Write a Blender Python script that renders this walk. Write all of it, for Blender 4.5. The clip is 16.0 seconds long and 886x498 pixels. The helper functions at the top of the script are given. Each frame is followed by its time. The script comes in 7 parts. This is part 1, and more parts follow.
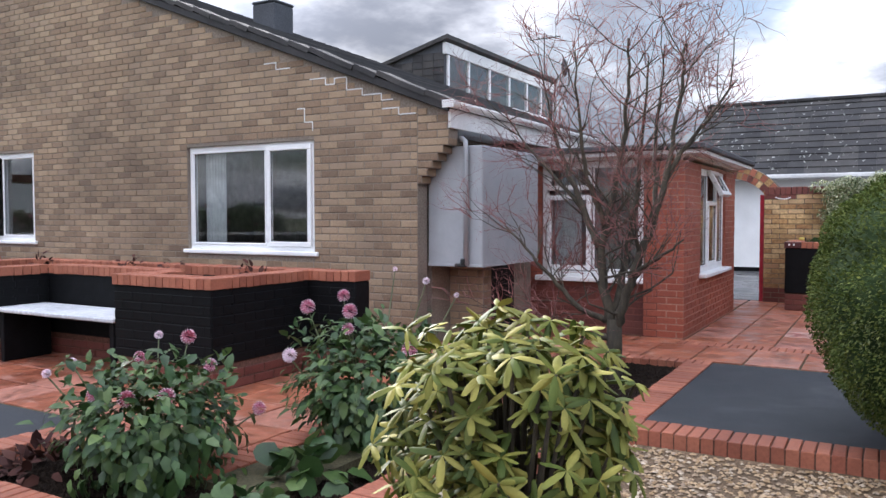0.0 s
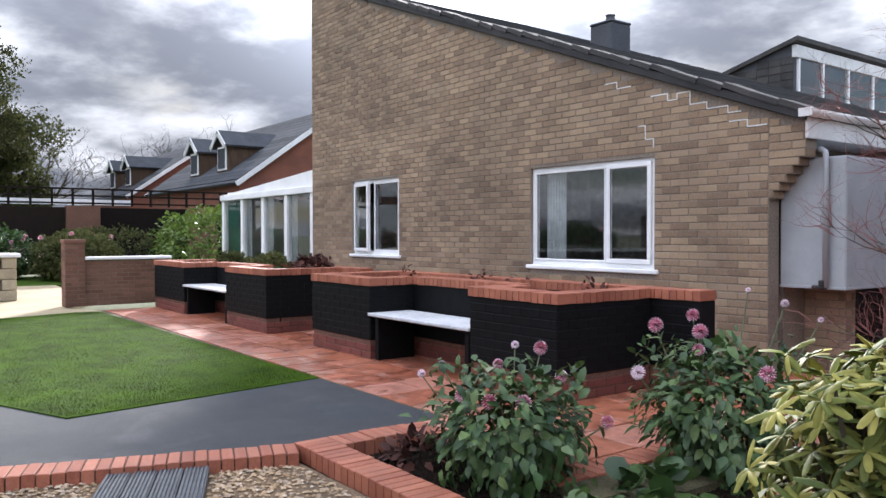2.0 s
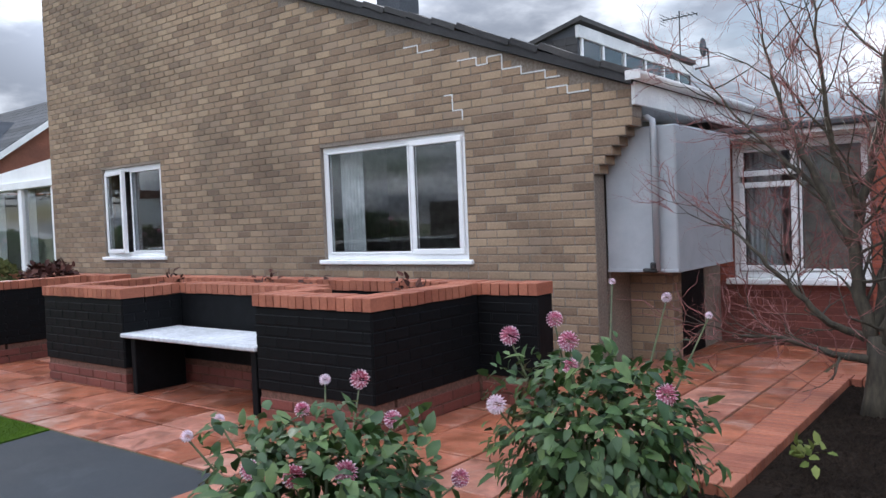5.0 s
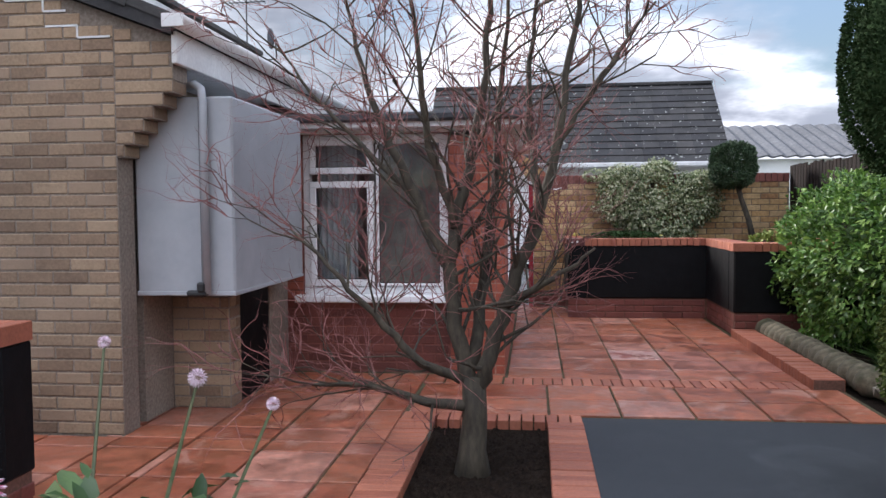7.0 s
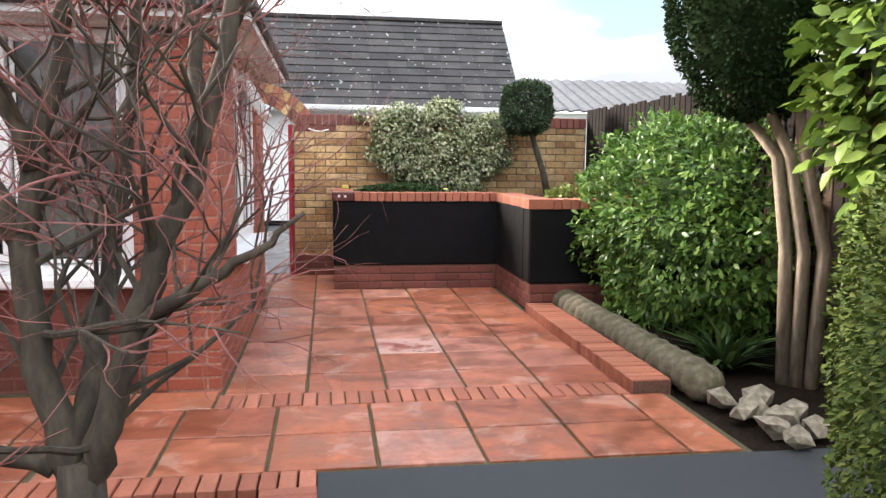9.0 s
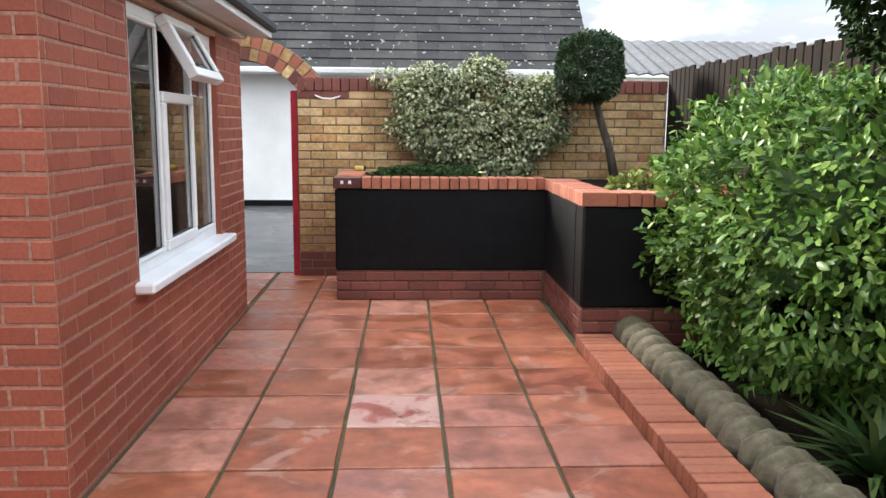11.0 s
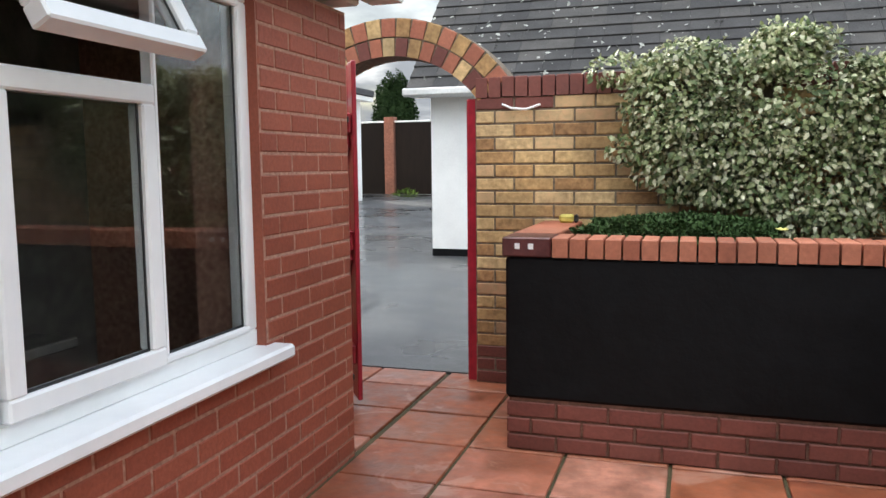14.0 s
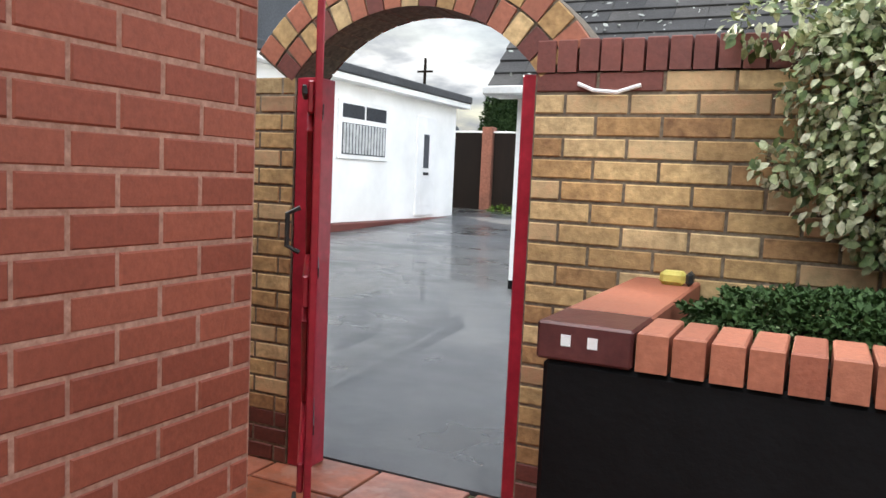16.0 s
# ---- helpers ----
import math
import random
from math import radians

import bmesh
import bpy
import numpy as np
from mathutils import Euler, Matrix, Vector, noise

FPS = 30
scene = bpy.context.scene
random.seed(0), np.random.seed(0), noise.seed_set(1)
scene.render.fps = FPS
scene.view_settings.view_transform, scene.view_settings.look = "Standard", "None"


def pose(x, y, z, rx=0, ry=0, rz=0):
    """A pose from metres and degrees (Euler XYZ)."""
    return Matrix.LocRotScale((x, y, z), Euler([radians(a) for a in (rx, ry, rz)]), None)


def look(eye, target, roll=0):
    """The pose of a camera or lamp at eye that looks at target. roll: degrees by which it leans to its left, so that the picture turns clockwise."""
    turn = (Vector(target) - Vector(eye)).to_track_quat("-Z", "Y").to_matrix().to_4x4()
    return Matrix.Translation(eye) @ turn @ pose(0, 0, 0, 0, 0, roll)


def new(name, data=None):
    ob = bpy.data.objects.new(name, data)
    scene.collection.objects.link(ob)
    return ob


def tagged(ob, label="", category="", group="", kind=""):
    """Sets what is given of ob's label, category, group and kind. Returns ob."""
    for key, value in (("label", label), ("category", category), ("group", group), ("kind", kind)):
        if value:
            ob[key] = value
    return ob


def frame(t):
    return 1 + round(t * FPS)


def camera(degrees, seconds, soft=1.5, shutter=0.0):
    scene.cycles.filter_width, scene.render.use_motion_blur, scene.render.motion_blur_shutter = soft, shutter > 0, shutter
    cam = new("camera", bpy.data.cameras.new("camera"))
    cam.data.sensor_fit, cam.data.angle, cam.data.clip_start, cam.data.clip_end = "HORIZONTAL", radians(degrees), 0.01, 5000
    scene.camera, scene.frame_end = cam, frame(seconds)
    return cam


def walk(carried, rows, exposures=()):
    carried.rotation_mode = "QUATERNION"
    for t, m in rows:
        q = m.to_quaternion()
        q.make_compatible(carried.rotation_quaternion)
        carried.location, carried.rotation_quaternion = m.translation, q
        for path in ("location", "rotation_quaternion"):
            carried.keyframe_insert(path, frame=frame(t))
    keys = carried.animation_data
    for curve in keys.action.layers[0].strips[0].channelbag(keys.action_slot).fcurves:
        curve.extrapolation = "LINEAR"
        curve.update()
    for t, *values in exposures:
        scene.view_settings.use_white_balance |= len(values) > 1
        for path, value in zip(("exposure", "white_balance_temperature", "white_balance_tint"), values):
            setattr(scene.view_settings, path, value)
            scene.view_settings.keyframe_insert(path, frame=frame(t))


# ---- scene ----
cam = camera(59.2, 16.0)
PATH = [
    (0, (0.523, -0.365, 1.319), (-0.468, 1.371, 1.238), -0.1),
    (0.5, (0.552, -0.38, 1.315), (-0.575, 1.272, 1.251), 0.1),
    (1, (0.528, -0.434, 1.324), (-0.739, 1.113, 1.283), 0.2),
    (1.5, (0.488, -0.457, 1.329), (-0.958, 0.924, 1.295), 0.0),
    (2, (0.487, -0.521, 1.328), (-1.118, 0.671, 1.291), -0.1),
    (2.5, (0.464, -0.561, 1.352), (-1.271, 0.432, 1.307), -0.5),
    (3, (0.435, -0.644, 1.37), (-1.359, 0.236, 1.315), -1.0),
    (3.5, (0.288, -0.57, 1.344), (-1.471, 0.378, 1.278), -1.9),
    (4, (0.033, -0.312, 1.317), (-1.612, 0.822, 1.232), -1.4),
    (4.5, (-0.267, -0.009, 1.322), (-1.76, 1.32, 1.249), -1.0),
    (5, (-0.604, 0.342, 1.312), (-1.824, 1.925, 1.242), -2.3),
    (5.2, (-0.702, 0.497, 1.289), (-1.801, 2.167, 1.221), -2.3),
    (7.5, (-1.165, 2.393, 1.348), (-1.168, 4.39, 1.239), 0.2),
    (8, (-1.057, 2.86, 1.337), (-0.836, 4.843, 1.21), 0.7),
    (8.5, (-0.938, 3.378, 1.271), (-0.629, 5.347, 1.098), 0.8),
    (10.8, (-0.222, 5.348, 1.337), (-0.113, 7.319, 1.014), -0.3),
    (11, (-0.185, 5.536, 1.349), (-0.091, 7.51, 1.041), 0.5),
    (11.5, (-0.072, 5.943, 1.385), (-0.138, 7.923, 1.113), 1.5),
    (12, (0.029, 6.378, 1.415), (-0.253, 8.341, 1.156), 1.2),
    (12.5, (0.103, 6.836, 1.401), (-0.42, 8.753, 1.178), 0.1),
    (13, (0.128, 7.257, 1.361), (-0.514, 9.14, 1.165), 0.2),
    (13.5, (0.06, 7.711, 1.386), (-0.567, 9.597, 1.163), -0.5),
    (14, (0.048, 8.214, 1.285), (-0.559, 10.107, 1.07), -0.6),
    (14.5, (-0.004, 8.631, 1.277), (-0.636, 10.518, 1.077), 0.6),
    (15, (-0.082, 9.044, 1.288), (-0.766, 10.913, 1.096), 0.7),
    (15.5, (-0.111, 9.499, 1.287), (-0.915, 11.322, 1.113), 1.6),
    (16, (-0.198, 9.889, 1.274), (-1.058, 11.685, 1.091), 2.6),
]
EXPOSURES = [(0, 1.65, 6300, 14), (2.5, 1.55, 6300, 13), (4.2, 1.62, 6250, 12), (5, 1.57, 6150, 10), (7.5, 1.47, 6350, 15), (8, 1.62, 6500, 16), (8.5, 2.2, 6900, 13), (8.7, 2.27, 7000, 12), (10.8, 2.17, 6850, 8), (11.5, 1.95, 6700, 7), (12.2, 1.9, 6550, 7), (12.6, 1.9, 6550, 7), (13, 1.65, 6650, 6), (13.5, 1.96, 6900, 6), (14, 2.02, 6950, 6), (14.5, 1.96, 6950, 6), (16, 2.15, 6950, 7)]
walk(cam, [(t, look(eye, target, roll)) for t, eye, target, roll in PATH], EXPOSURES)

# world and sun: bright broken cloud, the sun low behind the gable
SUN_AZ, SUN_EL = radians(54.0), radians(24.0)
world = bpy.data.worlds.new("sky")
scene.world = world
world.use_nodes = True
wn, wl = world.node_tree.nodes, world.node_tree.links
wn.clear()
w_out, w_bg = wn.new("ShaderNodeOutputWorld"), wn.new("ShaderNodeBackground")
sky = wn.new("ShaderNodeTexSky")
sky.sky_type, sky.sun_disc = "NISHITA", False
sky.sun_elevation, sky.sun_rotation = SUN_EL, -SUN_AZ
w_co, w_sep = wn.new("ShaderNodeTexCoord"), wn.new("ShaderNodeSeparateXYZ")
wl.new(w_co.outputs["Generated"], w_sep.inputs[0])
w_add = wn.new("ShaderNodeMath")
w_add.operation, w_add.inputs[1].default_value = "ADD", 0.22
w_abs = wn.new("ShaderNodeMath")
w_abs.operation = "ABSOLUTE"
wl.new(w_sep.outputs["Z"], w_abs.inputs[0])
wl.new(w_abs.outputs[0], w_add.inputs[0])
w_div = wn.new("ShaderNodeVectorMath")
w_div.operation = "DIVIDE"
w_comb = wn.new("ShaderNodeCombineXYZ")
for i in range(3):
    wl.new(w_add.outputs[0], w_comb.inputs[i])
wl.new(w_co.outputs["Generated"], w_div.inputs[0])
wl.new(w_comb.outputs[0], w_div.inputs[1])


def sky_noise(scale, detail, lo, hi, shift):
    n, m, r = wn.new("ShaderNodeTexNoise"), wn.new("ShaderNodeMapping"), wn.new("ShaderNodeMapRange")
    m.inputs["Location"].default_value = (shift, shift * 0.7, 0)
    n.inputs["Scale"].default_value, n.inputs["Detail"].default_value, n.inputs["Roughness"].default_value = scale, detail, 0.55
    r.interpolation_type = "SMOOTHSTEP"
    r.inputs["From Min"].default_value, r.inputs["From Max"].default_value = lo, hi
    wl.new(w_div.outputs[0], m.inputs[0])
    wl.new(m.outputs[0], n.inputs["Vector"])
    wl.new(n.outputs["Fac"], r.inputs["Value"])
    return r.outputs[0]


def sky_mix(fac, a, b):
    m = wn.new("ShaderNodeMix")
    m.data_type = "RGBA"
    for sock, v in ((m.inputs[0], fac), (m.inputs[6], a), (m.inputs[7], b)):
        if isinstance(v, (tuple, float)):
            sock.default_value = v
        else:
            wl.new(v, sock)
    return m.outputs[2]


SKY = 0.185
cloud = sky_mix(sky_noise(1.7, 9, 0.43, 0.70, 3.1), (3.8, 4.15, 4.9, 1), (14.6, 15.1, 16.0, 1))
cover = sky_noise(0.9, 9, 0.36, 0.52, 8.3)
# overcast skies are three times as bright overhead as at the horizon
w_up, w_grade, w_scale = wn.new("ShaderNodeMath"), wn.new("ShaderNodeMath"), wn.new("ShaderNodeVectorMath")
w_up.operation, w_up.inputs[1].default_value = "MAXIMUM", 0.0
w_grade.operation, w_grade.inputs[1].default_value, w_grade.inputs[2].default_value = "MULTIPLY_ADD", 0.80, 0.20
w_scale.operation = "SCALE"
wl.new(w_sep.outputs["Z"], w_up.inputs[0])
wl.new(w_up.outputs[0], w_grade.inputs[0])
wl.new(sky_mix(cover, sky.outputs[0], cloud), w_scale.inputs[0])
# thin cloud glows round the veiled sun
w_dot, w_pos, w_pow, w_glow, w_all = (wn.new("ShaderNodeVectorMath"), *(wn.new("ShaderNodeMath") for _ in range(4)))
w_dot.operation = "DOT_PRODUCT"
w_dot.inputs[1].default_value = (-math.sin(SUN_AZ) * math.cos(SUN_EL), math.cos(SUN_AZ) * math.cos(SUN_EL), math.sin(SUN_EL))
w_pos.operation, w_pos.inputs[1].default_value = "MAXIMUM", 0.0
w_pow.operation, w_pow.inputs[1].default_value = "POWER", 60.0
w_glow.operation, w_glow.inputs[1].default_value, w_glow.inputs[2].default_value = "MULTIPLY_ADD", 3.0, 1.0
w_all.operation = "MULTIPLY"
wl.new(w_co.outputs["Generated"], w_dot.inputs[0])
wl.new(w_dot.outputs["Value"], w_pos.inputs[0])
wl.new(w_pos.outputs[0], w_pow.inputs[0])
wl.new(w_pow.outputs[0], w_glow.inputs[0])
# clouds on the sun's side show their shaded faces
w_sq, w_back = wn.new("ShaderNodeMath"), wn.new("ShaderNodeMath")
w_sq.operation, w_sq.inputs[1].default_value = "POWER", 1.6
w_back.operation, w_back.inputs[1].default_value = "MULTIPLY_ADD", -0.66
wl.new(w_pos.outputs[0], w_sq.inputs[0])
wl.new(w_sq.outputs[0], w_back.inputs[0])
wl.new(w_glow.outputs[0], w_back.inputs[2])
wl.new(w_back.outputs[0], w_all.inputs[0])
wl.new(w_grade.outputs[0], w_all.inputs[1])
wl.new(w_all.outputs[0], w_scale.inputs["Scale"])
wl.new(w_scale.outputs[0], w_bg.inputs["Color"])
w_bg.inputs["Strength"].default_value = SKY
wl.new(w_bg.outputs[0], w_out.inputs["Surface"])

sun_data = bpy.data.lights.new("sun", "SUN")
sun_data.energy, sun_data.angle, sun_data.color = 3.0, radians(10), (1.0, 0.965, 0.91)
sun = new("sun", sun_data)
sun_way = Vector((-math.sin(SUN_AZ) * math.cos(SUN_EL), math.cos(SUN_AZ) * math.cos(SUN_EL), math.sin(SUN_EL)))
sun.matrix_world = look(sun_way * 60, (0, 0, 0))


# ---- materials ----
def material(name, colours, rough=0.7, grain=40.0, stain=2.0, stain_dark=0.75, bump=0.15, piece=False, metal=0.0, spec=0.5,
             wet=0.0, stretch=(1, 1, 1), translucent=0.0, coat=0.0, speckle=0.13, stain_light=1.12):
    """Colours: two or more linear colours mixed by grain noise or, for pieces, by a random value per piece."""
    m = bpy.data.materials.new(name)
    m.use_nodes = True
    nt = m.node_tree
    n, l = nt.nodes, nt.links
    b = n["Principled BSDF"]
    co, mp = n.new("ShaderNodeTexCoord"), n.new("ShaderNodeMapping")
    mp.inputs["Scale"].default_value = stretch
    if piece:
        geo = n.new("ShaderNodeNewGeometry")
        l.new(geo.outputs["Position"], mp.inputs[0])
    else:
        l.new(co.outputs["Object"], mp.inputs[0])

    def tex(scale, detail, rough_n=0.6):
        t = n.new("ShaderNodeTexNoise")
        t.inputs["Scale"].default_value, t.inputs["Detail"].default_value, t.inputs["Roughness"].default_value = scale, detail, rough_n
        l.new(mp.outputs[0], t.inputs["Vector"])
        return t.outputs["Fac"]

    def math_node(op, a, c):
        q = n.new("ShaderNodeMath")
        q.operation = op
        for sock, v in zip(q.inputs, (a, c)):
            if isinstance(v, (int, float)):
                sock.default_value = v
            else:
                l.new(v, sock)
        return q.outputs[0]

    fine, broad = tex(grain, 6), tex(stain, 5)
    ramp = n.new("ShaderNodeValToRGB")
    ramp.color_ramp.elements.remove(ramp.color_ramp.elements[1])
    for i, c in enumerate(colours):
        at = i / max(1, len(colours) - 1)
        e = ramp.color_ramp.elements[0] if i == 0 else ramp.color_ramp.elements.new(at)
        e.position, e.color = at, (*c, 1)
    if piece:
        info, g2 = n.new("ShaderNodeObjectInfo"), n.new("ShaderNodeNewGeometry")
        pick = math_node("FRACT", math_node("ADD", info.outputs["Random"], g2.outputs["Random Per Island"]), 0)
        pick = math_node("ADD", math_node("MULTIPLY", pick, 0.8), math_node("MULTIPLY", fine, 0.25))
    else:
        mr = n.new("ShaderNodeMapRange")
        mr.inputs["From Min"].default_value, mr.inputs["From Max"].default_value = 0.3, 0.7
        l.new(fine, mr.inputs["Value"])
        pick = mr.outputs[0]
    l.new(pick, ramp.inputs[0])
    st = n.new("ShaderNodeMapRange")
    st.inputs["From Min"].default_value, st.inputs["From Max"].default_value = 0.35, 0.65
    st.inputs["To Min"].default_value, st.inputs["To Max"].default_value = stain_dark, stain_light
    l.new(broad, st.inputs["Value"])
    speck = n.new("ShaderNodeMapRange")
    speck.inputs["From Min"].default_value, speck.inputs["From Max"].default_value = 0.3, 0.7
    speck.inputs["To Min"].default_value, speck.inputs["To Max"].default_value = 1.0 - speckle, 1.0 + speckle
    l.new(fine, speck.inputs["Value"])
    mul = n.new("ShaderNodeVectorMath")
    mul.operation = "SCALE"
    l.new(ramp.outputs[0], mul.inputs[0])
    l.new(math_node("MULTIPLY", st.outputs[0], speck.outputs[0]), mul.inputs["Scale"])
    l.new(mul.outputs[0], b.inputs["Base Color"])
    rr = n.new("ShaderNodeMapRange")
    rr.inputs["From Min"].default_value, rr.inputs["From Max"].default_value = 0.4, 0.62
    rr.inputs["To Min"].default_value, rr.inputs["To Max"].default_value = max(0.05, rough - wet), min(1.0, rough + 0.08)
    l.new(broad, rr.inputs["Value"])
    l.new(rr.outputs[0], b.inputs["Roughness"])
    b.inputs["Metallic"].default_value, b.inputs["Specular IOR Level"].default_value = metal, spec
    b.inputs["Coat Weight"].default_value = coat
    if bump:
        bp = n.new("ShaderNodeBump")
        bp.inputs["Strength"].default_value, bp.inputs["Distance"].default_value = bump, 0.01
        l.new(fine, bp.inputs["Height"])
        l.new(bp.outputs[0], b.inputs["Normal"])
    if translucent:
        tr, mx, out = n.new("ShaderNodeBsdfTranslucent"), n.new("ShaderNodeMixShader"), n["Material Output"]
        l.new(mul.outputs[0], tr.inputs["Color"])
        mx.inputs[0].default_value = translucent
        l.new(b.outputs[0], mx.inputs[1])
        l.new(tr.outputs[0], mx.inputs[2])
        l.new(mx.outputs[0], out.inputs["Surface"])
    return m


BUFF = material("buff_brick", [(0.150, 0.100, 0.068), (0.235, 0.160, 0.104), (0.285, 0.198, 0.128), (0.36, 0.26, 0.168), (0.255, 0.180, 0.130)], 0.85, 60, 0.9, 0.72, 0.3, True)
BUFF_MORTAR = material("buff_mortar", [(0.185, 0.148, 0.116), (0.27, 0.225, 0.185)], 0.95, 50, 1.2, 0.8)
RED = material("red_painted_brick", [(0.250, 0.058, 0.032), (0.290, 0.072, 0.040), (0.325, 0.086, 0.048)], 0.62, 70, 1.0, 0.82, 0.18, True)
RED_MORTAR = material("pink_mortar", [(0.31, 0.145, 0.10), (0.46, 0.26, 0.19)], 0.9, 50, 1.5, 0.8)
# mortar darkened along with the shade coloured into the recessed front wall
SHADED_MORTAR = material("shaded_red_mortar", [(0.16, 0.050, 0.036), (0.23, 0.085, 0.062)], 0.85, 50, 1.5, 0.8)
YELLOW = material("yellow_brick", [(0.22, 0.105, 0.055), (0.37, 0.21, 0.09), (0.44, 0.275, 0.12), (0.50, 0.335, 0.155), (0.56, 0.40, 0.21), (0.33, 0.15, 0.085)], 0.85, 30, 2.2, 0.62, 0.5, True, speckle=0.26)
YELLOW_MORTAR = material("grey_mortar", [(0.13, 0.098, 0.068), (0.25, 0.20, 0.145)], 0.95, 50, 1.5, 0.6)
COPING = material("orange_red_coping_brick", [(0.26, 0.076, 0.043), (0.33, 0.108, 0.060), (0.40, 0.142, 0.082)], 0.6, 60, 2.0, 0.8, 0.2, True)
COPING_MORTAR = material("coping_mortar", [(0.10, 0.048, 0.032), (0.17, 0.085, 0.06)], 0.9, 50, 2)
# also colours the shaded foot of the extension's front wall
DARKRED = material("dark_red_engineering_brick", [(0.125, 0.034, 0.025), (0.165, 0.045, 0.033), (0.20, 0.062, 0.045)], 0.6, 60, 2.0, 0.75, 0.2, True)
BLACK = material("black_masonry_paint", [(0.0030, 0.0032, 0.0038), (0.005, 0.0053, 0.0062)], 0.6, 9, 2.5, 0.8, 0.5, spec=0.16)
SLAB = material("red_concrete_slab", [(0.17, 0.044, 0.024), (0.23, 0.066, 0.032), (0.29, 0.092, 0.046), (0.27, 0.098, 0.066), (0.40, 0.185, 0.13)], 0.56, 14, 4.6, 0.78, 0.25, True, wet=0.24, speckle=0.2, stain_light=1.45)


def streaked(m, scale, lo, hi, colour, most):
    """Lays irregular stains of one colour, with a shape of their own, over a material."""
    n, l = m.node_tree.nodes, m.node_tree.links
    b = n["Principled BSDF"]
    was = b.inputs["Base Color"].links[0].from_socket
    geo, tx, mr, mx = n.new("ShaderNodeNewGeometry"), n.new("ShaderNodeTexNoise"), n.new("ShaderNodeMapRange"), n.new("ShaderNodeMix")
    tx.inputs["Scale"].default_value, tx.inputs["Detail"].default_value, tx.inputs["Roughness"].default_value, tx.inputs["Distortion"].default_value = scale, 9, 0.62, 0.9
    mr.inputs["From Min"].default_value, mr.inputs["From Max"].default_value, mr.inputs["To Max"].default_value = lo, hi, most
    mx.data_type = "RGBA"
    mx.inputs[7].default_value = (*colour, 1)
    l.new(geo.outputs["Position"], tx.inputs["Vector"])
    l.new(tx.outputs["Fac"], mr.inputs["Value"])
    l.new(mr.outputs[0], mx.inputs[0])
    l.new(was, mx.inputs[6])
    l.new(mx.outputs[2], b.inputs["Base Color"])
    return m


streaked(SLAB, 2.1, 0.48, 0.68, (0.22, 0.080, 0.034), 0.4)
streaked(SLAB, 3.4, 0.565, 0.63, (0.44, 0.25, 0.19), 0.5)
PALE_SLAB = streaked(material("bleached_slab", [(0.30, 0.085, 0.06), (0.34, 0.11, 0.08)], 0.5, 14, 4, 0.8, 0.25, True, wet=0.25), 4.2, 0.42, 0.50, (0.52, 0.33, 0.28), 0.75)
JOINT = material("mossy_joint", [(0.045, 0.040, 0.018), (0.105, 0.088, 0.044)], 0.95, 60, 3)
TARMAC = material("smooth_grey_tarmac", [(0.034, 0.037, 0.041), (0.047, 0.051, 0.056)], 0.82, 160, 0.9, 0.82, 0.25, wet=0.14, spec=0.3)
DRIVE = material("wet_driveway_tarmac", [(0.036, 0.038, 0.040), (0.080, 0.083, 0.088)], 0.52, 120, 0.55, 0.55, 0.4, wet=0.32, coat=0.25, spec=0.6, stretch=(1, 1.4, 1))
LAWN_SOIL = material("lawn_thatch", [(0.028, 0.062, 0.004), (0.055, 0.100, 0.008)], 0.95, 30, 2.2, 0.62, 0.4, spec=0.1)
GRASS = material("grass_blade", [(0.034, 0.072, 0.004), (0.056, 0.102, 0.006), (0.095, 0.140, 0.010)], 0.85, 6, 2.2, 0.55, 0, True, translucent=0.15, spec=0.08)
SOIL = material("dark_soil", [(0.009, 0.006, 0.0045), (0.026, 0.018, 0.013)], 0.95, 45, 4, 0.7, 0.9, spec=0.08)
GRAVEL_BED = material("gravel_bed", [(0.10, 0.065, 0.036), (0.22, 0.145, 0.085)], 0.9, 90, 3, 0.75, 0.8)
PEBBLE = material("golden_pebble", [(0.15, 0.085, 0.042), (0.31, 0.205, 0.11), (0.43, 0.31, 0.19), (0.26, 0.19, 0.13), (0.58, 0.49, 0.37)], 0.7, 60, 3, 0.9, 0.1, True, spec=0.3)
EARTH = material("rough_ground", [(0.05, 0.07, 0.025), (0.10, 0.11, 0.05)], 0.95, 8, 0.3)
CREAM = material("cream_paving", [(0.33, 0.265, 0.16), (0.43, 0.35, 0.22)], 0.8, 30, 1.0, 0.8, 0.2, True)
STONE = material("sandstone", [(0.38, 0.31, 0.21), (0.50, 0.43, 0.31)], 0.85, 30, 2, 0.75, 0.4, True)
LOGSTONE = material("mossy_grey_concrete", [(0.105, 0.088, 0.056), (0.19, 0.160, 0.105)], 0.9, 28, 5, 0.6, 0.7)
streaked(LOGSTONE, 7.0, 0.50, 0.62, (0.045, 0.05, 0.02), 0.6)
streaked(TARMAC, 1.3, 0.56, 0.70, (0.085, 0.09, 0.095), 0.5)
ROCK = material("pale_rock", [(0.20, 0.17, 0.12), (0.36, 0.31, 0.24)], 0.85, 25, 5, 0.7, 0.6)
UPVC = material("white_upvc", [(0.80, 0.80, 0.80), (0.81, 0.81, 0.81)], 0.3, 20, 1.5, 0.97, 0.0, speckle=0.01)
WHITE = material("white_painted_render", [(0.79, 0.79, 0.78), (0.82, 0.82, 0.81)], 0.75, 90, 0.8, 0.95, 0.2, speckle=0.02)
FASCIA = material("weathered_white_fascia", [(0.66, 0.66, 0.65), (0.74, 0.74, 0.73)], 0.5, 40, 1.5, 0.86, 0.05, speckle=0.03)
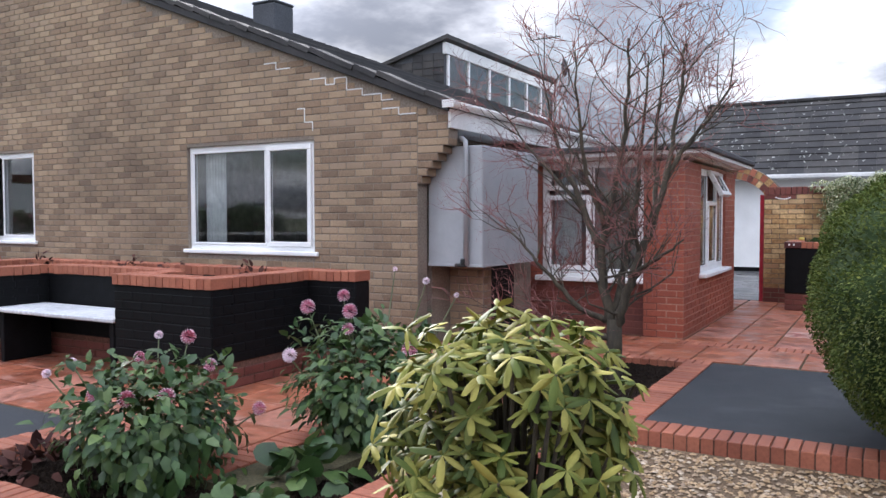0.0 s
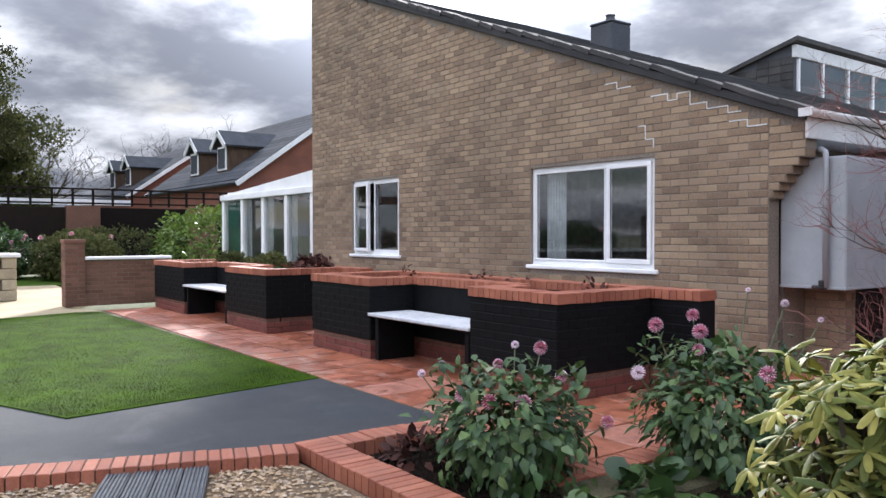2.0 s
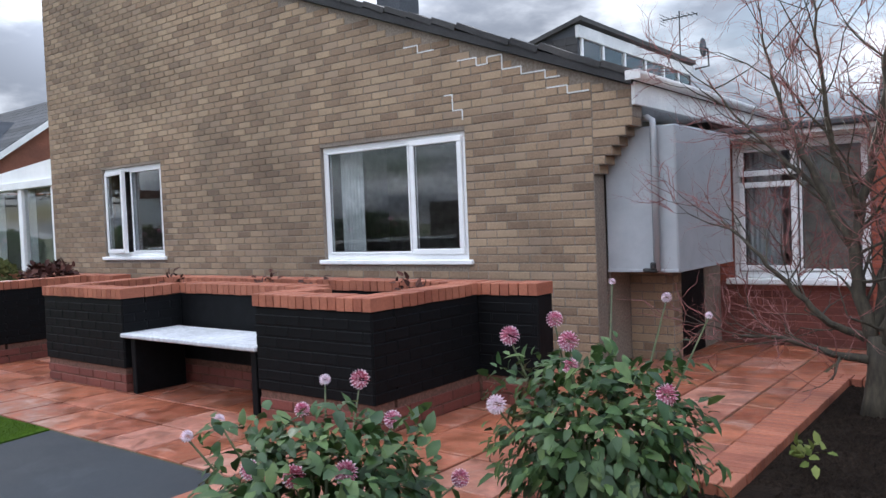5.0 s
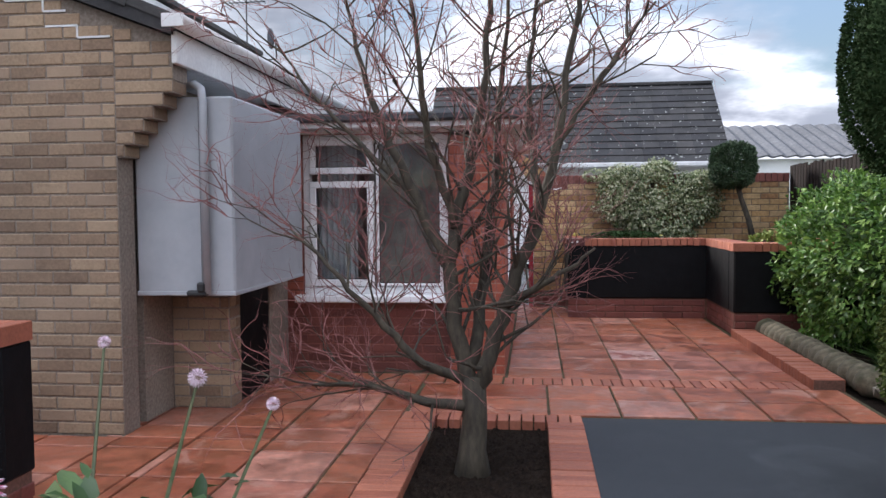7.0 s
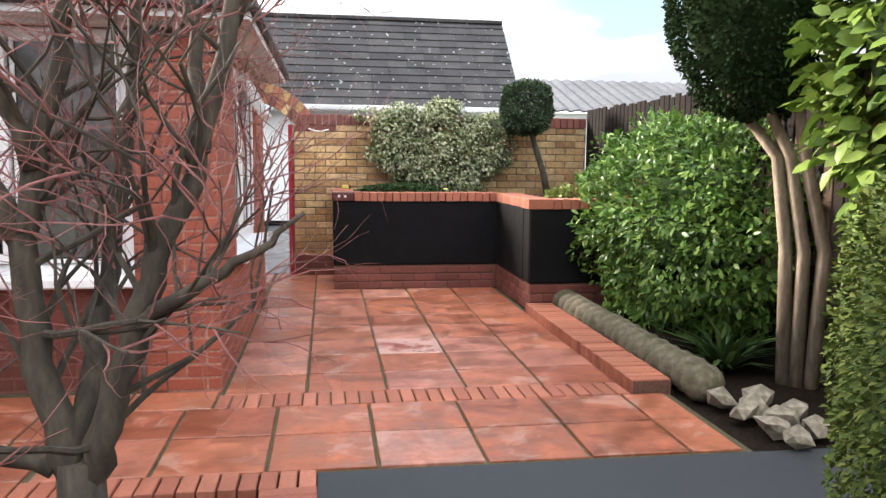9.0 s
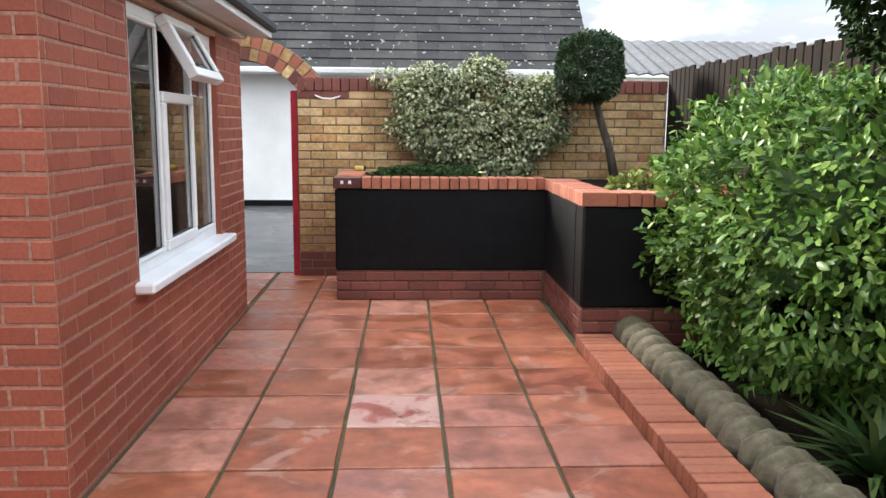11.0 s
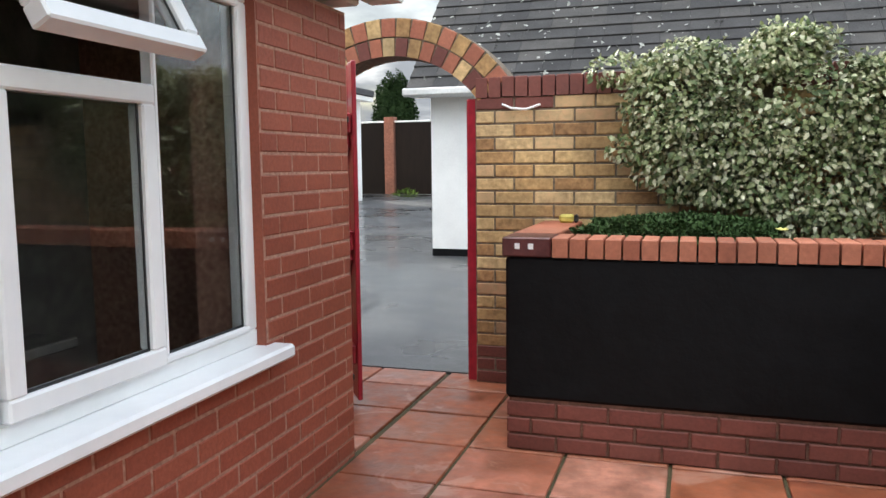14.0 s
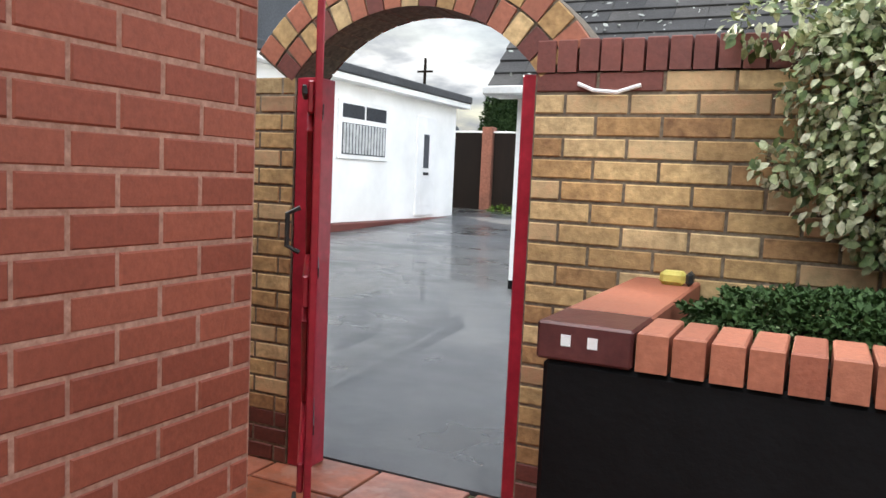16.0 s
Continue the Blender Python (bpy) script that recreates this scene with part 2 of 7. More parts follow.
TANK = material("galvanised_grey_sheet", [(0.35, 0.365, 0.385), (0.40, 0.415, 0.43)], 0.4, 6, 1.0, 0.93, 0.01, metal=0.12, speckle=0.02)
DARKGREY = material("dark_grey_render", [(0.055, 0.06, 0.07), (0.085, 0.09, 0.10)], 0.8, 40, 2, 0.8, 0.3)
FELT = material("dark_felt", [(0.045, 0.046, 0.05), (0.08, 0.08, 0.085)], 0.85, 60, 2, 0.7, 0.4)
ROOF = material("lichen_roof_tile", [(0.035, 0.034, 0.036), (0.055, 0.053, 0.053), (0.075, 0.07, 0.066)], 0.85, 45, 2.2, 0.6, 0.5, True)
LICHEN = material("pale_lichen", [(0.30, 0.31, 0.28), (0.42, 0.43, 0.40)], 0.95, 60, 3, 0.8, 0.3)
SLATE = material("blue_grey_tile", [(0.045, 0.048, 0.054), (0.085, 0.09, 0.10)], 0.92, 30, 2, 0.8, 0.2, True, spec=0.12)
FARBRICK = material("orange_house_brick", [(0.17, 0.062, 0.040), (0.24, 0.096, 0.062)], 0.9, 25, 1.2, 0.8, 0.2)
BROWNBRICK = material("brown_garden_brick", [(0.13, 0.062, 0.04), (0.18, 0.085, 0.055), (0.22, 0.11, 0.075)], 0.85, 50, 1.5, 0.75, 0.3, True)
GATE = material("crimson_gloss_paint", [(0.30, 0.012, 0.028), (0.36, 0.018, 0.036)], 0.3, 20, 3, 0.85, 0.05, coat=0.3)
IRON = material("black_iron", [(0.015, 0.015, 0.016), (0.03, 0.03, 0.03)], 0.5, 40, 4)
DECK = material("grey_decking", [(0.075, 0.08, 0.085), (0.13, 0.135, 0.14)], 0.7, 20, 3, 0.75, 0.3, stretch=(1, 8, 1))
FENCE = material("dark_stained_timber", [(0.008, 0.0055, 0.0045), (0.018, 0.012, 0.0095)], 0.85, 25, 2.5, 0.7, 0.3, True, stretch=(6, 6, 1), spec=0.15)
FENCE2 = material("brown_weathered_timber", [(0.055, 0.034, 0.023), (0.10, 0.064, 0.042)], 0.85, 25, 2.5, 0.7, 0.3, True, stretch=(6, 6, 1), spec=0.2)
BENCH = material("pale_grey_bench_board", [(0.50, 0.51, 0.53), (0.60, 0.61, 0.63)], 0.55, 25, 2, 0.85, 0.1)
CORRUGATED = material("grey_fibre_cement", [(0.10, 0.102, 0.108), (0.15, 0.152, 0.158)], 0.85, 10, 0.5, 0.8, 0.2, spec=0.2)
BARK = material("olive_grey_bark", [(0.036, 0.029, 0.020), (0.085, 0.070, 0.048)], 0.85, 30, 5, 0.7, 0.5, stretch=(1, 1, 0.3))
TWIG = material("reddish_twig", [(0.16, 0.055, 0.05), (0.28, 0.115, 0.10)], 0.7, 20, 5, 0.8, 0.1)
PALEBARK = material("pale_bark", [(0.25, 0.19, 0.13), (0.38, 0.30, 0.22)], 0.85, 30, 5, 0.7, 0.5, stretch=(1, 1, 0.3))
STEM = material("green_stem", [(0.06, 0.09, 0.03), (0.10, 0.10, 0.05)], 0.6, 20, 5)
DAHLIA_LEAF = material("dahlia_leaf", [(0.018, 0.044, 0.014), (0.034, 0.076, 0.021), (0.058, 0.112, 0.030), (0.14, 0.20, 0.06)], 0.42, 20, 4, 0.75, 0.15, True, translucent=0.18, spec=0.45)
RHODO_LEAF = material("rhododendron_leaf", [(0.026, 0.048, 0.011), (0.072, 0.098, 0.018), (0.150, 0.160, 0.030), (0.30, 0.265, 0.062), (0.10, 0.130, 0.026)], 0.6, 14, 6, 0.7, 0.08, True, translucent=0.08, spec=0.22)
PETAL = material("pink_petal", [(0.42, 0.06, 0.14), (0.60, 0.20, 0.30), (0.74, 0.46, 0.54)], 0.6, 30, 8, 0.85, 0, True, translucent=0.25)
DEEP_PETAL = material("deep_pink_petal", [(0.36, 0.03, 0.07), (0.52, 0.10, 0.17), (0.72, 0.42, 0.50)], 0.6, 30, 8, 0.85, 0, True, translucent=0.25)
WHITE_PETAL = material("white_pink_petal", [(0.78, 0.60, 0.68), (0.88, 0.80, 0.84)], 0.6, 30, 8, 0.9, 0, True, translucent=0.25)
YELLOW_PETAL = material("yellow_petal", [(0.60, 0.50, 0.10), (0.75, 0.68, 0.25)], 0.6, 30, 8, 0.9, 0, True, translucent=0.25)
BOX_LEAF = material("box_hedge_leaf", [(0.030, 0.050, 0.011), (0.062, 0.090, 0.020), (0.145, 0.165, 0.040)], 0.65, 20, 3, 0.75, 0, True, translucent=0.15, spec=0.12)
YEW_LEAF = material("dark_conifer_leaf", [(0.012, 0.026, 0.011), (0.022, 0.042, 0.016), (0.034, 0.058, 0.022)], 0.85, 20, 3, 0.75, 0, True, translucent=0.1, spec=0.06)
CHOISYA_LEAF = material("bright_green_leaf", [(0.022, 0.055, 0.010), (0.048, 0.110, 0.019), (0.10, 0.19, 0.036), (0.24, 0.34, 0.09)], 0.33, 20, 3, 0.75, 0, True, translucent=0.25, spec=0.2)
LAUREL_LEAF = material("laurel_leaf", [(0.045, 0.09, 0.015), (0.10, 0.16, 0.028), (0.20, 0.27, 0.06)], 0.35, 20, 3, 0.75, 0, True, translucent=0.2, spec=0.2)
IVY_LEAF = material("variegated_ivy_leaf", [(0.036, 0.066, 0.020), (0.075, 0.112, 0.036), (0.20, 0.23, 0.10), (0.42, 0.43, 0.27), (0.60, 0.60, 0.44)], 0.45, 55, 3, 0.75, 0, True, translucent=0.15, spec=0.3, speckle=0.35)
HEATHER_LEAF = material("heather_leaf", [(0.022, 0.050, 0.014), (0.05, 0.095, 0.028)], 0.6, 20, 3, 0.75, 0, True, spec=0.2)
TOPIARY_LEAF = material("clipped_topiary_leaf", [(0.024, 0.048, 0.024), (0.045, 0.082, 0.040), (0.085, 0.13, 0.06)], 0.6, 20, 3, 0.75, 0, True, spec=0.25)
LIME_LEAF = material("lime_leaf", [(0.12, 0.17, 0.035), (0.26, 0.29, 0.08)], 0.5, 20, 3, 0.75, 0, True, translucent=0.2, spec=0.2)
RUST_LEAF = material("withered_leaf", [(0.04, 0.015, 0.014), (0.09, 0.035, 0.025)], 0.7, 20, 3, 0.75, 0, True, spec=0.2)
AUTUMN_LEAF = material("autumn_leaf", [(0.10, 0.075, 0.02), (0.17, 0.12, 0.03), (0.23, 0.15, 0.035)], 0.6, 20, 0.3, 0.6, 0, True, translucent=0.2, spec=0.2)
FAR_LEAF = material("dark_far_leaf", [(0.036, 0.048, 0.018), (0.070, 0.080, 0.030), (0.12, 0.12, 0.045)], 0.8, 20, 0.3, 0.6, 0, True, translucent=0.3, spec=0.1)
CURTAIN = material("pale_curtain", [(0.45, 0.46, 0.46), (0.55, 0.56, 0.56)], 0.9, 10, 2, 0.85)
ROOM = material("dim_room_wall", [(0.17, 0.155, 0.14), (0.24, 0.22, 0.20)], 0.9, 10, 1, 0.8)
GREENBLIND = material("green_blind", [(0.03, 0.16, 0.11), (0.05, 0.22, 0.15)], 0.7, 10, 2)
YELLOWDOOR = material("pale_yellow_paint", [(0.50, 0.47, 0.22), (0.58, 0.55, 0.28)], 0.5, 10, 2)
PLUM = material("glossy_plum_brick", [(0.075, 0.018, 0.018), (0.10, 0.028, 0.026)], 0.35, 30, 3)


def glass_material(name, tint, rough):
    """Reflecting glass that lets the dim room behind it through."""
    m = bpy.data.materials.new(name)
    m.use_nodes = True
    n, l = m.node_tree.nodes, m.node_tree.links
    b = n["Principled BSDF"]
    b.inputs["Base Color"].default_value = (*tint, 1)
    b.inputs["Roughness"].default_value, b.inputs["Transmission Weight"].default_value, b.inputs["IOR"].default_value = rough, 1.0, 1.5
    return m


GLASS = glass_material("window_glass", (0.86, 0.9, 0.9), 0.01)


# ---- building helpers ----
def mesh_from(name, bm):
    me = bpy.data.meshes.new(name)
    bm.normal_update()
    bm.to_mesh(me)
    bm.free()
    return me


def part(name, bm, mat, parent=None, label="", smooth=False):
    """One mesh object, linked under a thing or a part (or at top level)."""
    me = mesh_from(name, bm) if isinstance(bm, bmesh.types.BMesh) else bm
    if not me.materials:
        me.materials.append(mat)
    if smooth:
        me.polygons.foreach_set("use_smooth", [True] * len(me.polygons))
    ob = new(name, me)
    if parent:
        ob.parent = parent
    if label:
        tagged(ob, label)
    return ob


def thing(name, loc, label, category, group="", kind=""):
    ob = new(name)
    ob.empty_display_size = 0.1
    ob.matrix_basis = loc if isinstance(loc, Matrix) else Matrix.Translation(loc)
    return tagged(ob, label, category, group, kind)


def box(bm, x0, x1, y0, y1, z0, z1, bevel=0.0, m=None):
    vs = [bm.verts.new((x, y, z)) for x in (x0, x1) for y in (y0, y1) for z in (z0, z1)]
    fs = [bm.faces.new([vs[i] for i in q]) for q in ((0, 1, 3, 2), (4, 6, 7, 5), (0, 4, 5, 1), (2, 3, 7, 6), (0, 2, 6, 4), (1, 5, 7, 3))]
    if bevel:
        es = list({e for f in fs for e in f.edges})
        r = bmesh.ops.bevel(bm, geom=es, offset=bevel, segments=1, affect="EDGES", clamp_overlap=True)
        vs = list({v for f in r["faces"] for v in f.verts} | {v for v in vs if v.is_valid})
    if m is not None:
        for v in vs:
            v.co = m @ v.co
    return vs


def boxed(x0, x1, y0, y1, z0, z1, bevel=0.0, m=None):
    bm = bmesh.new()
    box(bm, x0, x1, y0, y1, z0, z1, bevel, m)
    return bm


def tube(bm, pts, radii, sides=8):
    """A round limb through the points."""
    rings = []
    side = None
    for i, p in enumerate(pts):
        p = Vector(p)
        d = (Vector(pts[min(i + 1, len(pts) - 1)]) - Vector(pts[max(i - 1, 0)])).normalized()
        if side is None:
            side = d.orthogonal().normalized()
        side = (side - d * side.dot(d)).normalized()
        up = d.cross(side)
        r = radii[i] if isinstance(radii, (list, tuple)) else radii
        rings.append([bm.verts.new(p + r * (math.cos(a) * side + math.sin(a) * up)) for a in (2 * math.pi * k / sides for k in range(sides))])
    for a, b in zip(rings, rings[1:]):
        for k in range(sides):
            bm.faces.new((a[k], a[(k + 1) % sides], b[(k + 1) % sides], b[k]))
    bm.faces.new(rings[0][::-1])
    bm.faces.new(rings[-1])


def prism(bm, poly, z0, z1):
    lo, hi = [bm.verts.new((x, y, z0)) for x, y in poly], [bm.verts.new((x, y, z1)) for x, y in poly]
    bm.faces.new(lo[::-1])
    bm.faces.new(hi)
    for i in range(len(poly)):
        j = (i + 1) % len(poly)
        bm.faces.new((lo[i], lo[j], hi[j], hi[i]))


def sheet(name, poly, z0, z1, mat, label, category="", kind="structure"):
    bm = bmesh.new()
    prism(bm, poly, z0, z1)
    bmesh.ops.recalc_face_normals(bm, faces=bm.faces)
    return tagged(part(name, bm, mat), label, category or name, kind=kind)


BLOCKS = {}


def block_mesh(kind, size, mat, bevel=0.004):
    """A chamfered block centred on its base in x and y, its top at size z; shared between alike pieces."""
    key = (kind, tuple(round(s, 3) for s in size), mat.name)
    if key not in BLOCKS:
        sx, sy, sz = size
        bm = bmesh.new()
        rings = []
        for inset, z in ((0, 0), (0, sz - bevel), (bevel, sz)):
            rings.append([bm.verts.new((a * (sx / 2 - inset), c * (sy / 2 - inset), z)) for a, c in ((-1, -1), (1, -1), (1, 1), (-1, 1))])
        for p, q in zip(rings, rings[1:]):
            for k in range(4):
                bm.faces.new((p[k], p[(k + 1) % 4], q[(k + 1) % 4], q[k]))
        bm.faces.new(rings[2])
        me = mesh_from(kind, bm)
        me.materials.append(mat)
        BLOCKS[key] = me
    return BLOCKS[key]


def piece(kind, size, mat, m, parent):
    ob = new(kind, block_mesh(kind, size, mat))
    ob.matrix_basis = m
    ob.parent = parent
    return ob


def stack(kind, items, parent, near=None, label="", limit=300):
    """Pieces: (size, material, pose) each. Those that near() picks become parts; the rest are joined."""
    own = [i for i in items if near is None or near(i[2].translation)]
    own_ids = {id(i) for i in own[:limit]}
    rest = {}
    for it in items:
        if id(it) in own_ids:
            piece(kind, it[0], it[1], it[2], parent)
        else:
            rest.setdefault(it[1].name, []).append(it)
    for group in rest.values():
        verts, faces = [], []
        for size, mat, m in group:
            me = block_mesh(kind, size, mat)
            co = np.empty(len(me.vertices) * 3)
            me.vertices.foreach_get("co", co)
            co = co.reshape(-1, 3) @ np.array(m.to_3x3()).T + np.array(m.translation)
            base = len(verts)
            verts.extend(co.tolist())
            faces.extend([[base + k for k in p.vertices] for p in me.polygons])
        me = bpy.data.meshes.new(kind + "s")
        me.from_pydata(verts, [], faces)
        me.materials.append(group[0][1])
        ob = new(kind + "s", me)
        ob.parent = parent
        tagged(ob, label, kind="stuff")


def courses(origin, u, n, width, z0, z1, mat, holes=(), top=None, length=0.227, height=0.076, joint=0.011, proud=0.006, start=0.0, end=None):
    """Stretcher-bond bricks on a wall face: u along it, n out of it. holes: (u0, u1, z0, z1). top(u): the wall's height there."""
    u, n, origin = Vector(u).normalized(), Vector(n).normalized(), Vector(origin)
    rot = Matrix((u, n.cross(u), n)).transposed().to_4x4()
    out = []
    rows = int(round((z1 - z0) / height))
    rng = random.Random(7)
    for r in range(rows):
        za, zb = z0 + r * height, z0 + (r + 1) * height
        cuts = [(0.0, width)]
        for h0, h1, h2, h3 in holes:
            if zb > h2 + 0.012 and za < h3 - 0.012:
                cuts = [q for a, b in cuts for q in ((a, min(b, h0)), (max(a, h1), b)) if q[1] - q[0] > 0.02]
        for a, b in cuts:
            k = math.floor((a - start) / length) - 1
            while True:
                s = start + k * length + (r % 2) * length / 2
                e = s + length
                k += 1
                if s >= b - 0.02:
                    break
                s, e = max(s, a), min(e, b)
                if e - s < 0.04:
                    continue
                if top and min(top(s), top(e)) < zb - 0.01:
                    continue
                wide = round(e - s - joint, 3)
                mid = origin + u * ((s + e) / 2) + Vector((0, 0, (za + zb) / 2)) - n * 0.02
                tilt = Matrix.Rotation(rng.uniform(-0.004, 0.004), 4, "Z")
                out.append(((wide, height - joint, 0.02 + proud), mat, Matrix.Translation(mid + n * rng.uniform(-0.0015, 0.0015)) @ rot @ tilt))
    return out


def wall_core(bm, origin, u, n, width, thick, z0, top, holes=()):
    """A wall with openings right through it; top(u) is its height."""
    u, n, origin = Vector(u).normalized(), Vector(n).normalized(), Vector(origin)
    us = sorted({0.0, width, *(h[0] for h in holes), *(h[1] for h in holes)})
    for a, b in zip(us, us[1:]):
        spans, lo = [], z0
        for h in sorted((h for h in holes if h[0] <= a + 1e-6 and h[1] >= b - 1e-6), key=lambda h: h[2]):
            spans.append((lo, h[2], h[2]))
            lo = h[3]
        spans.append((lo, top(a), top(b)))
        for s0, ta, tb in spans:
            if max(ta, tb) - s0 < 0.005:
                continue
            vs = [bm.verts.new(origin + u * uu - n * d + Vector((0, 0, z))) for uu, t in ((a, ta), (b, tb)) for d in (0, thick) for z in (s0, t)]
            for q in ((0, 1, 3, 2), (4, 6, 7, 5), (0, 4, 5, 1), (2, 3, 7, 6), (0, 2, 6, 4), (1, 5, 7, 3)):
                bm.faces.new([vs[i] for i in q])
    bmesh.ops.recalc_face_normals(bm, faces=bm.faces)


def edging(p, q, width, across=True, mat=None, z=0.0, high=0.06, step=0.075, joint=0.009):
    """A row of bricks laid side by side from p to q, on the left of that way."""
    mat = mat or COPING
    p, q = Vector((*p, 0)), Vector((*q, 0))
    d = (q - p).normalized()
    side = Vector((-d.y, d.x, 0))
    count = max(1, round((q - p).length / step))
    pitch = (q - p).length / count
    rot = Matrix((d, side, Vector((0, 0, 1)))).transposed().to_4x4()
    rng = random.Random(count)
    return [((round(pitch - joint, 3), width, high), mat,
             Matrix.Translation(p + d * (pitch * (k + 0.5)) + side * (width / 2) + Vector((0, 0, z - high + rng.uniform(-0.003, 0.003)))) @ rot
             @ Matrix.Rotation(rng.uniform(-0.01, 0.01), 4, "Z")) for k in range(count)]


def leaf_cloud(name, pos, way, up, size, mat, parent=None, shape="oval", fold=0.25, kind="", label="", droop=0.15):
    """Many leaves in one mesh. pos, way (along the leaf), up (its face): arrays of n x 3; size: n lengths."""
    pos, way, up, size = np.asarray(pos, float), np.asarray(way, float), np.asarray(up, float), np.asarray(size, float)
    way = way / np.maximum(np.linalg.norm(way, axis=1, keepdims=True), 1e-6)
    side = np.cross(way, up)
    side = side / np.maximum(np.linalg.norm(side, axis=1, keepdims=True), 1e-6)
    up = np.cross(side, way)
    if shape == "oval":
        t = np.array([(0, 0, 0), (0.35, 0.28, fold * 0.28), (0.35, -0.28, fold * 0.28), (0.45, 0, 0), (0.75, 0.2, fold * 0.2 - droop * 0.5), (0.75, -0.2, fold * 0.2 - droop * 0.5), (1, 0, -droop)])
        f = [(0, 3, 1), (0, 2, 3), (3, 4, 1), (3, 2, 5), (3, 6, 4), (3, 5, 6)]
    elif shape == "long":
        t = np.array([(0, 0, 0), (0.3, 0.18, fold * 0.18), (0.3, -0.18, fold * 0.18), (0.35, 0, 0), (0.72, 0.20, fold * 0.20 - droop * 0.5), (0.72, -0.20, fold * 0.20 - droop * 0.5), (0.7, 0, -droop * 0.5), (1, 0, -droop)])
        f = [(0, 3, 1), (0, 2, 3), (3, 6, 4, 1), (3, 2, 5, 6), (6, 7, 4), (6, 5, 7)]
    elif shape == "curl":
        t = np.array([(0, 0, 0), (0.25, 0.12, -0.06), (0.25, -0.12, -0.06), (0.25, 0, 0.02), (0.6, 0.15, -0.09 - droop * 0.35), (0.6, -0.15, -0.09 - droop * 0.35), (0.6, 0, -droop * 0.3), (0.9, 0.10, -0.06 - droop * 0.85), (0.9, -0.10, -0.06 - droop * 0.85), (1, 0, -droop)])
        f = [(0, 3, 1), (0, 2, 3), (3, 6, 4, 1), (3, 2, 5, 6), (6, 9, 7, 4), (6, 5, 8, 9)]
    elif shape == "round":
        t = np.array([(0, 0, 0), (0.18, 0.36, 0.05), (0.18, -0.36, 0.05), (0.5, 0, -0.03), (0.6, 0.48, 0.03), (0.6, -0.48, 0.03), (0.92, 0.26, -0.05 - droop * 0.4), (0.92, -0.26, -0.05 - droop * 0.4), (1, 0, -droop * 0.5)])
        f = [(0, 3, 1), (0, 2, 3), (1, 3, 4), (2, 5, 3), (3, 6, 4), (3, 5, 7), (3, 8, 6), (3, 7, 8)]
    elif shape == "blade":
        t = np.array([(0, 0.06, 0), (0, -0.06, 0), (0.6, 0.045, -droop * 0.3), (0.6, -0.045, -droop * 0.3), (1, 0, -droop)])
        f = [(0, 1, 3, 2), (2, 3, 4)]
    else:
        t = np.array([(0, 0, 0), (0.5, 0.3, fold * 0.3), (1, 0, -droop), (0.5, -0.3, fold * 0.3)])
        f = [(0, 3, 2, 1)] if fold == 0 else [(0, 2, 1), (0, 3, 2)]
    v = pos[:, None, :] + size[:, None, None] * (t[None, :, 0:1] * way[:, None, :] + t[None, :, 1:2] * side[:, None, :] + t[None, :, 2:3] * up[:, None, :])
    n, k = len(pos), len(t)
    me = bpy.data.meshes.new(name)
    corners = np.concatenate([np.array(q) for q in f])
    lens = np.array([len(q) for q in f])
    loops = (corners[None, :] + (np.arange(n) * k)[:, None]).reshape(-1)
    totals = np.tile(lens, n)
    starts = np.concatenate([[0], np.cumsum(totals)[:-1]])
    me.vertices.add(n * k)
    me.vertices.foreach_set("co", v.reshape(-1))
    me.loops.add(len(loops))
    me.loops.foreach_set("vertex_index", loops.astype(np.int32))
    me.polygons.add(len(totals))
    me.polygons.foreach_set("loop_start", starts.astype(np.int32))
    me.update(calc_edges=True)
    me.validate()
    me.materials.append(mat)
    ob = new(name, me)
    if parent:
        ob.parent = parent
    return tagged(ob, label, kind=kind)


def dirs(rng, n):
    d = rng.normal(size=(n, 3))
    return d / np.linalg.norm(d, axis=1, keepdims=True)


def crown_points(rng, n, centre, radii, power=2.0, rough=0.12, inner=0.8, cut=-1.0, lumps=6.0):
    """Points near the surface of an uneven rounded body, with their outward ways."""
    d = dirs(rng, int(n * 1.6))
    d = d[d[:, 2] > cut][:n]
    radii = np.array(radii, float)
    s = (np.abs(d) ** power).sum(axis=1) ** (-1 / power)
    body = d * s[:, None]
    lump = np.array([noise.noise(Vector(q) * lumps) for q in d])
    depth = inner + (1 - inner) * rng.random(len(d)) ** 0.5
    p = body * radii * (depth * (1 + rough * lump))[:, None] + np.array(centre)
    nrm = body / radii
    return p, nrm / np.linalg.norm(nrm, axis=1, keepdims=True)

# ---- ground ----
bm = bmesh.new()
box(bm, -900, 900, -900, 900, -0.4, -0.10)
tagged(part("ground", bm, EARTH), "rough grassy ground reaching the horizon", "ground", kind="structure")
sheet("gravel_path", [(-5.2, -3.5), (4.5, -3.5), (4.5, 4.2), (-0.75, 4.2), (-0.75, 3.3), (-1.4, 3.3), (-1.4, 1.6), (-3.9, 1.55), (-4.5, -0.15)], -0.10, -0.035, GRAVEL_BED, "bed of golden pea gravel", "gravel")
sheet("flower_bed", [(-4.0, 1.7), (-1.5, 1.7), (-1.5, 3.5), (-0.86, 3.5), (-0.86, 6.9), (-1.9, 6.9), (-1.9, 4.2), (-2.6, 4.2), (-2.6, 2.6), (-4.0, 2.6)], -0.10, -0.055, SOIL, "dark bare soil of the flower bed", "soil")
sheet("shrub_bed_soil", [(-1.4, 2.55), (-0.62, 2.55), (-0.62, 3.44), (-1.4, 3.44)], -0.098, -0.045, SOIL, "dark soil round the stepping stone", "soil")
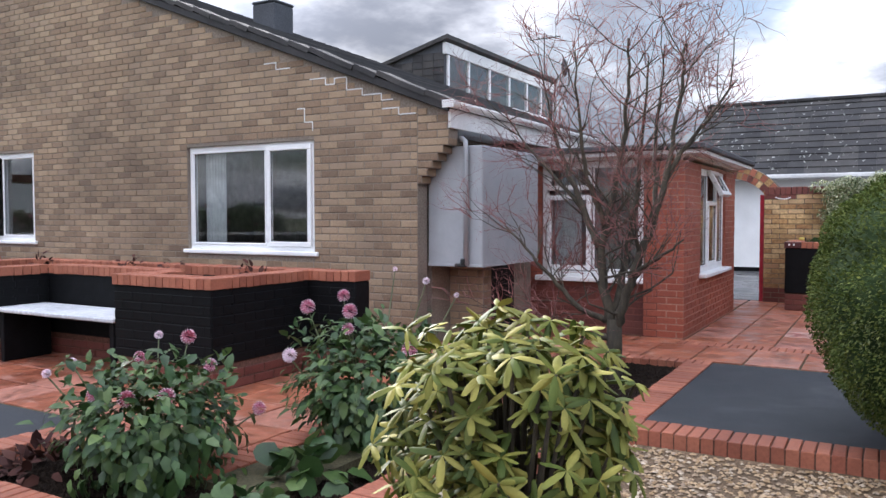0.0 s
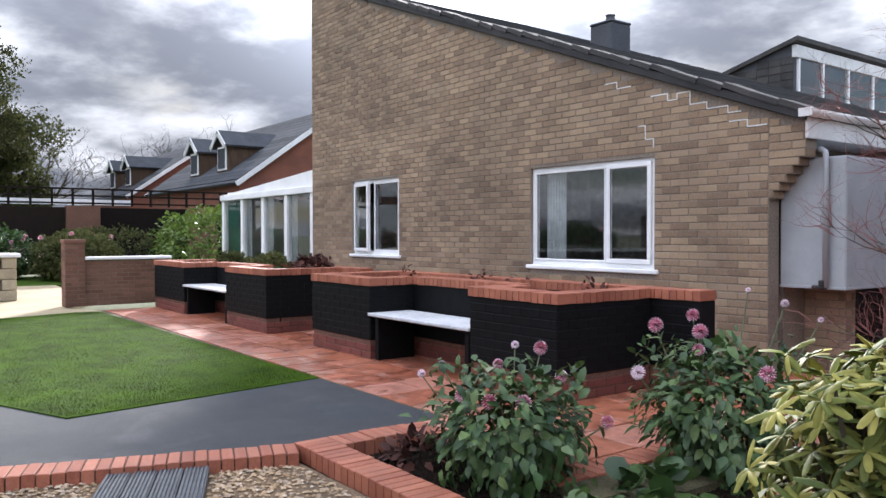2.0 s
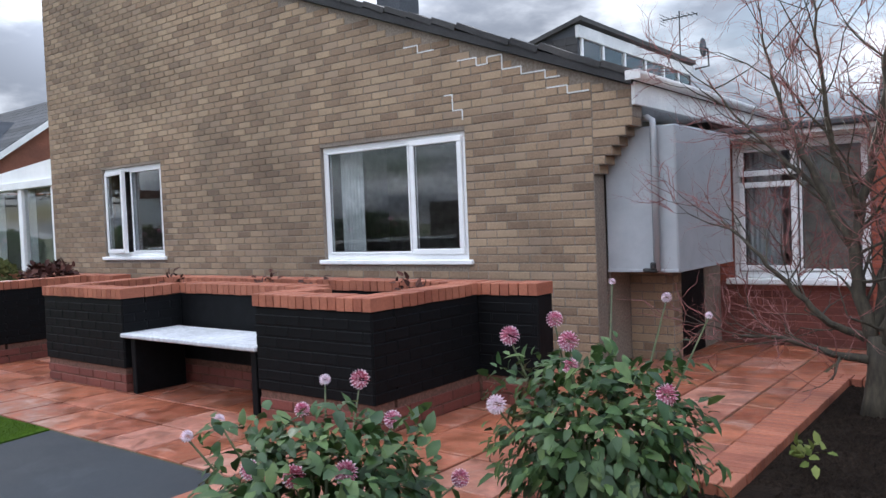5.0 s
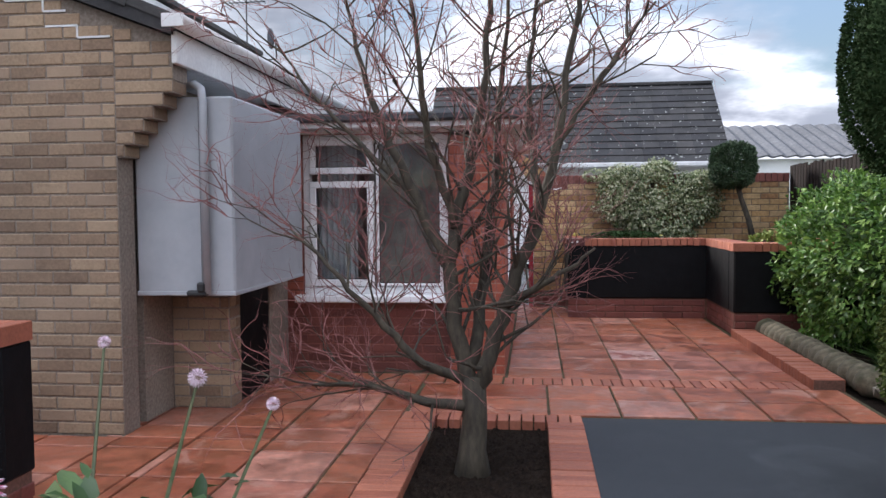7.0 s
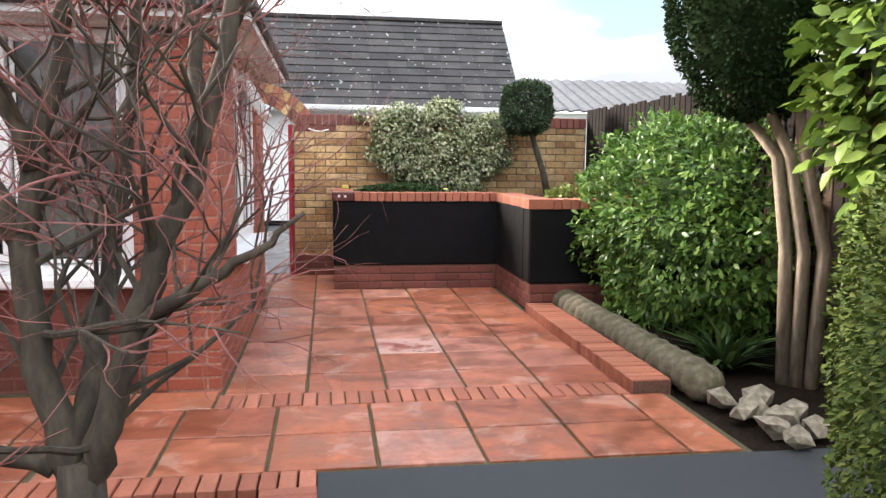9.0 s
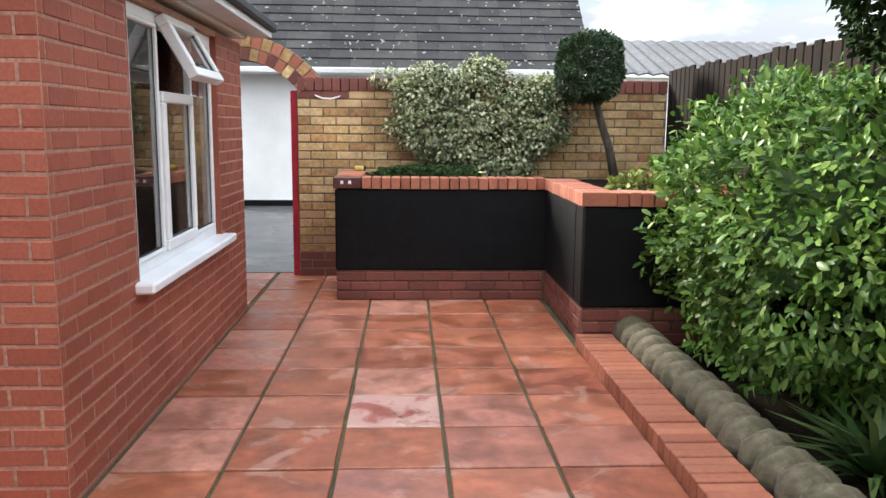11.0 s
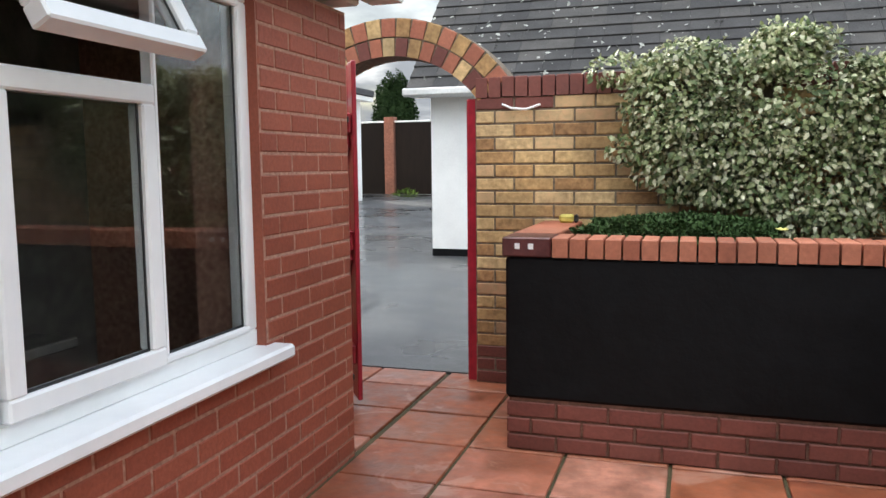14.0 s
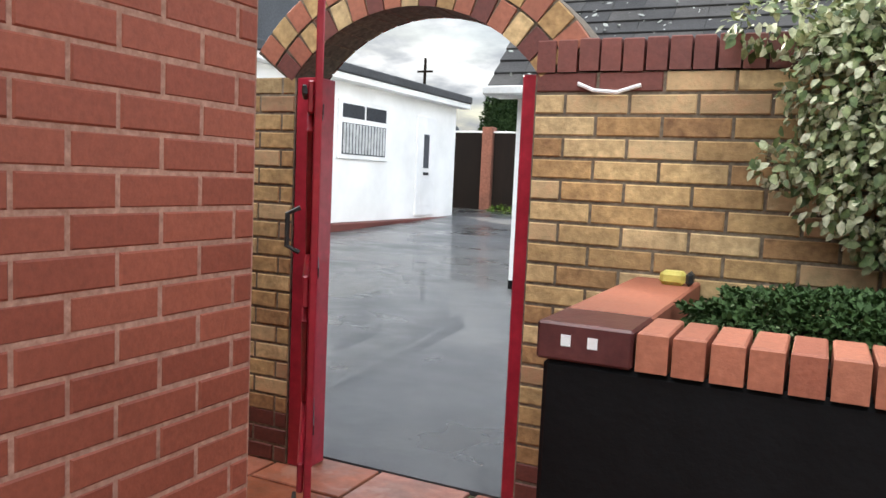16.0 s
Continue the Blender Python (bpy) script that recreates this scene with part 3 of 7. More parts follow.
sheet("tarmac_square", [(-0.84, 4.44), (1.6, 4.44), (1.6, 6.99), (-0.84, 6.99)], -0.10, -0.012, TARMAC, "smooth grey tarmac square with a damp patch", "tarmac")
sheet("tarmac_path", [(-4.15, 2.87), (-6.02, 2.87), (-5.68, 0.65), (-10.5, -1.35), (-16, -2.9), (-16, -5.4), (-10.5, -4.2), (-7.0, -1.9), (-4.85, -0.05), (-4.5, -0.12), (-3.9, 1.58), (-4.0, 2.5)], -0.10, -0.010, TARMAC, "smooth dark grey tarmac garden path", "path")
LAWN = [(-6.02, 2.87), (-13.95, 2.75), (-14.05, 2.4), (-12.9, -1.5), (-10.5, -1.35), (-5.68, 0.65)]
sheet("lawn", LAWN, -0.10, 0.0, LAWN_SOIL, "neat green lawn", "lawn")
sheet("cream_path", [(-14.05, 2.87), (-15.1, 2.4), (-16.5, 3.2), (-19.5, 3.4), (-22.5, 3.6), (-22.5, 1.6), (-17.6, 1.9), (-17.4, 1.1), (-15.0, -1.6), (-14.0, -3.2), (-12.9, -1.5)], -0.10, -0.008, CREAM, "pale cream flagged path", "path")
sheet("far_lawn", [(-22.5, 9.0), (-22.5, -0.5), (-27.5, -0.5), (-27.5, 9.0)], -0.10, 0.0, LAWN_SOIL, "bright green lawn beyond the path", "lawn")
bm = bmesh.new()
for a, b in (((-14, 12.9), (12, 12.9)),):
    vs = [bm.verts.new(p) for p in ((-14, 12.74, 0.005), (6, 12.74, 0.005), (6, 34, 0.66), (-14, 34, 0.66), (-14, 12.74, -0.3), (6, 12.74, -0.3), (6, 34, -0.3), (-14, 34, -0.3))]
    for q in ((0, 1, 2, 3), (4, 7, 6, 5), (0, 4, 5, 1), (2, 6, 7, 3), (1, 5, 6, 2), (0, 3, 7, 4)):
        bm.faces.new([vs[i] for i in q])
tagged(part("driveway", bm, DRIVE), "wet dark tarmac driveway rising gently", "driveway", kind="structure")
# far ground stands in for the street beyond the garden
bm = bmesh.new()
box(bm, -1.38, 2.4, 11.5, 12.72, -0.3, -0.02)
box(bm, 0.9, 6.0, 4.4, 12.72, -0.3, -0.03)
tagged(part("border_soil", bm, SOIL), "dark soil under the shrubs", "soil", kind="structure")


# ---- windows ----
def bar(parent, name, m, u0, u1, z0, z1, d0, d1, bevel=0.006):
    """A frame bar in a window's own axes: u along, z up, d outwards (minus y)."""
    return part(name, boxed(u0, u1, -d1, -d0, z0, z1, bevel), m, parent)


def window(name, m, w, h, lights, label, sill=0.05, sill_out=0.09, room=1.6, curtain=False, fr=0.06, wide=0.5, head=0.4):
    """A white window; m: pose of its lower left corner with y into the wall. lights: (u0, u1, z0, z1, opening)."""
    win = thing(name, m, label, "window", kind="structure")
    out, back = 0.012, -0.06
    for q in ((0, w, 0, fr), (0, w, h - fr, h), (0, fr, fr, h - fr), (w - fr, w, fr, h - fr), *((l_[1] - 0.01, l_[1] + 0.03, fr, h - fr) for l_ in lights if l_[4] == "ajar")):
        bar(win, "window_frame", UPVC, *q, back, out)
    for u0, u1, z0, z1, style in lights:
        lift = 0.014 if style else 0.0
        e = 0.055 if style else 0.022
        if style == "vent":
            hang = Matrix.Translation((0, -0.02, z1)) @ Matrix.Rotation(radians(-29), 4, "X") @ Matrix.Translation((0, 0, -z1))
        else:
            hang = Matrix.Identity(4)
        if style == "ajar":
            hang = Matrix.Translation((u0, -0.02, 0)) @ Matrix.Rotation(radians(-8), 4, "Z") @ Matrix.Translation((-u0, 0, 0))
        sash = part("sash", boxed(u0, u1, -out - lift - 0.012, 0.02, z0, z0 + e, 0.006, hang), UPVC, win)
        for q in ((u0, u1, z1 - e, z1), (u0, u0 + e, z0 + e, z1 - e), (u1 - e, u1, z0 + e, z1 - e)):
            part("sash_bar", boxed(q[0], q[1], -out - lift - 0.012, 0.02, q[2], q[3], 0.006, hang), UPVC, sash)
        g = part("pane", boxed(u0 + e - 0.004, u1 - e + 0.004, -0.004 - lift, 0.004 - lift, z0 + e - 0.004, z1 - e + 0.004, 0, hang), GLASS, win, "clear double-glazed pane")
        g.visible_shadow = False
        gb = boxed(u0 + e, u1 - e, -0.008 - lift, -0.005 - lift, z0 + e, z0 + e + 0.008, 0, hang)
        part("gasket", gb, IRON, win)
        for q in ((u0 + e, u0 + e + 0.008), (u1 - e - 0.008, u1 - e)):
            part("gasket", boxed(q[0], q[1], -0.008 - lift, -0.005 - lift, z0 + e, z1 - e, 0, hang), IRON, win)
    part("window_sill", boxed(-0.06, w + 0.06, -sill_out, 0.05, -sill, 0.0, 0.01), UPVC, win, "projecting white sill")
    bm = bmesh.new()
    box(bm, -wide, w + wide, room, room + 0.02, -0.9, h + head)
    box(bm, -wide - 0.02, -wide, 0.12, room, -0.9, h + head)
    box(bm, w + wide, w + wide + 0.02, 0.12, room, -0.9, h + head)
    box(bm, -wide, w + wide, 0.12, room, -0.92, -0.9)
    box(bm, -wide, w + wide, 0.12, room, h + head, h + head + 0.02)
    part("reveal_room", bm, ROOM, win, "dim interior seen through the glass")
    if curtain:
        bm = bmesh.new()
        prev = None
        for k in range(41):
            u = fr + 0.02 + 0.34 * k / 40
            q = [bm.verts.new((u, 0.17 + 0.025 * math.sin(k * 1.1), z)) for z in (0.02, h - 0.05)]
            if prev:
                bm.faces.new((prev[0], q[0], q[1], prev[1]))
            prev = q
        part("curtain", bm, CURTAIN, win, "pale hanging curtain", True)
    return win


# ---- gable of the house ----
GY, GX0, GX1 = 6.316, -12.86, -3.20
ROOF_S = 0.381


def roof_z(x):
    return 2.40 + (-3.20 - x) * ROOF_S


def opening(h):
    """The hole for a window and the sill under it."""
    return (h[0], h[1], h[2] - 0.056, h[3])


def gable_top(u):
    return roof_z(GX0 + u) - 0.06


W1 = (1.50, 2.97, 1.00, 2.25)
W2 = (6.02, 7.96, 0.945, 2.165)
bm = bmesh.new()
wall_core(bm, (GX0, GY, 0), (1, 0, 0), (0, -1, 0), 9.28, 0.18, -0.1, gable_top, [opening(W1), opening(W2)])
# corbelled corner: each step reaches further out
CZ = 1.66
for k in range(6):
    box(bm, -3.58, -3.535 + k * 0.062, GY, GY + 0.18, CZ + k * 0.074, CZ + (k + 1) * 0.074)
wall_core(bm, (-3.58, GY, 0), (1, 0, 0), (0, -1, 0), 0.36, 0.18, CZ + 0.444, lambda u: roof_z(-3.58 + u) - 0.06)
wall_gable = tagged(part("wall_gable", bm, BUFF_MORTAR), "tall gable wall of weathered buff brick", "wall", kind="structure")
bm = bmesh.new()
box(bm, GX0, GX0 + 0.3, GY + 0.302, 11.2, -0.1, 5.9)
box(bm, -3.9, -3.6, GY + 0.302, 11.2, -0.1, 2.45)
box(bm, GX0, -3.6, 10.9, 11.2, -0.1, 2.45)
tagged(part("wall_house_sides", bm, BUFF_MORTAR), "plain buff side walls of the house", "wall", kind="structure")
window("window_1", Matrix.Translation((GX0 + W1[0], GY + 0.05, W1[2])), W1[1] - W1[0], W1[3] - W1[2], [(0.06, 0.66, 0.05, 1.20, "ajar"), (0.68, 1.41, 0.06, 1.19, "")], "white plastic casement window with one sash ajar")
window("window_2", Matrix.Translation((GX0 + W2[0], GY + 0.05, W2[2])), W2[1] - W2[0], W2[3] - W2[2], [(0.06, 1.22, 0.06, 1.16, ""), (1.24, 1.88, 0.05, 1.18, "open")], "white plastic window with a net curtain behind", curtain=True)

# roof of the house
bm = bmesh.new()
for x0, x1 in ((GX0 - 0.1, -3.20),):
    vs = [bm.verts.new((x, y, roof_z(x) + dz)) for x in (x0, x1) for y in (GY - 0.06, 11.74) for dz in (-0.05, 0.03)]
    for q in ((0, 1, 3, 2), (4, 6, 7, 5), (0, 4, 5, 1), (2, 3, 7, 6), (0, 2, 6, 4), (1, 5, 7, 3)):
        bm.faces.new([vs[i] for i in q])
roof_main = tagged(part("roof_main", bm, ROOF), "long dark tiled roof slope of the house", "roof", kind="structure")
bm = bmesh.new()
rows = 32
for k in range(rows):
    x0 = -3.20 - k * (9.76 / rows)
    x1 = x0 - 9.76 / rows - 0.04
    vs = [bm.verts.new((x, y, roof_z(x) + dz)) for x, t in ((x0, 0.075), (x1, 0.035)) for y in (GY + 0.18, 11.74) for dz in (0.03, t)]
    for q in ((0, 1, 3, 2), (4, 6, 7, 5), (0, 4, 5, 1), (2, 3, 7, 6), (0, 2, 6, 4), (1, 5, 7, 3)):
        bm.faces.new([vs[i] for i in q])
tagged(part("tile_courses", bm, ROOF, roof_main), kind="stuff")
rng = random.Random(4)
for k in range(33):
    x = -3.32 - k * 0.29
    bm_m = Matrix.Translation((x, GY + 0.06, roof_z(x) + 0.028 + rng.uniform(-0.012, 0.012))) @ Matrix.Rotation(math.atan(ROOF_S) + 0.06 + rng.uniform(-0.025, 0.025), 4, "Y") @ Matrix.Rotation(rng.uniform(-0.06, 0.06), 4, "Z")
    piece("verge_tile", (0.31, 0.26, 0.055), ROOF, bm_m, roof_main)

# white eaves box and gutter along the side of the house
eaves = thing("eaves_fascia", (0, 0, 0), "weathered white fascia board and gutter under the eaves", "fascia", kind="structure")
part("fascia_board", boxed(-3.216, -3.18, GY - 0.03, 11.7, 2.19, 2.375, 0.005), FASCIA, eaves)
part("soffit", boxed(-3.60, -3.218, GY + 0.19, 8.1, 2.19, 2.22), FASCIA, eaves)
bm = bmesh.new()
prev = None
for k in range(9):
    a = math.pi * k / 8
    q = [bm.verts.new((-3.135 + 0.062 * math.cos(a + math.pi) + s * 0, y, 2.43 - 0.06 * math.sin(a))) for y in (GY - 0.17, 11.7) for s in (0,)]
    if prev:
        bm.faces.new((prev[0], prev[1], q[1], q[0]))
    prev = q
gut = part("gutter", bm, FASCIA, eaves, "white half-round gutter", True)
mod = gut.modifiers.new("thick", "SOLIDIFY")
mod.thickness = 0.005
part("gutter_end", boxed(-3.20, -3.07, GY - 0.178, GY - 0.168, 2.365, 2.44, 0.003), FASCIA, eaves)

# chimney and dormer on the roof
ch = thing("chimney", (-8.85, 10.1, 4.55), "dark grey rendered chimney with a clay pot", "chimney")
part("chimney_shaft", boxed(-0.25, 0.25, -0.25, 0.25, -0.3, 0.44, 0.02), DARKGREY, ch)
part("chimney_cap", boxed(-0.262, 0.262, -0.262, 0.262, 0.442, 0.49, 0.02), DARKGREY, ch)
bm = bmesh.new()
tube(bm, [(0, 0, 0.47), (0, 0, 0.54), (0, 0, 0.60), (0, 0, 0.64)], [0.10, 0.085, 0.075, 0.09], 14)
part("chimney_pot", bm, DARKGREY, ch)

# rear wing with a clerestory under a shallow roof that falls away from its windows
CX, CY0, CY1 = -7.90, 14.5, 20.8
dm = thing("clerestory", (CX, CY0, 0), "clerestory with a row of windows under a white fascia", "clerestory")
CL = CY1 - CY0


def shed_roof(x):
    return 5.20 + 0.27 * x


bm = bmesh.new()
box(bm, -4.1, -0.12, 0, 2.5, -0.05, 3.15)
part("wall", bm, BUFF_MORTAR, dm, "plain buff wall of the rear wing")
for y0 in (0.0, CL - 0.09):
    bm = bmesh.new()
    vs = [bm.verts.new((x, y, z)) for y in (y0, y0 + 0.09) for x, z in ((-4.1, 3.152), (-0.02, 3.152), (-0.02, shed_roof(-0.02) - 0.05), (-4.1, shed_roof(-4.1) - 0.05))]
    for q in ((0, 1, 2, 3), (7, 6, 5, 4), (0, 4, 5, 1), (1, 5, 6, 2), (2, 6, 7, 3), (3, 7, 4, 0)):
        bm.faces.new([vs[i] for i in q])
    cheek = part("cheek", bm, DARKGREY, dm, "dark tile-hung cheek")
    if y0 == 0.0:
        for r in range(13):
            z = 3.2 + r * 0.155
            right = -0.02
            left = max(-4.1, (z + 0.17 - 5.15) / 0.27)
            for j in range(int((right - left) / 0.27)):
                piece("hung_tile", (0.262, 0.165, 0.016), ROOF, Matrix.Translation((right - 0.135 - j * 0.27, -0.002, z + 0.08)) @ Matrix.Rotation(radians(90 - 4), 4, "X"), cheek)
part("apron", boxed(-0.1, 0, 0.091, CL - 0.091, 3.152, 4.06, 0.01), DARKGREY, dm)
part("fascia", boxed(-0.06, 0.04, -0.02, CL + 0.02, 4.87, 5.12, 0.01), FASCIA, dm)
bm = bmesh.new()
vs = [bm.verts.new((x, y, shed_roof(x) + dz)) for x in (-4.3, 0.10) for y in (-0.09, CL + 0.09) for dz in (-0.045, 0.045)]
for q in ((0, 1, 3, 2), (4, 6, 7, 5), (0, 4, 5, 1), (2, 3, 7, 6), (0, 2, 6, 4), (1, 5, 7, 3)):
    bm.faces.new([vs[i] for i in q])
part("roof", bm, ROOF, dm, "dark roof slab")
part("window_rail", boxed(-0.06, 0.03, 0.092, CL - 0.092, 4.062, 4.12, 0.006), UPVC, dm)
bars = [0.10, 1.05, 2.12, 3.25, 4.36, 5.32, CL - 0.16]
for y0, y1 in zip(bars, bars[1:]):
    mull = part("mullion", boxed(-0.06, 0.03, y0, y0 + 0.06, 4.122, 4.868, 0.006), UPVC, dm)
    part("pane", boxed(-0.02, -0.012, y0 + 0.061, y1, 4.122, 4.868), GLASS, mull)
part("inner_wall", boxed(-1.3, -1.2, 0.1, CL - 0.1, 3.2, 4.75), ROOM, dm)
aer = thing("tv_aerial", (-8.1, 20.6, 5.19), "thin metal television aerial on a pole", "aerial")
bm = bmesh.new()
tube(bm, [(0, 0, -0.05), (0, 0, 1.38)], 0.018, 6)
part("pole", bm, IRON, aer)
bm = bmesh.new()
tube(bm, [(-0.45, 0, 1.22), (0.45, 0.1, 1.26)], 0.014, 5)
for k in range(7):
    tube(bm, [(-0.4 + k * 0.13, -0.22 + 0.014 * k, 1.225 + 0.006 * k), (-0.4 + k * 0.13, 0.22 + 0.014 * k, 1.225 + 0.006 * k)], 0.010, 4)
for k in range(4):
    tube(bm, [(-0.45, -0.2, 1.10 + 0.08 * k), (-0.45, 0.2, 1.10 + 0.08 * k)], 0.009, 4)
part("boom", bm, IRON, aer)
dish = thing("satellite_dish", (-7.62, 20.95, 5.6), "small grey satellite dish on a bracket", "dish")
bm = bmesh.new()
bmesh.ops.create_uvsphere(bm, u_segments=16, v_segments=8, radius=0.26)
bmesh.ops.scale(bm, vec=(0.25, 0.8, 1), verts=bm.verts)
part("reflector", bm, DARKGREY, dish, "", True)
bm = bmesh.new()
tube(bm, [(0, 0, 0), (0.12, 0, -0.05), (0.14, 0, -0.5), (-0.2, -0.08, -0.55)], 0.025, 6)
part("bracket", bm, IRON, dish)

# tank box at the corner of the house
tank = thing("oil_tank_housing", (-3.262, 6.503, 0), "large grey sheet-metal tank raised on brick piers", "tank")
part("body", boxed(-0.312, 0.315, 0, 1.40, 0.835, 2.03, 0.012), TANK, tank)
part("base_rim", boxed(-0.314, 0.318, -0.004, 1.404, 0.822, 0.85, 0.004), TANK, tank)
bm = bmesh.new()
tube(bm, [(0.15, -0.04, 0.84), (0.15, -0.04, 2.0), (0.14, -0.035, 2.07), (0.09, -0.01, 2.10), (0.02, 0.06, 2.10)], 0.026, 10)
part("pipe", bm, TANK, tank, "grey vent pipe running up the front", True)
bm = bmesh.new()
tube(bm, [(0.118, -0.012, 0.84), (0.118, -0.012, 2.04)], 0.010, 6)
part("seam", bm, IRON, tank)
part("valve", boxed(0.03, 0.16, -0.07, -0.02, 0.825, 0.86, 0.01), IRON, tank)
part("valve", boxed(0.10, 0.15, -0.08, -0.03, 0.85, 0.91, 0.01), IRON, tank)
part("brick_pier", boxed(-0.30, 0.07, 1.30, 1.76, -0.02, 0.82), BUFF_MORTAR, tank)
# a black block stands in for the deep shade in the gap between piers
part("shadowed_side", boxed(-0.20, 0.062, 0.69, 1.298, -0.02, 0.82), BLACK, tank, "black block standing in for the shade between the piers")
pier = part("brick_pier", boxed(-0.335, 0.07, 0.50, 0.688, -0.02, 0.82), BUFF_MORTAR, tank, "mottled buff brick pier")

# ---- red brick extension ----
RX, RY0, RY1, SY = -1.38, 8.20, 11.33, 8.30
RWIN = (0.825, 2.405, 0.655, 1.895)
ZR = 1.93
bm = bmesh.new()
wall_core(bm, (RX, RY0, 0), (0, 1, 0), (1, 0, 0), RY1 - RY0, 0.28, -0.1, lambda u: ZR, [opening(RWIN)])
wall_red_side = tagged(part("wall_red_side", bm, RED_MORTAR), "painted red brick side wall of the extension", "wall", kind="structure")
SWIN = (0.66, 1.88, 0.635, 1.96)
bm = bmesh.new()
wall_core(bm, (-3.72, SY, 0), (1, 0, 0), (0, -1, 0), 1.90, 0.28, -0.1, lambda u: 2.0, [opening(SWIN)])
box(bm, -1.82, RX - 0.283, RY0, RY0 + 0.276, -0.1, ZR)
wall_red_front = tagged(part("wall_red_front", bm, SHADED_MORTAR), "red brick front wall of the extension, shade coloured into its foot", "wall", kind="structure")
bm = bmesh.new()
box(bm, -5.0, RX - 0.29, RY1 - 0.28, RY1, -0.1, ZR)
box(bm, -5.0, -4.7, 8.3, RY1 - 0.28, -0.1, ZR)
tagged(part("wall_extension_back", bm, RED_MORTAR), "plain back walls of the extension", "wall", kind="structure")
window("window_3", Matrix.Translation((RX - 0.045, RY0 + RWIN[0], RWIN[2])) @ Matrix.Rotation(radians(90), 4, "Z"), 1.58, 1.24,
       [(0.06, 0.49, 0.06, 1.18, ""), (0.50, 1.05, 0.06, 0.86, "open"), (0.50, 1.05, 0.88, 1.22, "vent"), (1.06, 1.52, 0.06, 1.18, "")],
       "white plastic window with its top vent propped open", sill=0.05, sill_out=0.13, room=1.1, head=0.05)
window("window_4", Matrix.Translation((-3.72 + SWIN[0], SY + 0.03, SWIN[2])), 1.22, 1.325,
       [(0.06, 0.60, 0.07, 0.94, "open"), (0.06, 0.60, 1.0, 1.29, "open"), (0.62, 1.17, 0.07, 1.27, "")], "white plastic window of the red brick extension", sill=0.06, sill_out=0.12, room=1.1, curtain=True, wide=0.05, head=0.02)
w3 = bpy.data.objects["window_3"]
part("inner_post", boxed(0.30, 0.36, 0.62, 0.68, -0.88, 1.26, 0.006), UPVC, w3, "white post inside the room")
part("inner_shelf", boxed(0.10, 1.45, 0.66, 0.98, -0.02, 0.02, 0.006), ROOM, w3)
ext = thing("extension_roof", (0, 0, 0), "flat felt roof with pale soffit over the extension", "roof", kind="structure")
part("soffit_board", boxed(-5.0, RX + 0.045, SY - 0.10, RY1 + 0.06, ZR + 0.035, 2.03, 0.01), FASCIA, ext)
part("felt_roof", boxed(-5.0, RX + 0.24, SY - 0.30, RY1 + 0.22, 2.032, 2.10, 0.015), FELT, ext)
part("soffit", boxed(RX + 0.05, RX + 0.20, SY - 0.25, RY1 + 0.18, 1.99, 2.03), FASCIA, ext)
part("soffit", boxed(-3.0, RX + 0.05, SY - 0.25, SY - 0.10, 1.99, 2.03), FASCIA, ext)

# ---- yellow brick wall with arched gateway ----
YY, YT = 12.585, 0.225
GL, GR, SPR = -2.20, -1.15, 1.665
bm = bmesh.new()
box(bm, GR, 2.16, YY, YY + YT, -0.1, 1.66)
box(bm, -5.0, GL, YY, YY + YT, -0.1, 1.66)
wall_yellow = tagged(part("wall_yellow", bm, YELLOW_MORTAR), "yellow stock brick garden wall with arched gateway", "wall", kind="structure")
arch_mid, arch_rise = (GL + GR) / 2, 0.255
arch_r = ((GR - GL) ** 2 / 4 + arch_rise ** 2) / (2 * arch_rise)
arch_z = SPR + arch_rise - arch_r
arch_a = math.asin((GR - GL) / 2 / arch_r)
arch = thing("brick_arch", (arch_mid, YY, arch_z), "two-ring arch of mixed red and yellow bricks", "arch")
bm = bmesh.new()
n = 22
prev = None
for k in range(n + 1):
    a = -arch_a * 1.06 + 2 * arch_a * 1.06 * k / n
    q = [bm.verts.new((math.sin(a) * r, y, math.cos(a) * r)) for r in (arch_r + 0.004, arch_r + 0.222) for y in (0.004, YT - 0.004)]
    if prev:
        for i, j in ((0, 1), (1, 3), (3, 2), (2, 0)):
            bm.faces.new((prev[i], prev[j], q[j], q[i]))
    else:
        bm.faces.new((q[0], q[1], q[3], q[2]))
    prev = q
bm.faces.new((prev[0], prev[2], prev[3], prev[1]))
bmesh.ops.recalc_face_normals(bm, faces=bm.faces)
part("mortar", bm, YELLOW_MORTAR, arch)
voussoirs = 17
for ring in range(2):
    r0 = arch_r + ring * 0.112
    for k in range(voussoirs):
        a = -arch_a * 1.05 + 2.1 * arch_a * (k + 0.5) / voussoirs
        mat = COPING if (k + ring) % 2 else YELLOW
        if ring == 0 and k % 3 == 0:
            mat = DARKRED
        wide = 2.1 * arch_a * (r0 + 0.05) / voussoirs - 0.010
        m = Matrix.Rotation(a, 4, "Y") @ Matrix.Translation((0, YT / 2, r0 + 0.002))
        piece("brick", (round(wide, 3), YT + 0.012, 0.104), mat, m, arch)

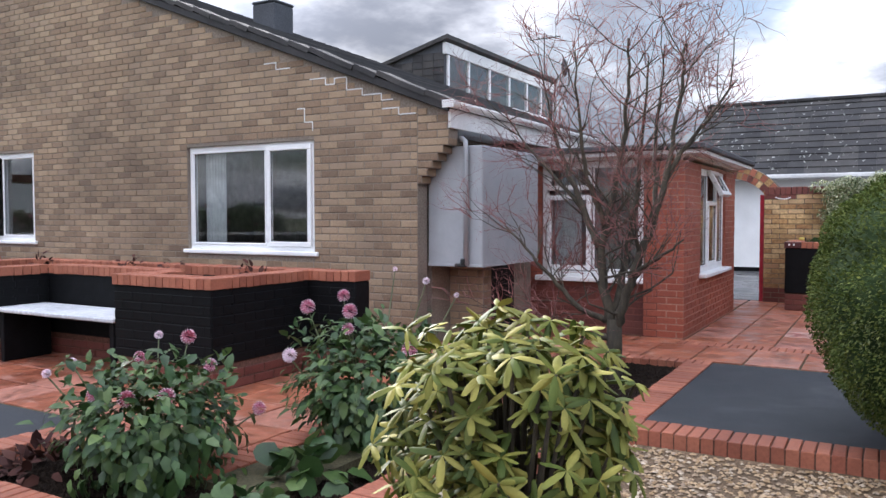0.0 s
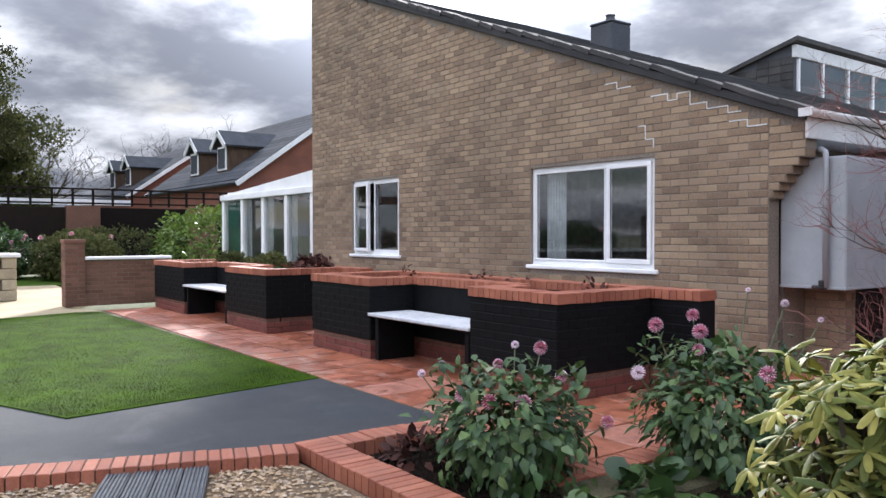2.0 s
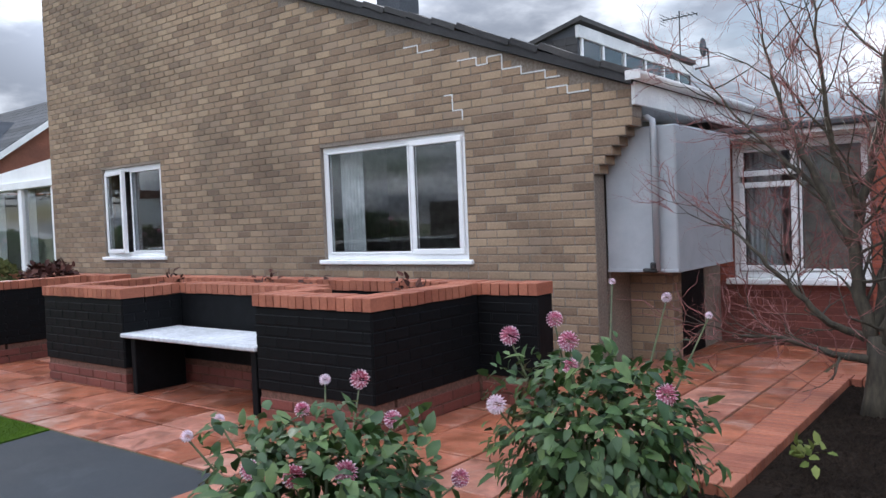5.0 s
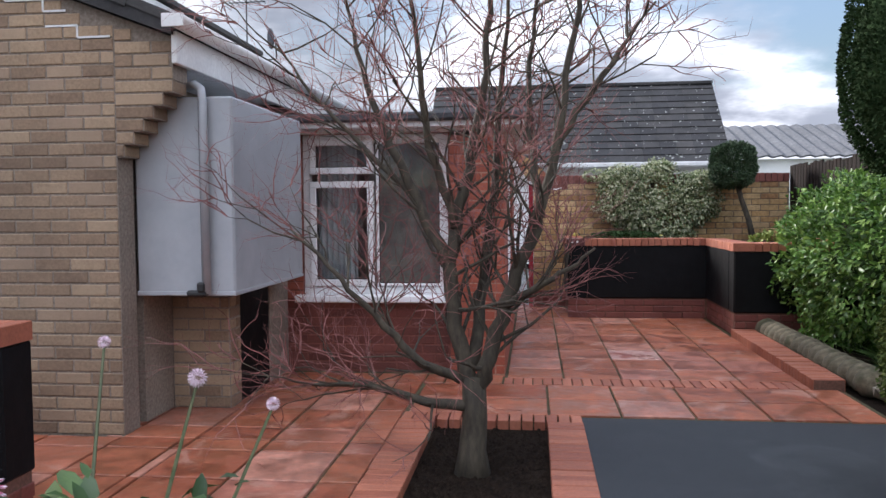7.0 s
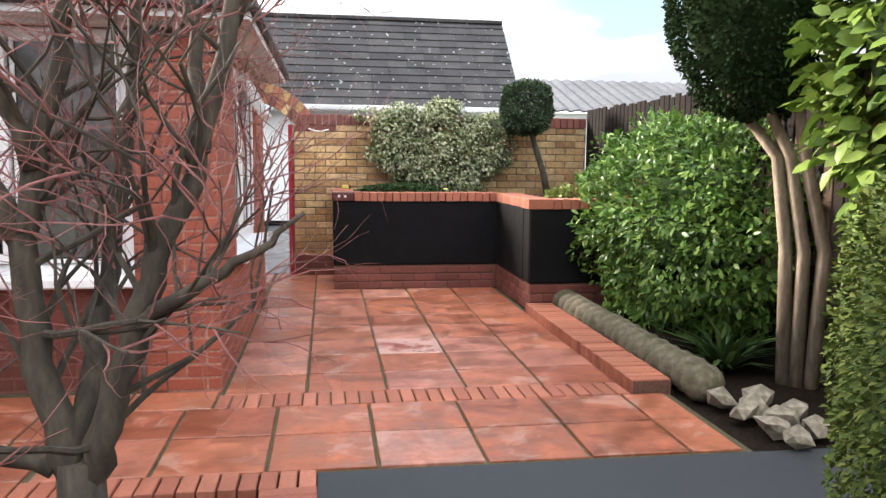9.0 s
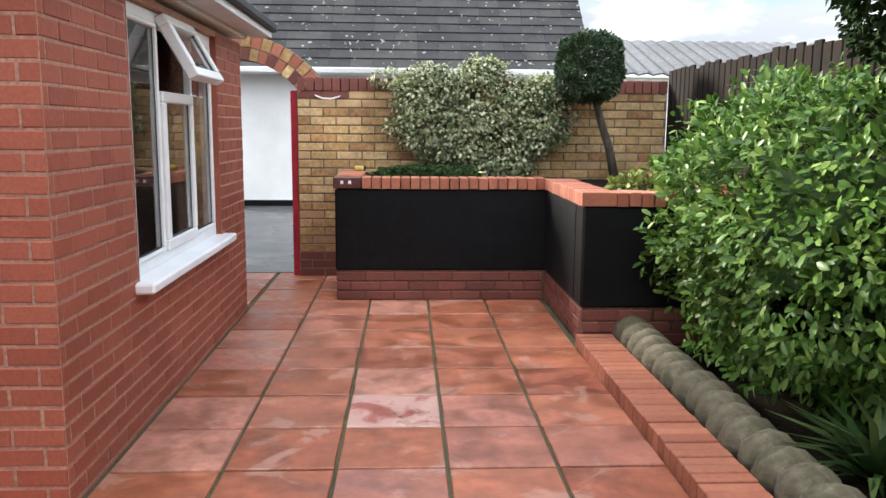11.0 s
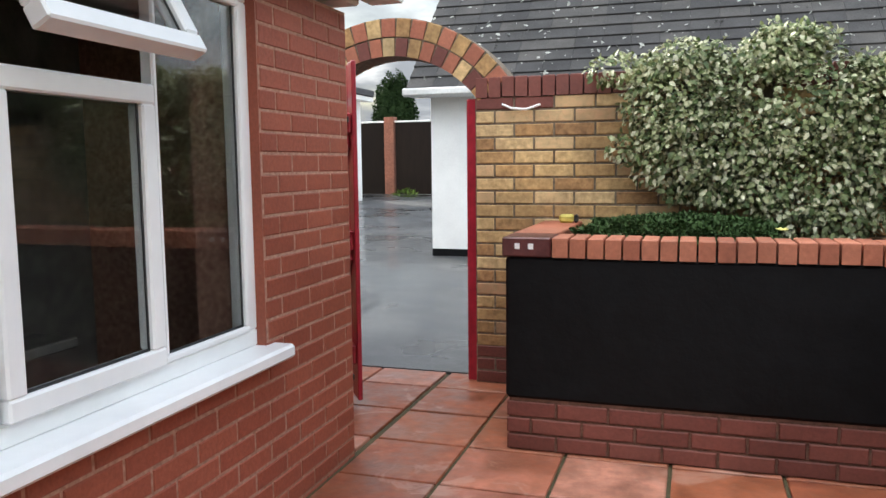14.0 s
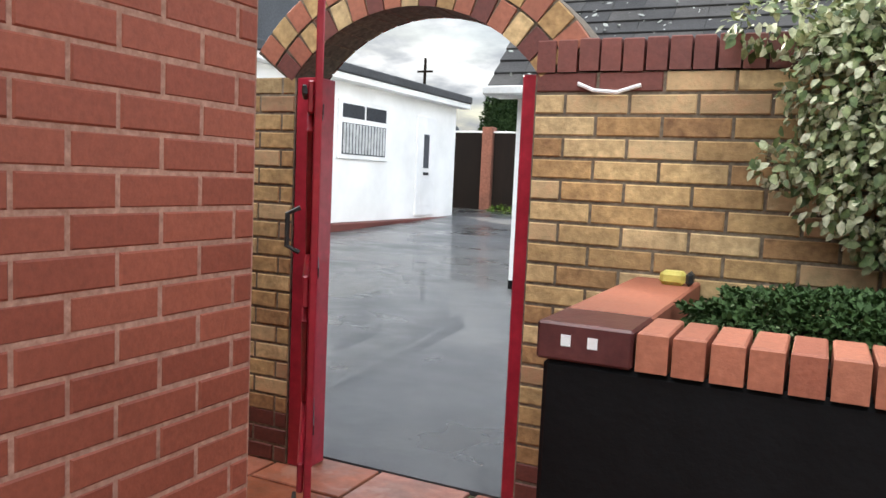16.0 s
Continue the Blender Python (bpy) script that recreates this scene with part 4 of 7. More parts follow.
# gate frame and the open gate
frame_t = thing("gate_frame", (0, 0, 0), "crimson painted timber gate posts", "gate frame")
part("post", boxed(GR - 0.062, GR - 0.003, YY + 0.03, YY + 0.12, 0.0, 1.66, 0.005), GATE, frame_t)
part("post", boxed(GL + 0.003, GL + 0.115, YY + 0.0, YY + 0.12, 0.0, 1.66, 0.005), GATE, frame_t)
hinge = Vector((GL + 0.135, YY - 0.03, 0))
edge = Vector((-1.585, 11.87, 0))
leaf_d = (edge - hinge)
gate_len = leaf_d.length
gm = Matrix.Translation((hinge.x, hinge.y, 0)) @ Matrix.Rotation(math.atan2(leaf_d.y, leaf_d.x), 4, "Z")
gate = thing("garden_gate", gm, "crimson painted boarded gate standing open", "gate")
for k in range(7):
    u0 = gate_len * k / 7
    part("board", boxed(u0 + 0.002, u0 + gate_len / 7 - 0.002, -0.012, 0.012, 0.06, 1.68 + 0.13 * math.sin(math.pi * (k + 0.5) / 14), 0.004), GATE, gate)
for z in (0.25, 0.85, 1.45):
    part("ledge", boxed(0.02, gate_len - 0.02, -0.034, -0.013, z, z + 0.10, 0.005), GATE, gate)
    part("strap_hinge", boxed(-0.03, 0.35, 0.013, 0.020, z + 0.03, z + 0.07, 0.003), IRON, gate)
for z0, z1 in ((0.35, 0.85), (0.95, 1.45)):
    brace_d = Vector((gate_len - 0.12, 0, z1 - z0))
    bm_m = Matrix.Translation((0.06, -0.024, z0)) @ Matrix.Rotation(-math.atan2(brace_d.z, brace_d.x), 4, "Y")
    part("brace", boxed(0.03, brace_d.length - 0.03, -0.010, 0.010, -0.045, 0.045, 0.004, bm_m), GATE, gate)
part("bolt", boxed(gate_len - 0.14, gate_len + 0.03, -0.050, -0.035, 1.50, 1.53, 0.004), IRON, gate)
part("bolt", boxed(gate_len - 0.14, gate_len + 0.03, -0.050, -0.035, 0.18, 0.21, 0.004), IRON, gate)
bm = bmesh.new()
tube(bm, [(gate_len - 0.05, -0.046, 1.02), (gate_len - 0.05, -0.085, 1.04), (gate_len - 0.05, -0.085, 1.14), (gate_len - 0.05, -0.046, 1.16)], 0.008, 6)
part("handle", bm, IRON, gate)

# ---- garage and outbuilding beyond the gate ----
gar = thing("garage", (0, 0, 0), "white rendered garage with a lichened tile roof", "garage")
AX0, AX1, AY = -3.05, 2.20, 17.45
part("wall", boxed(AX0, AX1, AY, AY + 5, 0.24, 2.2), WHITE, gar, "white rendered wall")
part("plinth", boxed(AX0 - 0.002, AX1 + 0.002, AY - 0.004, AY + 5, 0.0, 0.24), BLACK, gar, "black painted plinth")
part("gutter", boxed(AX0 - 0.25, AX1 + 0.12, AY - 0.36, AY - 0.24, 2.10, 2.20, 0.02), FASCIA, gar)
part("soffit", boxed(AX0 - 0.2, AX1 + 0.1, AY - 0.26, AY, 2.10, 2.14), FASCIA, gar)
bm = bmesh.new()
for y0, y1, z0, z1 in ((AY - 0.3, AY + 1.5, 2.18, 3.92), (AY + 1.5, AY + 3.6, 3.92, 2.18)):
    vs = [bm.verts.new((x, y, z + dz)) for x in (AX0 - 0.2, AX1 + 0.15) for y, z in ((y0, z0), (y1, z1)) for dz in (-0.06, 0.0)]
    for q in ((0, 1, 3, 2), (4, 6, 7, 5), (0, 4, 5, 1), (2, 3, 7, 6), (0, 2, 6, 4), (1, 5, 7, 3)):
        bm.faces.new([vs[i] for i in q])
garage_roof = part("roof", bm, ROOF, gar, "dark roof slope of lichened interlocking tiles")
for x in (AX0, AX1 - 0.1):
    bm = bmesh.new()
    vs = [bm.verts.new(p) for p in ((x, AY, 2.2), (x, AY + 3.2, 2.2), (x, AY + 1.5, 3.85), (x + 0.1, AY, 2.2), (x + 0.1, AY + 3.2, 2.2), (x + 0.1, AY + 1.5, 3.85))]
    for q in ((0, 1, 2), (3, 5, 4), (0, 3, 4, 1), (1, 4, 5, 2), (2, 5, 3, 0)):
        bm.faces.new([vs[i] for i in q])
    part("gable_end", bm, WHITE, gar)
shed = thing("outbuilding", (-7.8, 17.5, 0.1), "long white flat-roofed outbuilding with window and door", "outbuilding")
part("wall", boxed(-4, 0, -0.2, 8.65, 0.1, 2.85), WHITE, shed)
part("roof", boxed(-4.2, 0.28, -0.4, 8.9, 2.86, 3.02, 0.02), FELT, shed)
part("step", boxed(0, 0.18, 2.5, 8.65, 0.0, 0.30, 0.02), DARKRED, shed, "low red brick plinth")
part("fascia", boxed(0.01, 0.24, -0.4, 8.9, 2.74, 2.855, 0.01), WHITE, shed)
sw = part("window", boxed(-0.02, 0.05, 3.8, 5.5, 1.42, 2.45, 0.01), UPVC, shed, "white window with vertical blinds")
part("pane", boxed(0.051, 0.056, 3.9, 5.4, 1.50, 2.05), SLATE, sw)
for k in range(14):
    part("blind_slat", boxed(0.058, 0.061, 3.93 + k * 0.105, 3.93 + k * 0.105 + 0.075, 1.52, 2.04), CURTAIN, sw)
for y in (3.9, 4.68):
    part("top_light", boxed(0.051, 0.058, y, y + 0.72, 2.14, 2.38, 0.004), SLATE, sw)
sd = part("door", boxed(-0.02, 0.04, 6.75, 7.6, 0.35, 2.42, 0.01), UPVC, shed, "white plastic door with narrow glass")
part("door_glass", boxed(0.041, 0.046, 7.03, 7.27, 1.35, 2.05), SLATE, sd)
part("door_panel", boxed(0.041, 0.05, 6.93, 7.42, 0.55, 1.1, 0.01), UPVC, sd)
part("letter_plate", boxed(0.041, 0.055, 7.03, 7.27, 1.2, 1.26, 0.005), IRON, sd)



# ---- raised planters along the house ----
def capped(items, poly_edges, z, width=0.215):
    for p, q in poly_edges:
        items += edging(p, q, width, mat=COPING, z=z, high=0.085, step=0.077)


def planter(name, xs, label):
    """xs: outer left, first block's right, second block's left, second block's right, outer right."""
    x0, x1, x2, x3, x4 = xs
    zt, yf, yb, ye = 0.865, 3.80, 4.36, 4.93
    pl = thing(name, (0, 0, 0), label, "planter")
    t = 0.21
    yw = ye + t
    walls = [(x0, x1, yf, yf + t), (x0, x0 + t, yf + t, ye), (x1 - t, x1, yf + t, yb + t), (x1, x2, yb, yb + t), (x2, x2 + t, yf + t, yb + t), (x2, x3, yf, yf + t),
             (x3 - t, x3, yf + t, ye), (x0, x4, ye, yw)]
    for wx0, wx1, wy0, wy1 in walls:
        part("painted_wall", boxed(wx0, wx1, wy0, wy1, 0.20, zt - 0.082, 0.012), BLACK, pl, "black painted masonry")
        part("brick_base", boxed(wx0 + 0.014, wx1 - 0.014, wy0 + 0.014, wy1 - 0.014, 0.0, 0.20), COPING_MORTAR, pl, "bare red brick base course")
    part("soil", boxed(x0 + t, x3 - t, yb + t, ye, 0.3, 0.72), SOIL, pl)
    part("soil", boxed(x0 + t, x1 - t, yf + t, yb + t, 0.3, 0.72), SOIL, pl)
    part("soil", boxed(x2 + t, x3 - t, yf + t, yb + t, 0.3, 0.72), SOIL, pl)
    caps, o = [], 0.012
    capped(caps, [((x0 - o, yf - o), (x1 + o, yf - o)), ((x2 - o, yf - o), (x3 + o, yf - o)), ((x1 + o, yb - o), (x2 - o, yb - o)), ((x0 - o, ye - o), (x4 + o, ye - o)),
                  ((x1 + o, yf + 0.205), (x1 + o, yb - o)), ((x3 + o, yf + 0.205), (x3 + o, ye - o - 0.004)),
                  ((x2 - o, yb - o + 0.0), (x2 - o, yf + 0.205)), ((x0 - o, ye - o - 0.004), (x0 - o, yf + 0.205))], zt)
    stack("brick", caps, pl)
    relief = []
    for wx0, wx1, wy in ((x0, x1, yf), (x2, x3, yf), (x3, x4, ye)):
        relief += courses((wx0, wy, 0.20), (1, 0, 0), (0, -1, 0), wx1 - wx0, 0.0, 0.57, BLACK, proud=0.004)
    for wx, wy0, wy1 in ((x1, yf, yb), (x3, yf, ye)):
        relief += courses((wx, wy0, 0.20), (0, 1, 0), (1, 0, 0), wy1 - wy0, 0.0, 0.57, BLACK, proud=0.004)
    stack("painted_brick", relief, pl)
    for wx0, wx1, wy in ((x0, x1, yf), (x2, x3, yf), (x1, x2, yb), (x3, x4, ye)):
        stack("base_brick", courses((wx0, wy + 0.012, 0), (1, 0, 0), (0, -1, 0), wx1 - wx0, 0.0, 0.19, DARKRED), pl)
    for wx, wy0, wy1, s in ((x1, yf, yb, 1), (x3, yf, ye, 1), (x4, ye, yw, 1)):
        stack("base_brick", courses((wx - 0.012, wy0, 0), (0, 1, 0), (1, 0, 0), wy1 - wy0, 0.0, 0.19, DARKRED), pl)
    return pl


planter("raised_planter", (-7.97, -6.64, -4.935, -3.84, -3.345), "black painted brick planter with red brick coping")
planter("raised_planter", (-14.3, -12.65, -10.75, -9.3, -8.75), "black brick planter with coping and withered plants")


def bench(x0, x1):
    b = thing("bench", (x0, 3.82, 0), "pale boarded bench seat between the planters", "bench")
    w = x1 - x0
    part("seat", boxed(-0.06, w - 0.004, -0.04, 0.50, 0.462, 0.497, 0.008), BENCH, b)
    part("leg", boxed(0.03, 0.09, 0.0, 0.47, 0.0, 0.46, 0.006), BLACK, b)
    part("leg", boxed(w - 0.10, w - 0.04, 0.0, 0.47, 0.0, 0.46, 0.006), BLACK, b)
    part("rail", boxed(0.09, w - 0.10, 0.40, 0.44, 0.36, 0.46, 0.006), BLACK, b)


bench(-6.60, -4.935)
bench(-12.60, -10.75)

# ---- planter at the back, beside the gate ----
BZ = 0.965
bp = thing("corner_planter", (0, 0, 0), "black painted corner planter with red brick coping", "planter")
for q in ((-0.735, 1.11, 11.555, 11.77), (-0.735, -0.53, 11.772, YY - 0.01), (0.9, 1.11, 10.462, 11.553), (0.9, 2.12, 10.25, 10.46)):
    part("painted_wall", boxed(q[0], q[1], q[2], q[3], 0.24, BZ - 0.085, 0.014), BLACK, bp, "glossy black painted masonry")
    part("brick_base", boxed(q[0] + 0.014, q[1] - 0.002, q[2] + 0.016, q[3], 0.0, 0.24), COPING_MORTAR, bp)
part("soil", boxed(-0.53, 2.12, 11.77, YY - 0.01, 0.4, BZ - 0.07), SOIL, bp)
part("soil", boxed(1.11, 2.12, 10.46, 11.77, 0.4, BZ - 0.07), SOIL, bp)
caps = []
capped(caps, [((-0.53, 11.543), (0.9, 11.543)), ((0.888, 11.543), (0.888, 10.24)), ((1.10, 10.238), (2.12, 10.238))], BZ)
capped(caps, [((2.12, 10.47), (2.12, YY - 0.02))], BZ)
stack("brick", caps, bp)
part("coping_end", boxed(-0.747, -0.532, 11.543, 11.76, BZ - 0.085, BZ + 0.001, 0.006), PLUM, bp, "dark plum painted end brick with chips")
part("coping_slab", boxed(-0.747, -0.532, 11.762, YY - 0.01, BZ - 0.085, BZ + 0.001, 0.006), COPING, bp, "smooth orange coping")
for u in (-0.69, -0.63):
    part("paint_chip", boxed(u, u + 0.022, 11.5405, 11.5425, BZ - 0.05, BZ - 0.025, 0.0), WHITE, bp, "chip of white paint")
stack("base_brick", courses((-0.735, 11.567, 0.0), (1, 0, 0), (0, -1, 0), 1.63, 0.0, 0.228, DARKRED), bp)
stack("base_brick", courses((0.914, 11.55, 0.0), (0, -1, 0), (-1, 0, 0), 1.28, 0.0, 0.228, DARKRED), bp)
stack("base_brick", courses((0.914, 10.262, 0.0), (1, 0, 0), (0, -1, 0), 1.2, 0.0, 0.228, DARKRED), bp)

# coping along the yellow wall
caps = edging((GR - 0.0, YY - 0.012), (2.16, YY - 0.012), 0.25, mat=DARKRED, z=1.775, high=0.112, step=0.077)
stack("brick", caps, wall_yellow)
rope = thing("rope_end", (-0.99, YY - 0.012, 1.60), "short loop of pale rope on the wall", "rope")
bm = bmesh.new()
tube(bm, [(0.0, 0, 0.02), (0.06, -0.01, -0.005), (0.14, -0.012, -0.012), (0.22, -0.01, 0.012)], 0.007, 6)
part("strand", bm, WHITE, rope)

# ---- paving ----
LAWN_EDGE = 2.88
pav = tagged(part("patio_base", boxed(-14.3, -2.0, 2.42, 8.28, -0.12, -0.012), JOINT), "sandy bed of the patio by the house", "pavement", kind="structure")
pav2 = tagged(part("patio_base_side", boxed(-3.2, 1.10, 6.995, 12.735, -0.12, -0.0135), JOINT), "sandy bed of the side patio", "pavement", kind="structure")


def slabs(x0, x1, y0, y1, px, py, z=0.0, ox=0.0, oy=0.0, seed=1):
    out, rng = [], random.Random(seed)
    nx, ny = range(int(math.floor((x0 - ox) / px)) - 1, int((x1 - ox) / px) + 2), range(int(math.floor((y0 - oy) / py)) - 1, int((y1 - oy) / py) + 2)
    for i in nx:
        for j in ny:
            a, b, c, d = max(x0, ox + i * px), min(x1, ox + (i + 1) * px), max(y0, oy + j * py), min(y1, oy + (j + 1) * py)
            if b - a < 0.05 or d - c < 0.05:
                continue
            m = Matrix.Translation(((a + b) / 2, (c + d) / 2, z - 0.04 + rng.uniform(-0.002, 0.002))) @ Matrix.Rotation(rng.uniform(-0.003, 0.003), 4, "X") @ Matrix.Rotation(rng.uniform(-0.003, 0.003), 4, "Y")
            out.append(((round(b - a - 0.017, 3), round(d - c - 0.017, 3), 0.04), PALE_SLAB if a < -0.287 < b and c < 9.156 < d else SLAB, m))
    return out


front = slabs(-14.2, -2.67, LAWN_EDGE, 4.75, 0.46, 0.46, ox=-2.67, oy=LAWN_EDGE, seed=2)
front += slabs(-4.1, -2.67, 2.65, LAWN_EDGE, 0.46, 0.46, ox=-2.67, oy=LAWN_EDGE, seed=3)
front += slabs(-3.2, -2.0, 4.27, 6.3, 0.46, 0.46, ox=-2.67, oy=LAWN_EDGE, seed=4)
front += slabs(-14.2, -3.2, 4.75, 6.3, 0.46, 0.46, ox=-2.67, oy=LAWN_EDGE, seed=9)
front += slabs(-3.7, -2.0, 6.3, 8.2, 0.46, 0.46, ox=-2.67, oy=LAWN_EDGE, seed=5)
stack("slab", front, pav)
side = slabs(-2.0, 1.06, 7.0, 7.87, 0.465, 0.435, ox=-1.05, oy=7.0, seed=6)
side += slabs(-2.0, RX - 0.005, 7.875, 8.195, 0.465, 0.32, ox=-1.84, oy=7.875, seed=10)
side += slabs(RX, 0.885, 8.1, 12.74, 0.448, 0.435, ox=-0.017, oy=8.055, seed=7)
stack("slab", side, pav2)
side_gate = slabs(-3.0, RX, RY1 + 0.02, 12.74, 0.448, 0.435, ox=-0.017, oy=8.055, seed=8)
stack("slab", side_gate, pav2)
bands = edging((RX, 7.87), (0.87, 7.87), 0.222, z=0.002)
bands += edging((-2.0, 6.83), (-0.84, 6.83), 0.165, z=0.002)
bands += edging((-0.84, 3.68), (-0.84, 6.83), 0.222, z=0.002)
stack("brick", bands, pav2)
bands = edging((-4.05, 2.43), (-2.45, 2.43), 0.215, z=0.002) + edging((-2.44, 2.65), (-2.44, 4.26), 0.222, z=0.002)
bands += edging((-2.44, 4.04), (-1.78, 4.04), 0.222, z=0.003) + edging((-1.78, 4.27), (-1.78, 6.83), 0.222, z=0.002)
stack("brick", bands, pav)


def kerb(name, runs, z, width, label, high=0.10):
    k = thing(name, (0, 0, 0), label, "kerb")
    bm = bmesh.new()
    for p, q in runs:
        d = Vector((q[0] - p[0], q[1] - p[1], 0)).normalized()
        s = Vector((-d.y, d.x, 0)) * (width - 0.012)
        i = Vector((-d.y, d.x, 0)) * 0.006
        prism(bm, [(p[0] + i.x, p[1] + i.y), (q[0] + i.x, q[1] + i.y), (q[0] + s.x, q[1] + s.y), (p[0] + s.x, p[1] + s.y)], z - high - 0.05, z - 0.010)
    part("mortar_bed", bm, COPING_MORTAR, k)
    items = []
    for p, q in runs:
        items += edging(p, q, width, z=z, high=high)
    stack("brick", items, k)
    return k


kerb("brick_kerb", [((-3.9, 1.60), (-4.52, -0.14))], 0.045, 0.222, "red brick-on-edge kerb beside the path")
kerb("brick_kerb", [((-3.92, 1.60), (-1.40, 1.60)), ((-3.70, 1.83), (-3.70, 2.42))], 0.045, 0.222, "red brick-on-edge kerb of the flower bed")
kerb("brick_kerb", [((-1.40, 1.83), (-1.40, 3.44)), ((-1.62, 3.45), (-0.84, 3.45))], 0.045, 0.222, "red brick-on-edge kerb of the flower bed")
kerb("brick_kerb", [((-0.84, 4.21), (1.7, 4.21))], 0.055, 0.235, "red brick-on-edge kerb before the tarmac", 0.12)
kerb("brick_kerb", [((1.11, 7.88), (1.11, 10.25))], 0.075, 0.232, "raised red brick kerb along the border", 0.10)

# decking step
dk = thing("decking_step", Matrix.Translation((-3.95, 1.09, 0)) @ Matrix.Rotation(radians(-23.3), 4, "Z"), "grooved grey decking boards laid as a step", "decking")
for k in range(4):
    bm = bmesh.new()
    y0 = -0.55 + k * 0.138
    prof = [(y0, -0.03), (y0, 0.006)]
    for g in range(6):
        prof += [(y0 + 0.006 + g * 0.0206, 0.006), (y0 + 0.008 + g * 0.0206, 0.014), (y0 + 0.018 + g * 0.0206, 0.014), (y0 + 0.020 + g * 0.0206, 0.006)]
    prof += [(y0 + 0.130, 0.006), (y0 + 0.130, -0.03)]
    ends = [[bm.verts.new((x, y, z)) for y, z in prof] for x in (0, 1.5)]
    bm.faces.new(ends[0])
    bm.faces.new(ends[1][::-1])
    for i in range(len(prof)):
        j = (i + 1) % len(prof)
        bm.faces.new((ends[0][i], ends[1][i], ends[1][j], ends[0][j]))
    bmesh.ops.recalc_face_normals(bm, faces=bm.faces)
    part("board", bm, DECK, dk)

# concrete roll edging along the border
roll = thing("stone_edging", (0, 0, 0), "mossy scalloped concrete edging along the border", "edging")
rng = random.Random(11)
for k in range(24):
    y = 7.75 + k * 0.155
    bm = bmesh.new()
    bmesh.ops.create_icosphere(bm, subdivisions=2, radius=1.0)
    for v in bm.verts:
        v.co = Vector((v.co.x * 0.125, v.co.y * 0.092, v.co.z * 0.11)) * (1 + 0.10 * noise.noise(v.co * 2.2 + Vector((k * 3.1, 0, 0))))
    ob = part("scallop", bm, LOGSTONE, roll, "", True)
    ob.matrix_basis = Matrix.Translation((1.235 + rng.uniform(-0.01, 0.01), y, 0.085)) @ Matrix.Rotation(rng.uniform(-0.2, 0.2), 4, "Z")


def rock(x, y, z, r, seed, mat=None, flat=0.7):
    bm = bmesh.new()
    bmesh.ops.create_icosphere(bm, subdivisions=2 if mat else 1, radius=1.0)
    for v in bm.verts:
        k = 1 + (0.45 if mat else 0.8) * noise.noise(v.co * 1.3 + Vector((seed * 5.3, 0, 0))) + 0.12 * noise.noise(v.co * 4 + Vector((0, seed, 0)))
        v.co = Vector((v.co.x * r * k, v.co.y * r * k * 0.85, v.co.z * r * k * flat))
    ob = part("rock", bm, mat or ROCK)
    ob.matrix_basis = Matrix.Translation((x, y, z))
    tagged(ob, "pale rough garden rock", "rock", "rocks at the border")


for k, (x, y, r) in enumerate(((1.26, 7.58, 0.085), (1.36, 7.44, 0.10), (1.25, 7.36, 0.07), (1.38, 7.25, 0.09), (1.28, 7.13, 0.08), (1.46, 7.56, 0.09), (1.48, 7.12, 0.09), (1.30, 6.98, 0.07), (1.52, 7.36, 0.08))):
    rock(x, y, 0.05, r, k)
rock(-4.50, -0.30, -0.0, 0.13, 20, LOGSTONE, 0.6)
rock(-4.36, -0.22, -0.01, 0.09, 21, LOGSTONE, 0.6)
setts = thing("sett_edging", (0, 0, 0), "weathered grey stone setts edging the side border", "edging")
rng = random.Random(31)
sett_d = Vector((0.81, -0.58, 0)).normalized()
for k in range(10):
    for row in range(2):
        c = Vector((-4.47, -0.42, 0)) + sett_d * (0.155 * k + 0.05 * row) + Vector((-sett_d.y, sett_d.x, 0)) * (0.075 - 0.14 * row)
        bm_m = Matrix.Translation(c + Vector((0, 0, rng.uniform(-0.008, 0.008)))) @ Matrix.Rotation(math.atan2(sett_d.y, sett_d.x) + rng.uniform(-0.08, 0.08), 4, "Z") @ Matrix.Rotation(rng.uniform(-0.06, 0.06), 4, "X")
        part("stone", boxed(-0.072, 0.072, -0.065, 0.065, -0.09, 0.06, 0.018, bm_m), LOGSTONE, setts)
bm = bmesh.new()
prism(bm, [(-1.42 + 0.06, 2.45), (-0.72, 2.5), (-0.64, 2.95), (-0.9, 3.18), (-1.3, 3.1)], -0.05, 0.012)
bmesh.ops.recalc_face_normals(bm, faces=bm.faces)
tagged(part("stepping_stone", bm, STONE), "worn sandstone stepping stone", "stepping stone")

# ---- fences and far structures ----
fen = thing("timber_fence", (0, 0, 0), "dark weathered timber fence of upright pales", "fence")
rng = random.Random(5)
for k in range(56):
    y = 12.55 - k * 0.105
    h = 1.86 + rng.uniform(-0.02, 0.02)
    part("pale", boxed(2.17, 2.19, y - 0.046, y + 0.046, 0.0, h, 0.004), FENCE if k < 34 or k % 3 else FENCE2, fen)
for z in (0.4, 1.3, 1.68):
    part("rail", boxed(2.195, 2.24, 6.7, 12.58, z, z + 0.09, 0.004), FENCE2, fen)

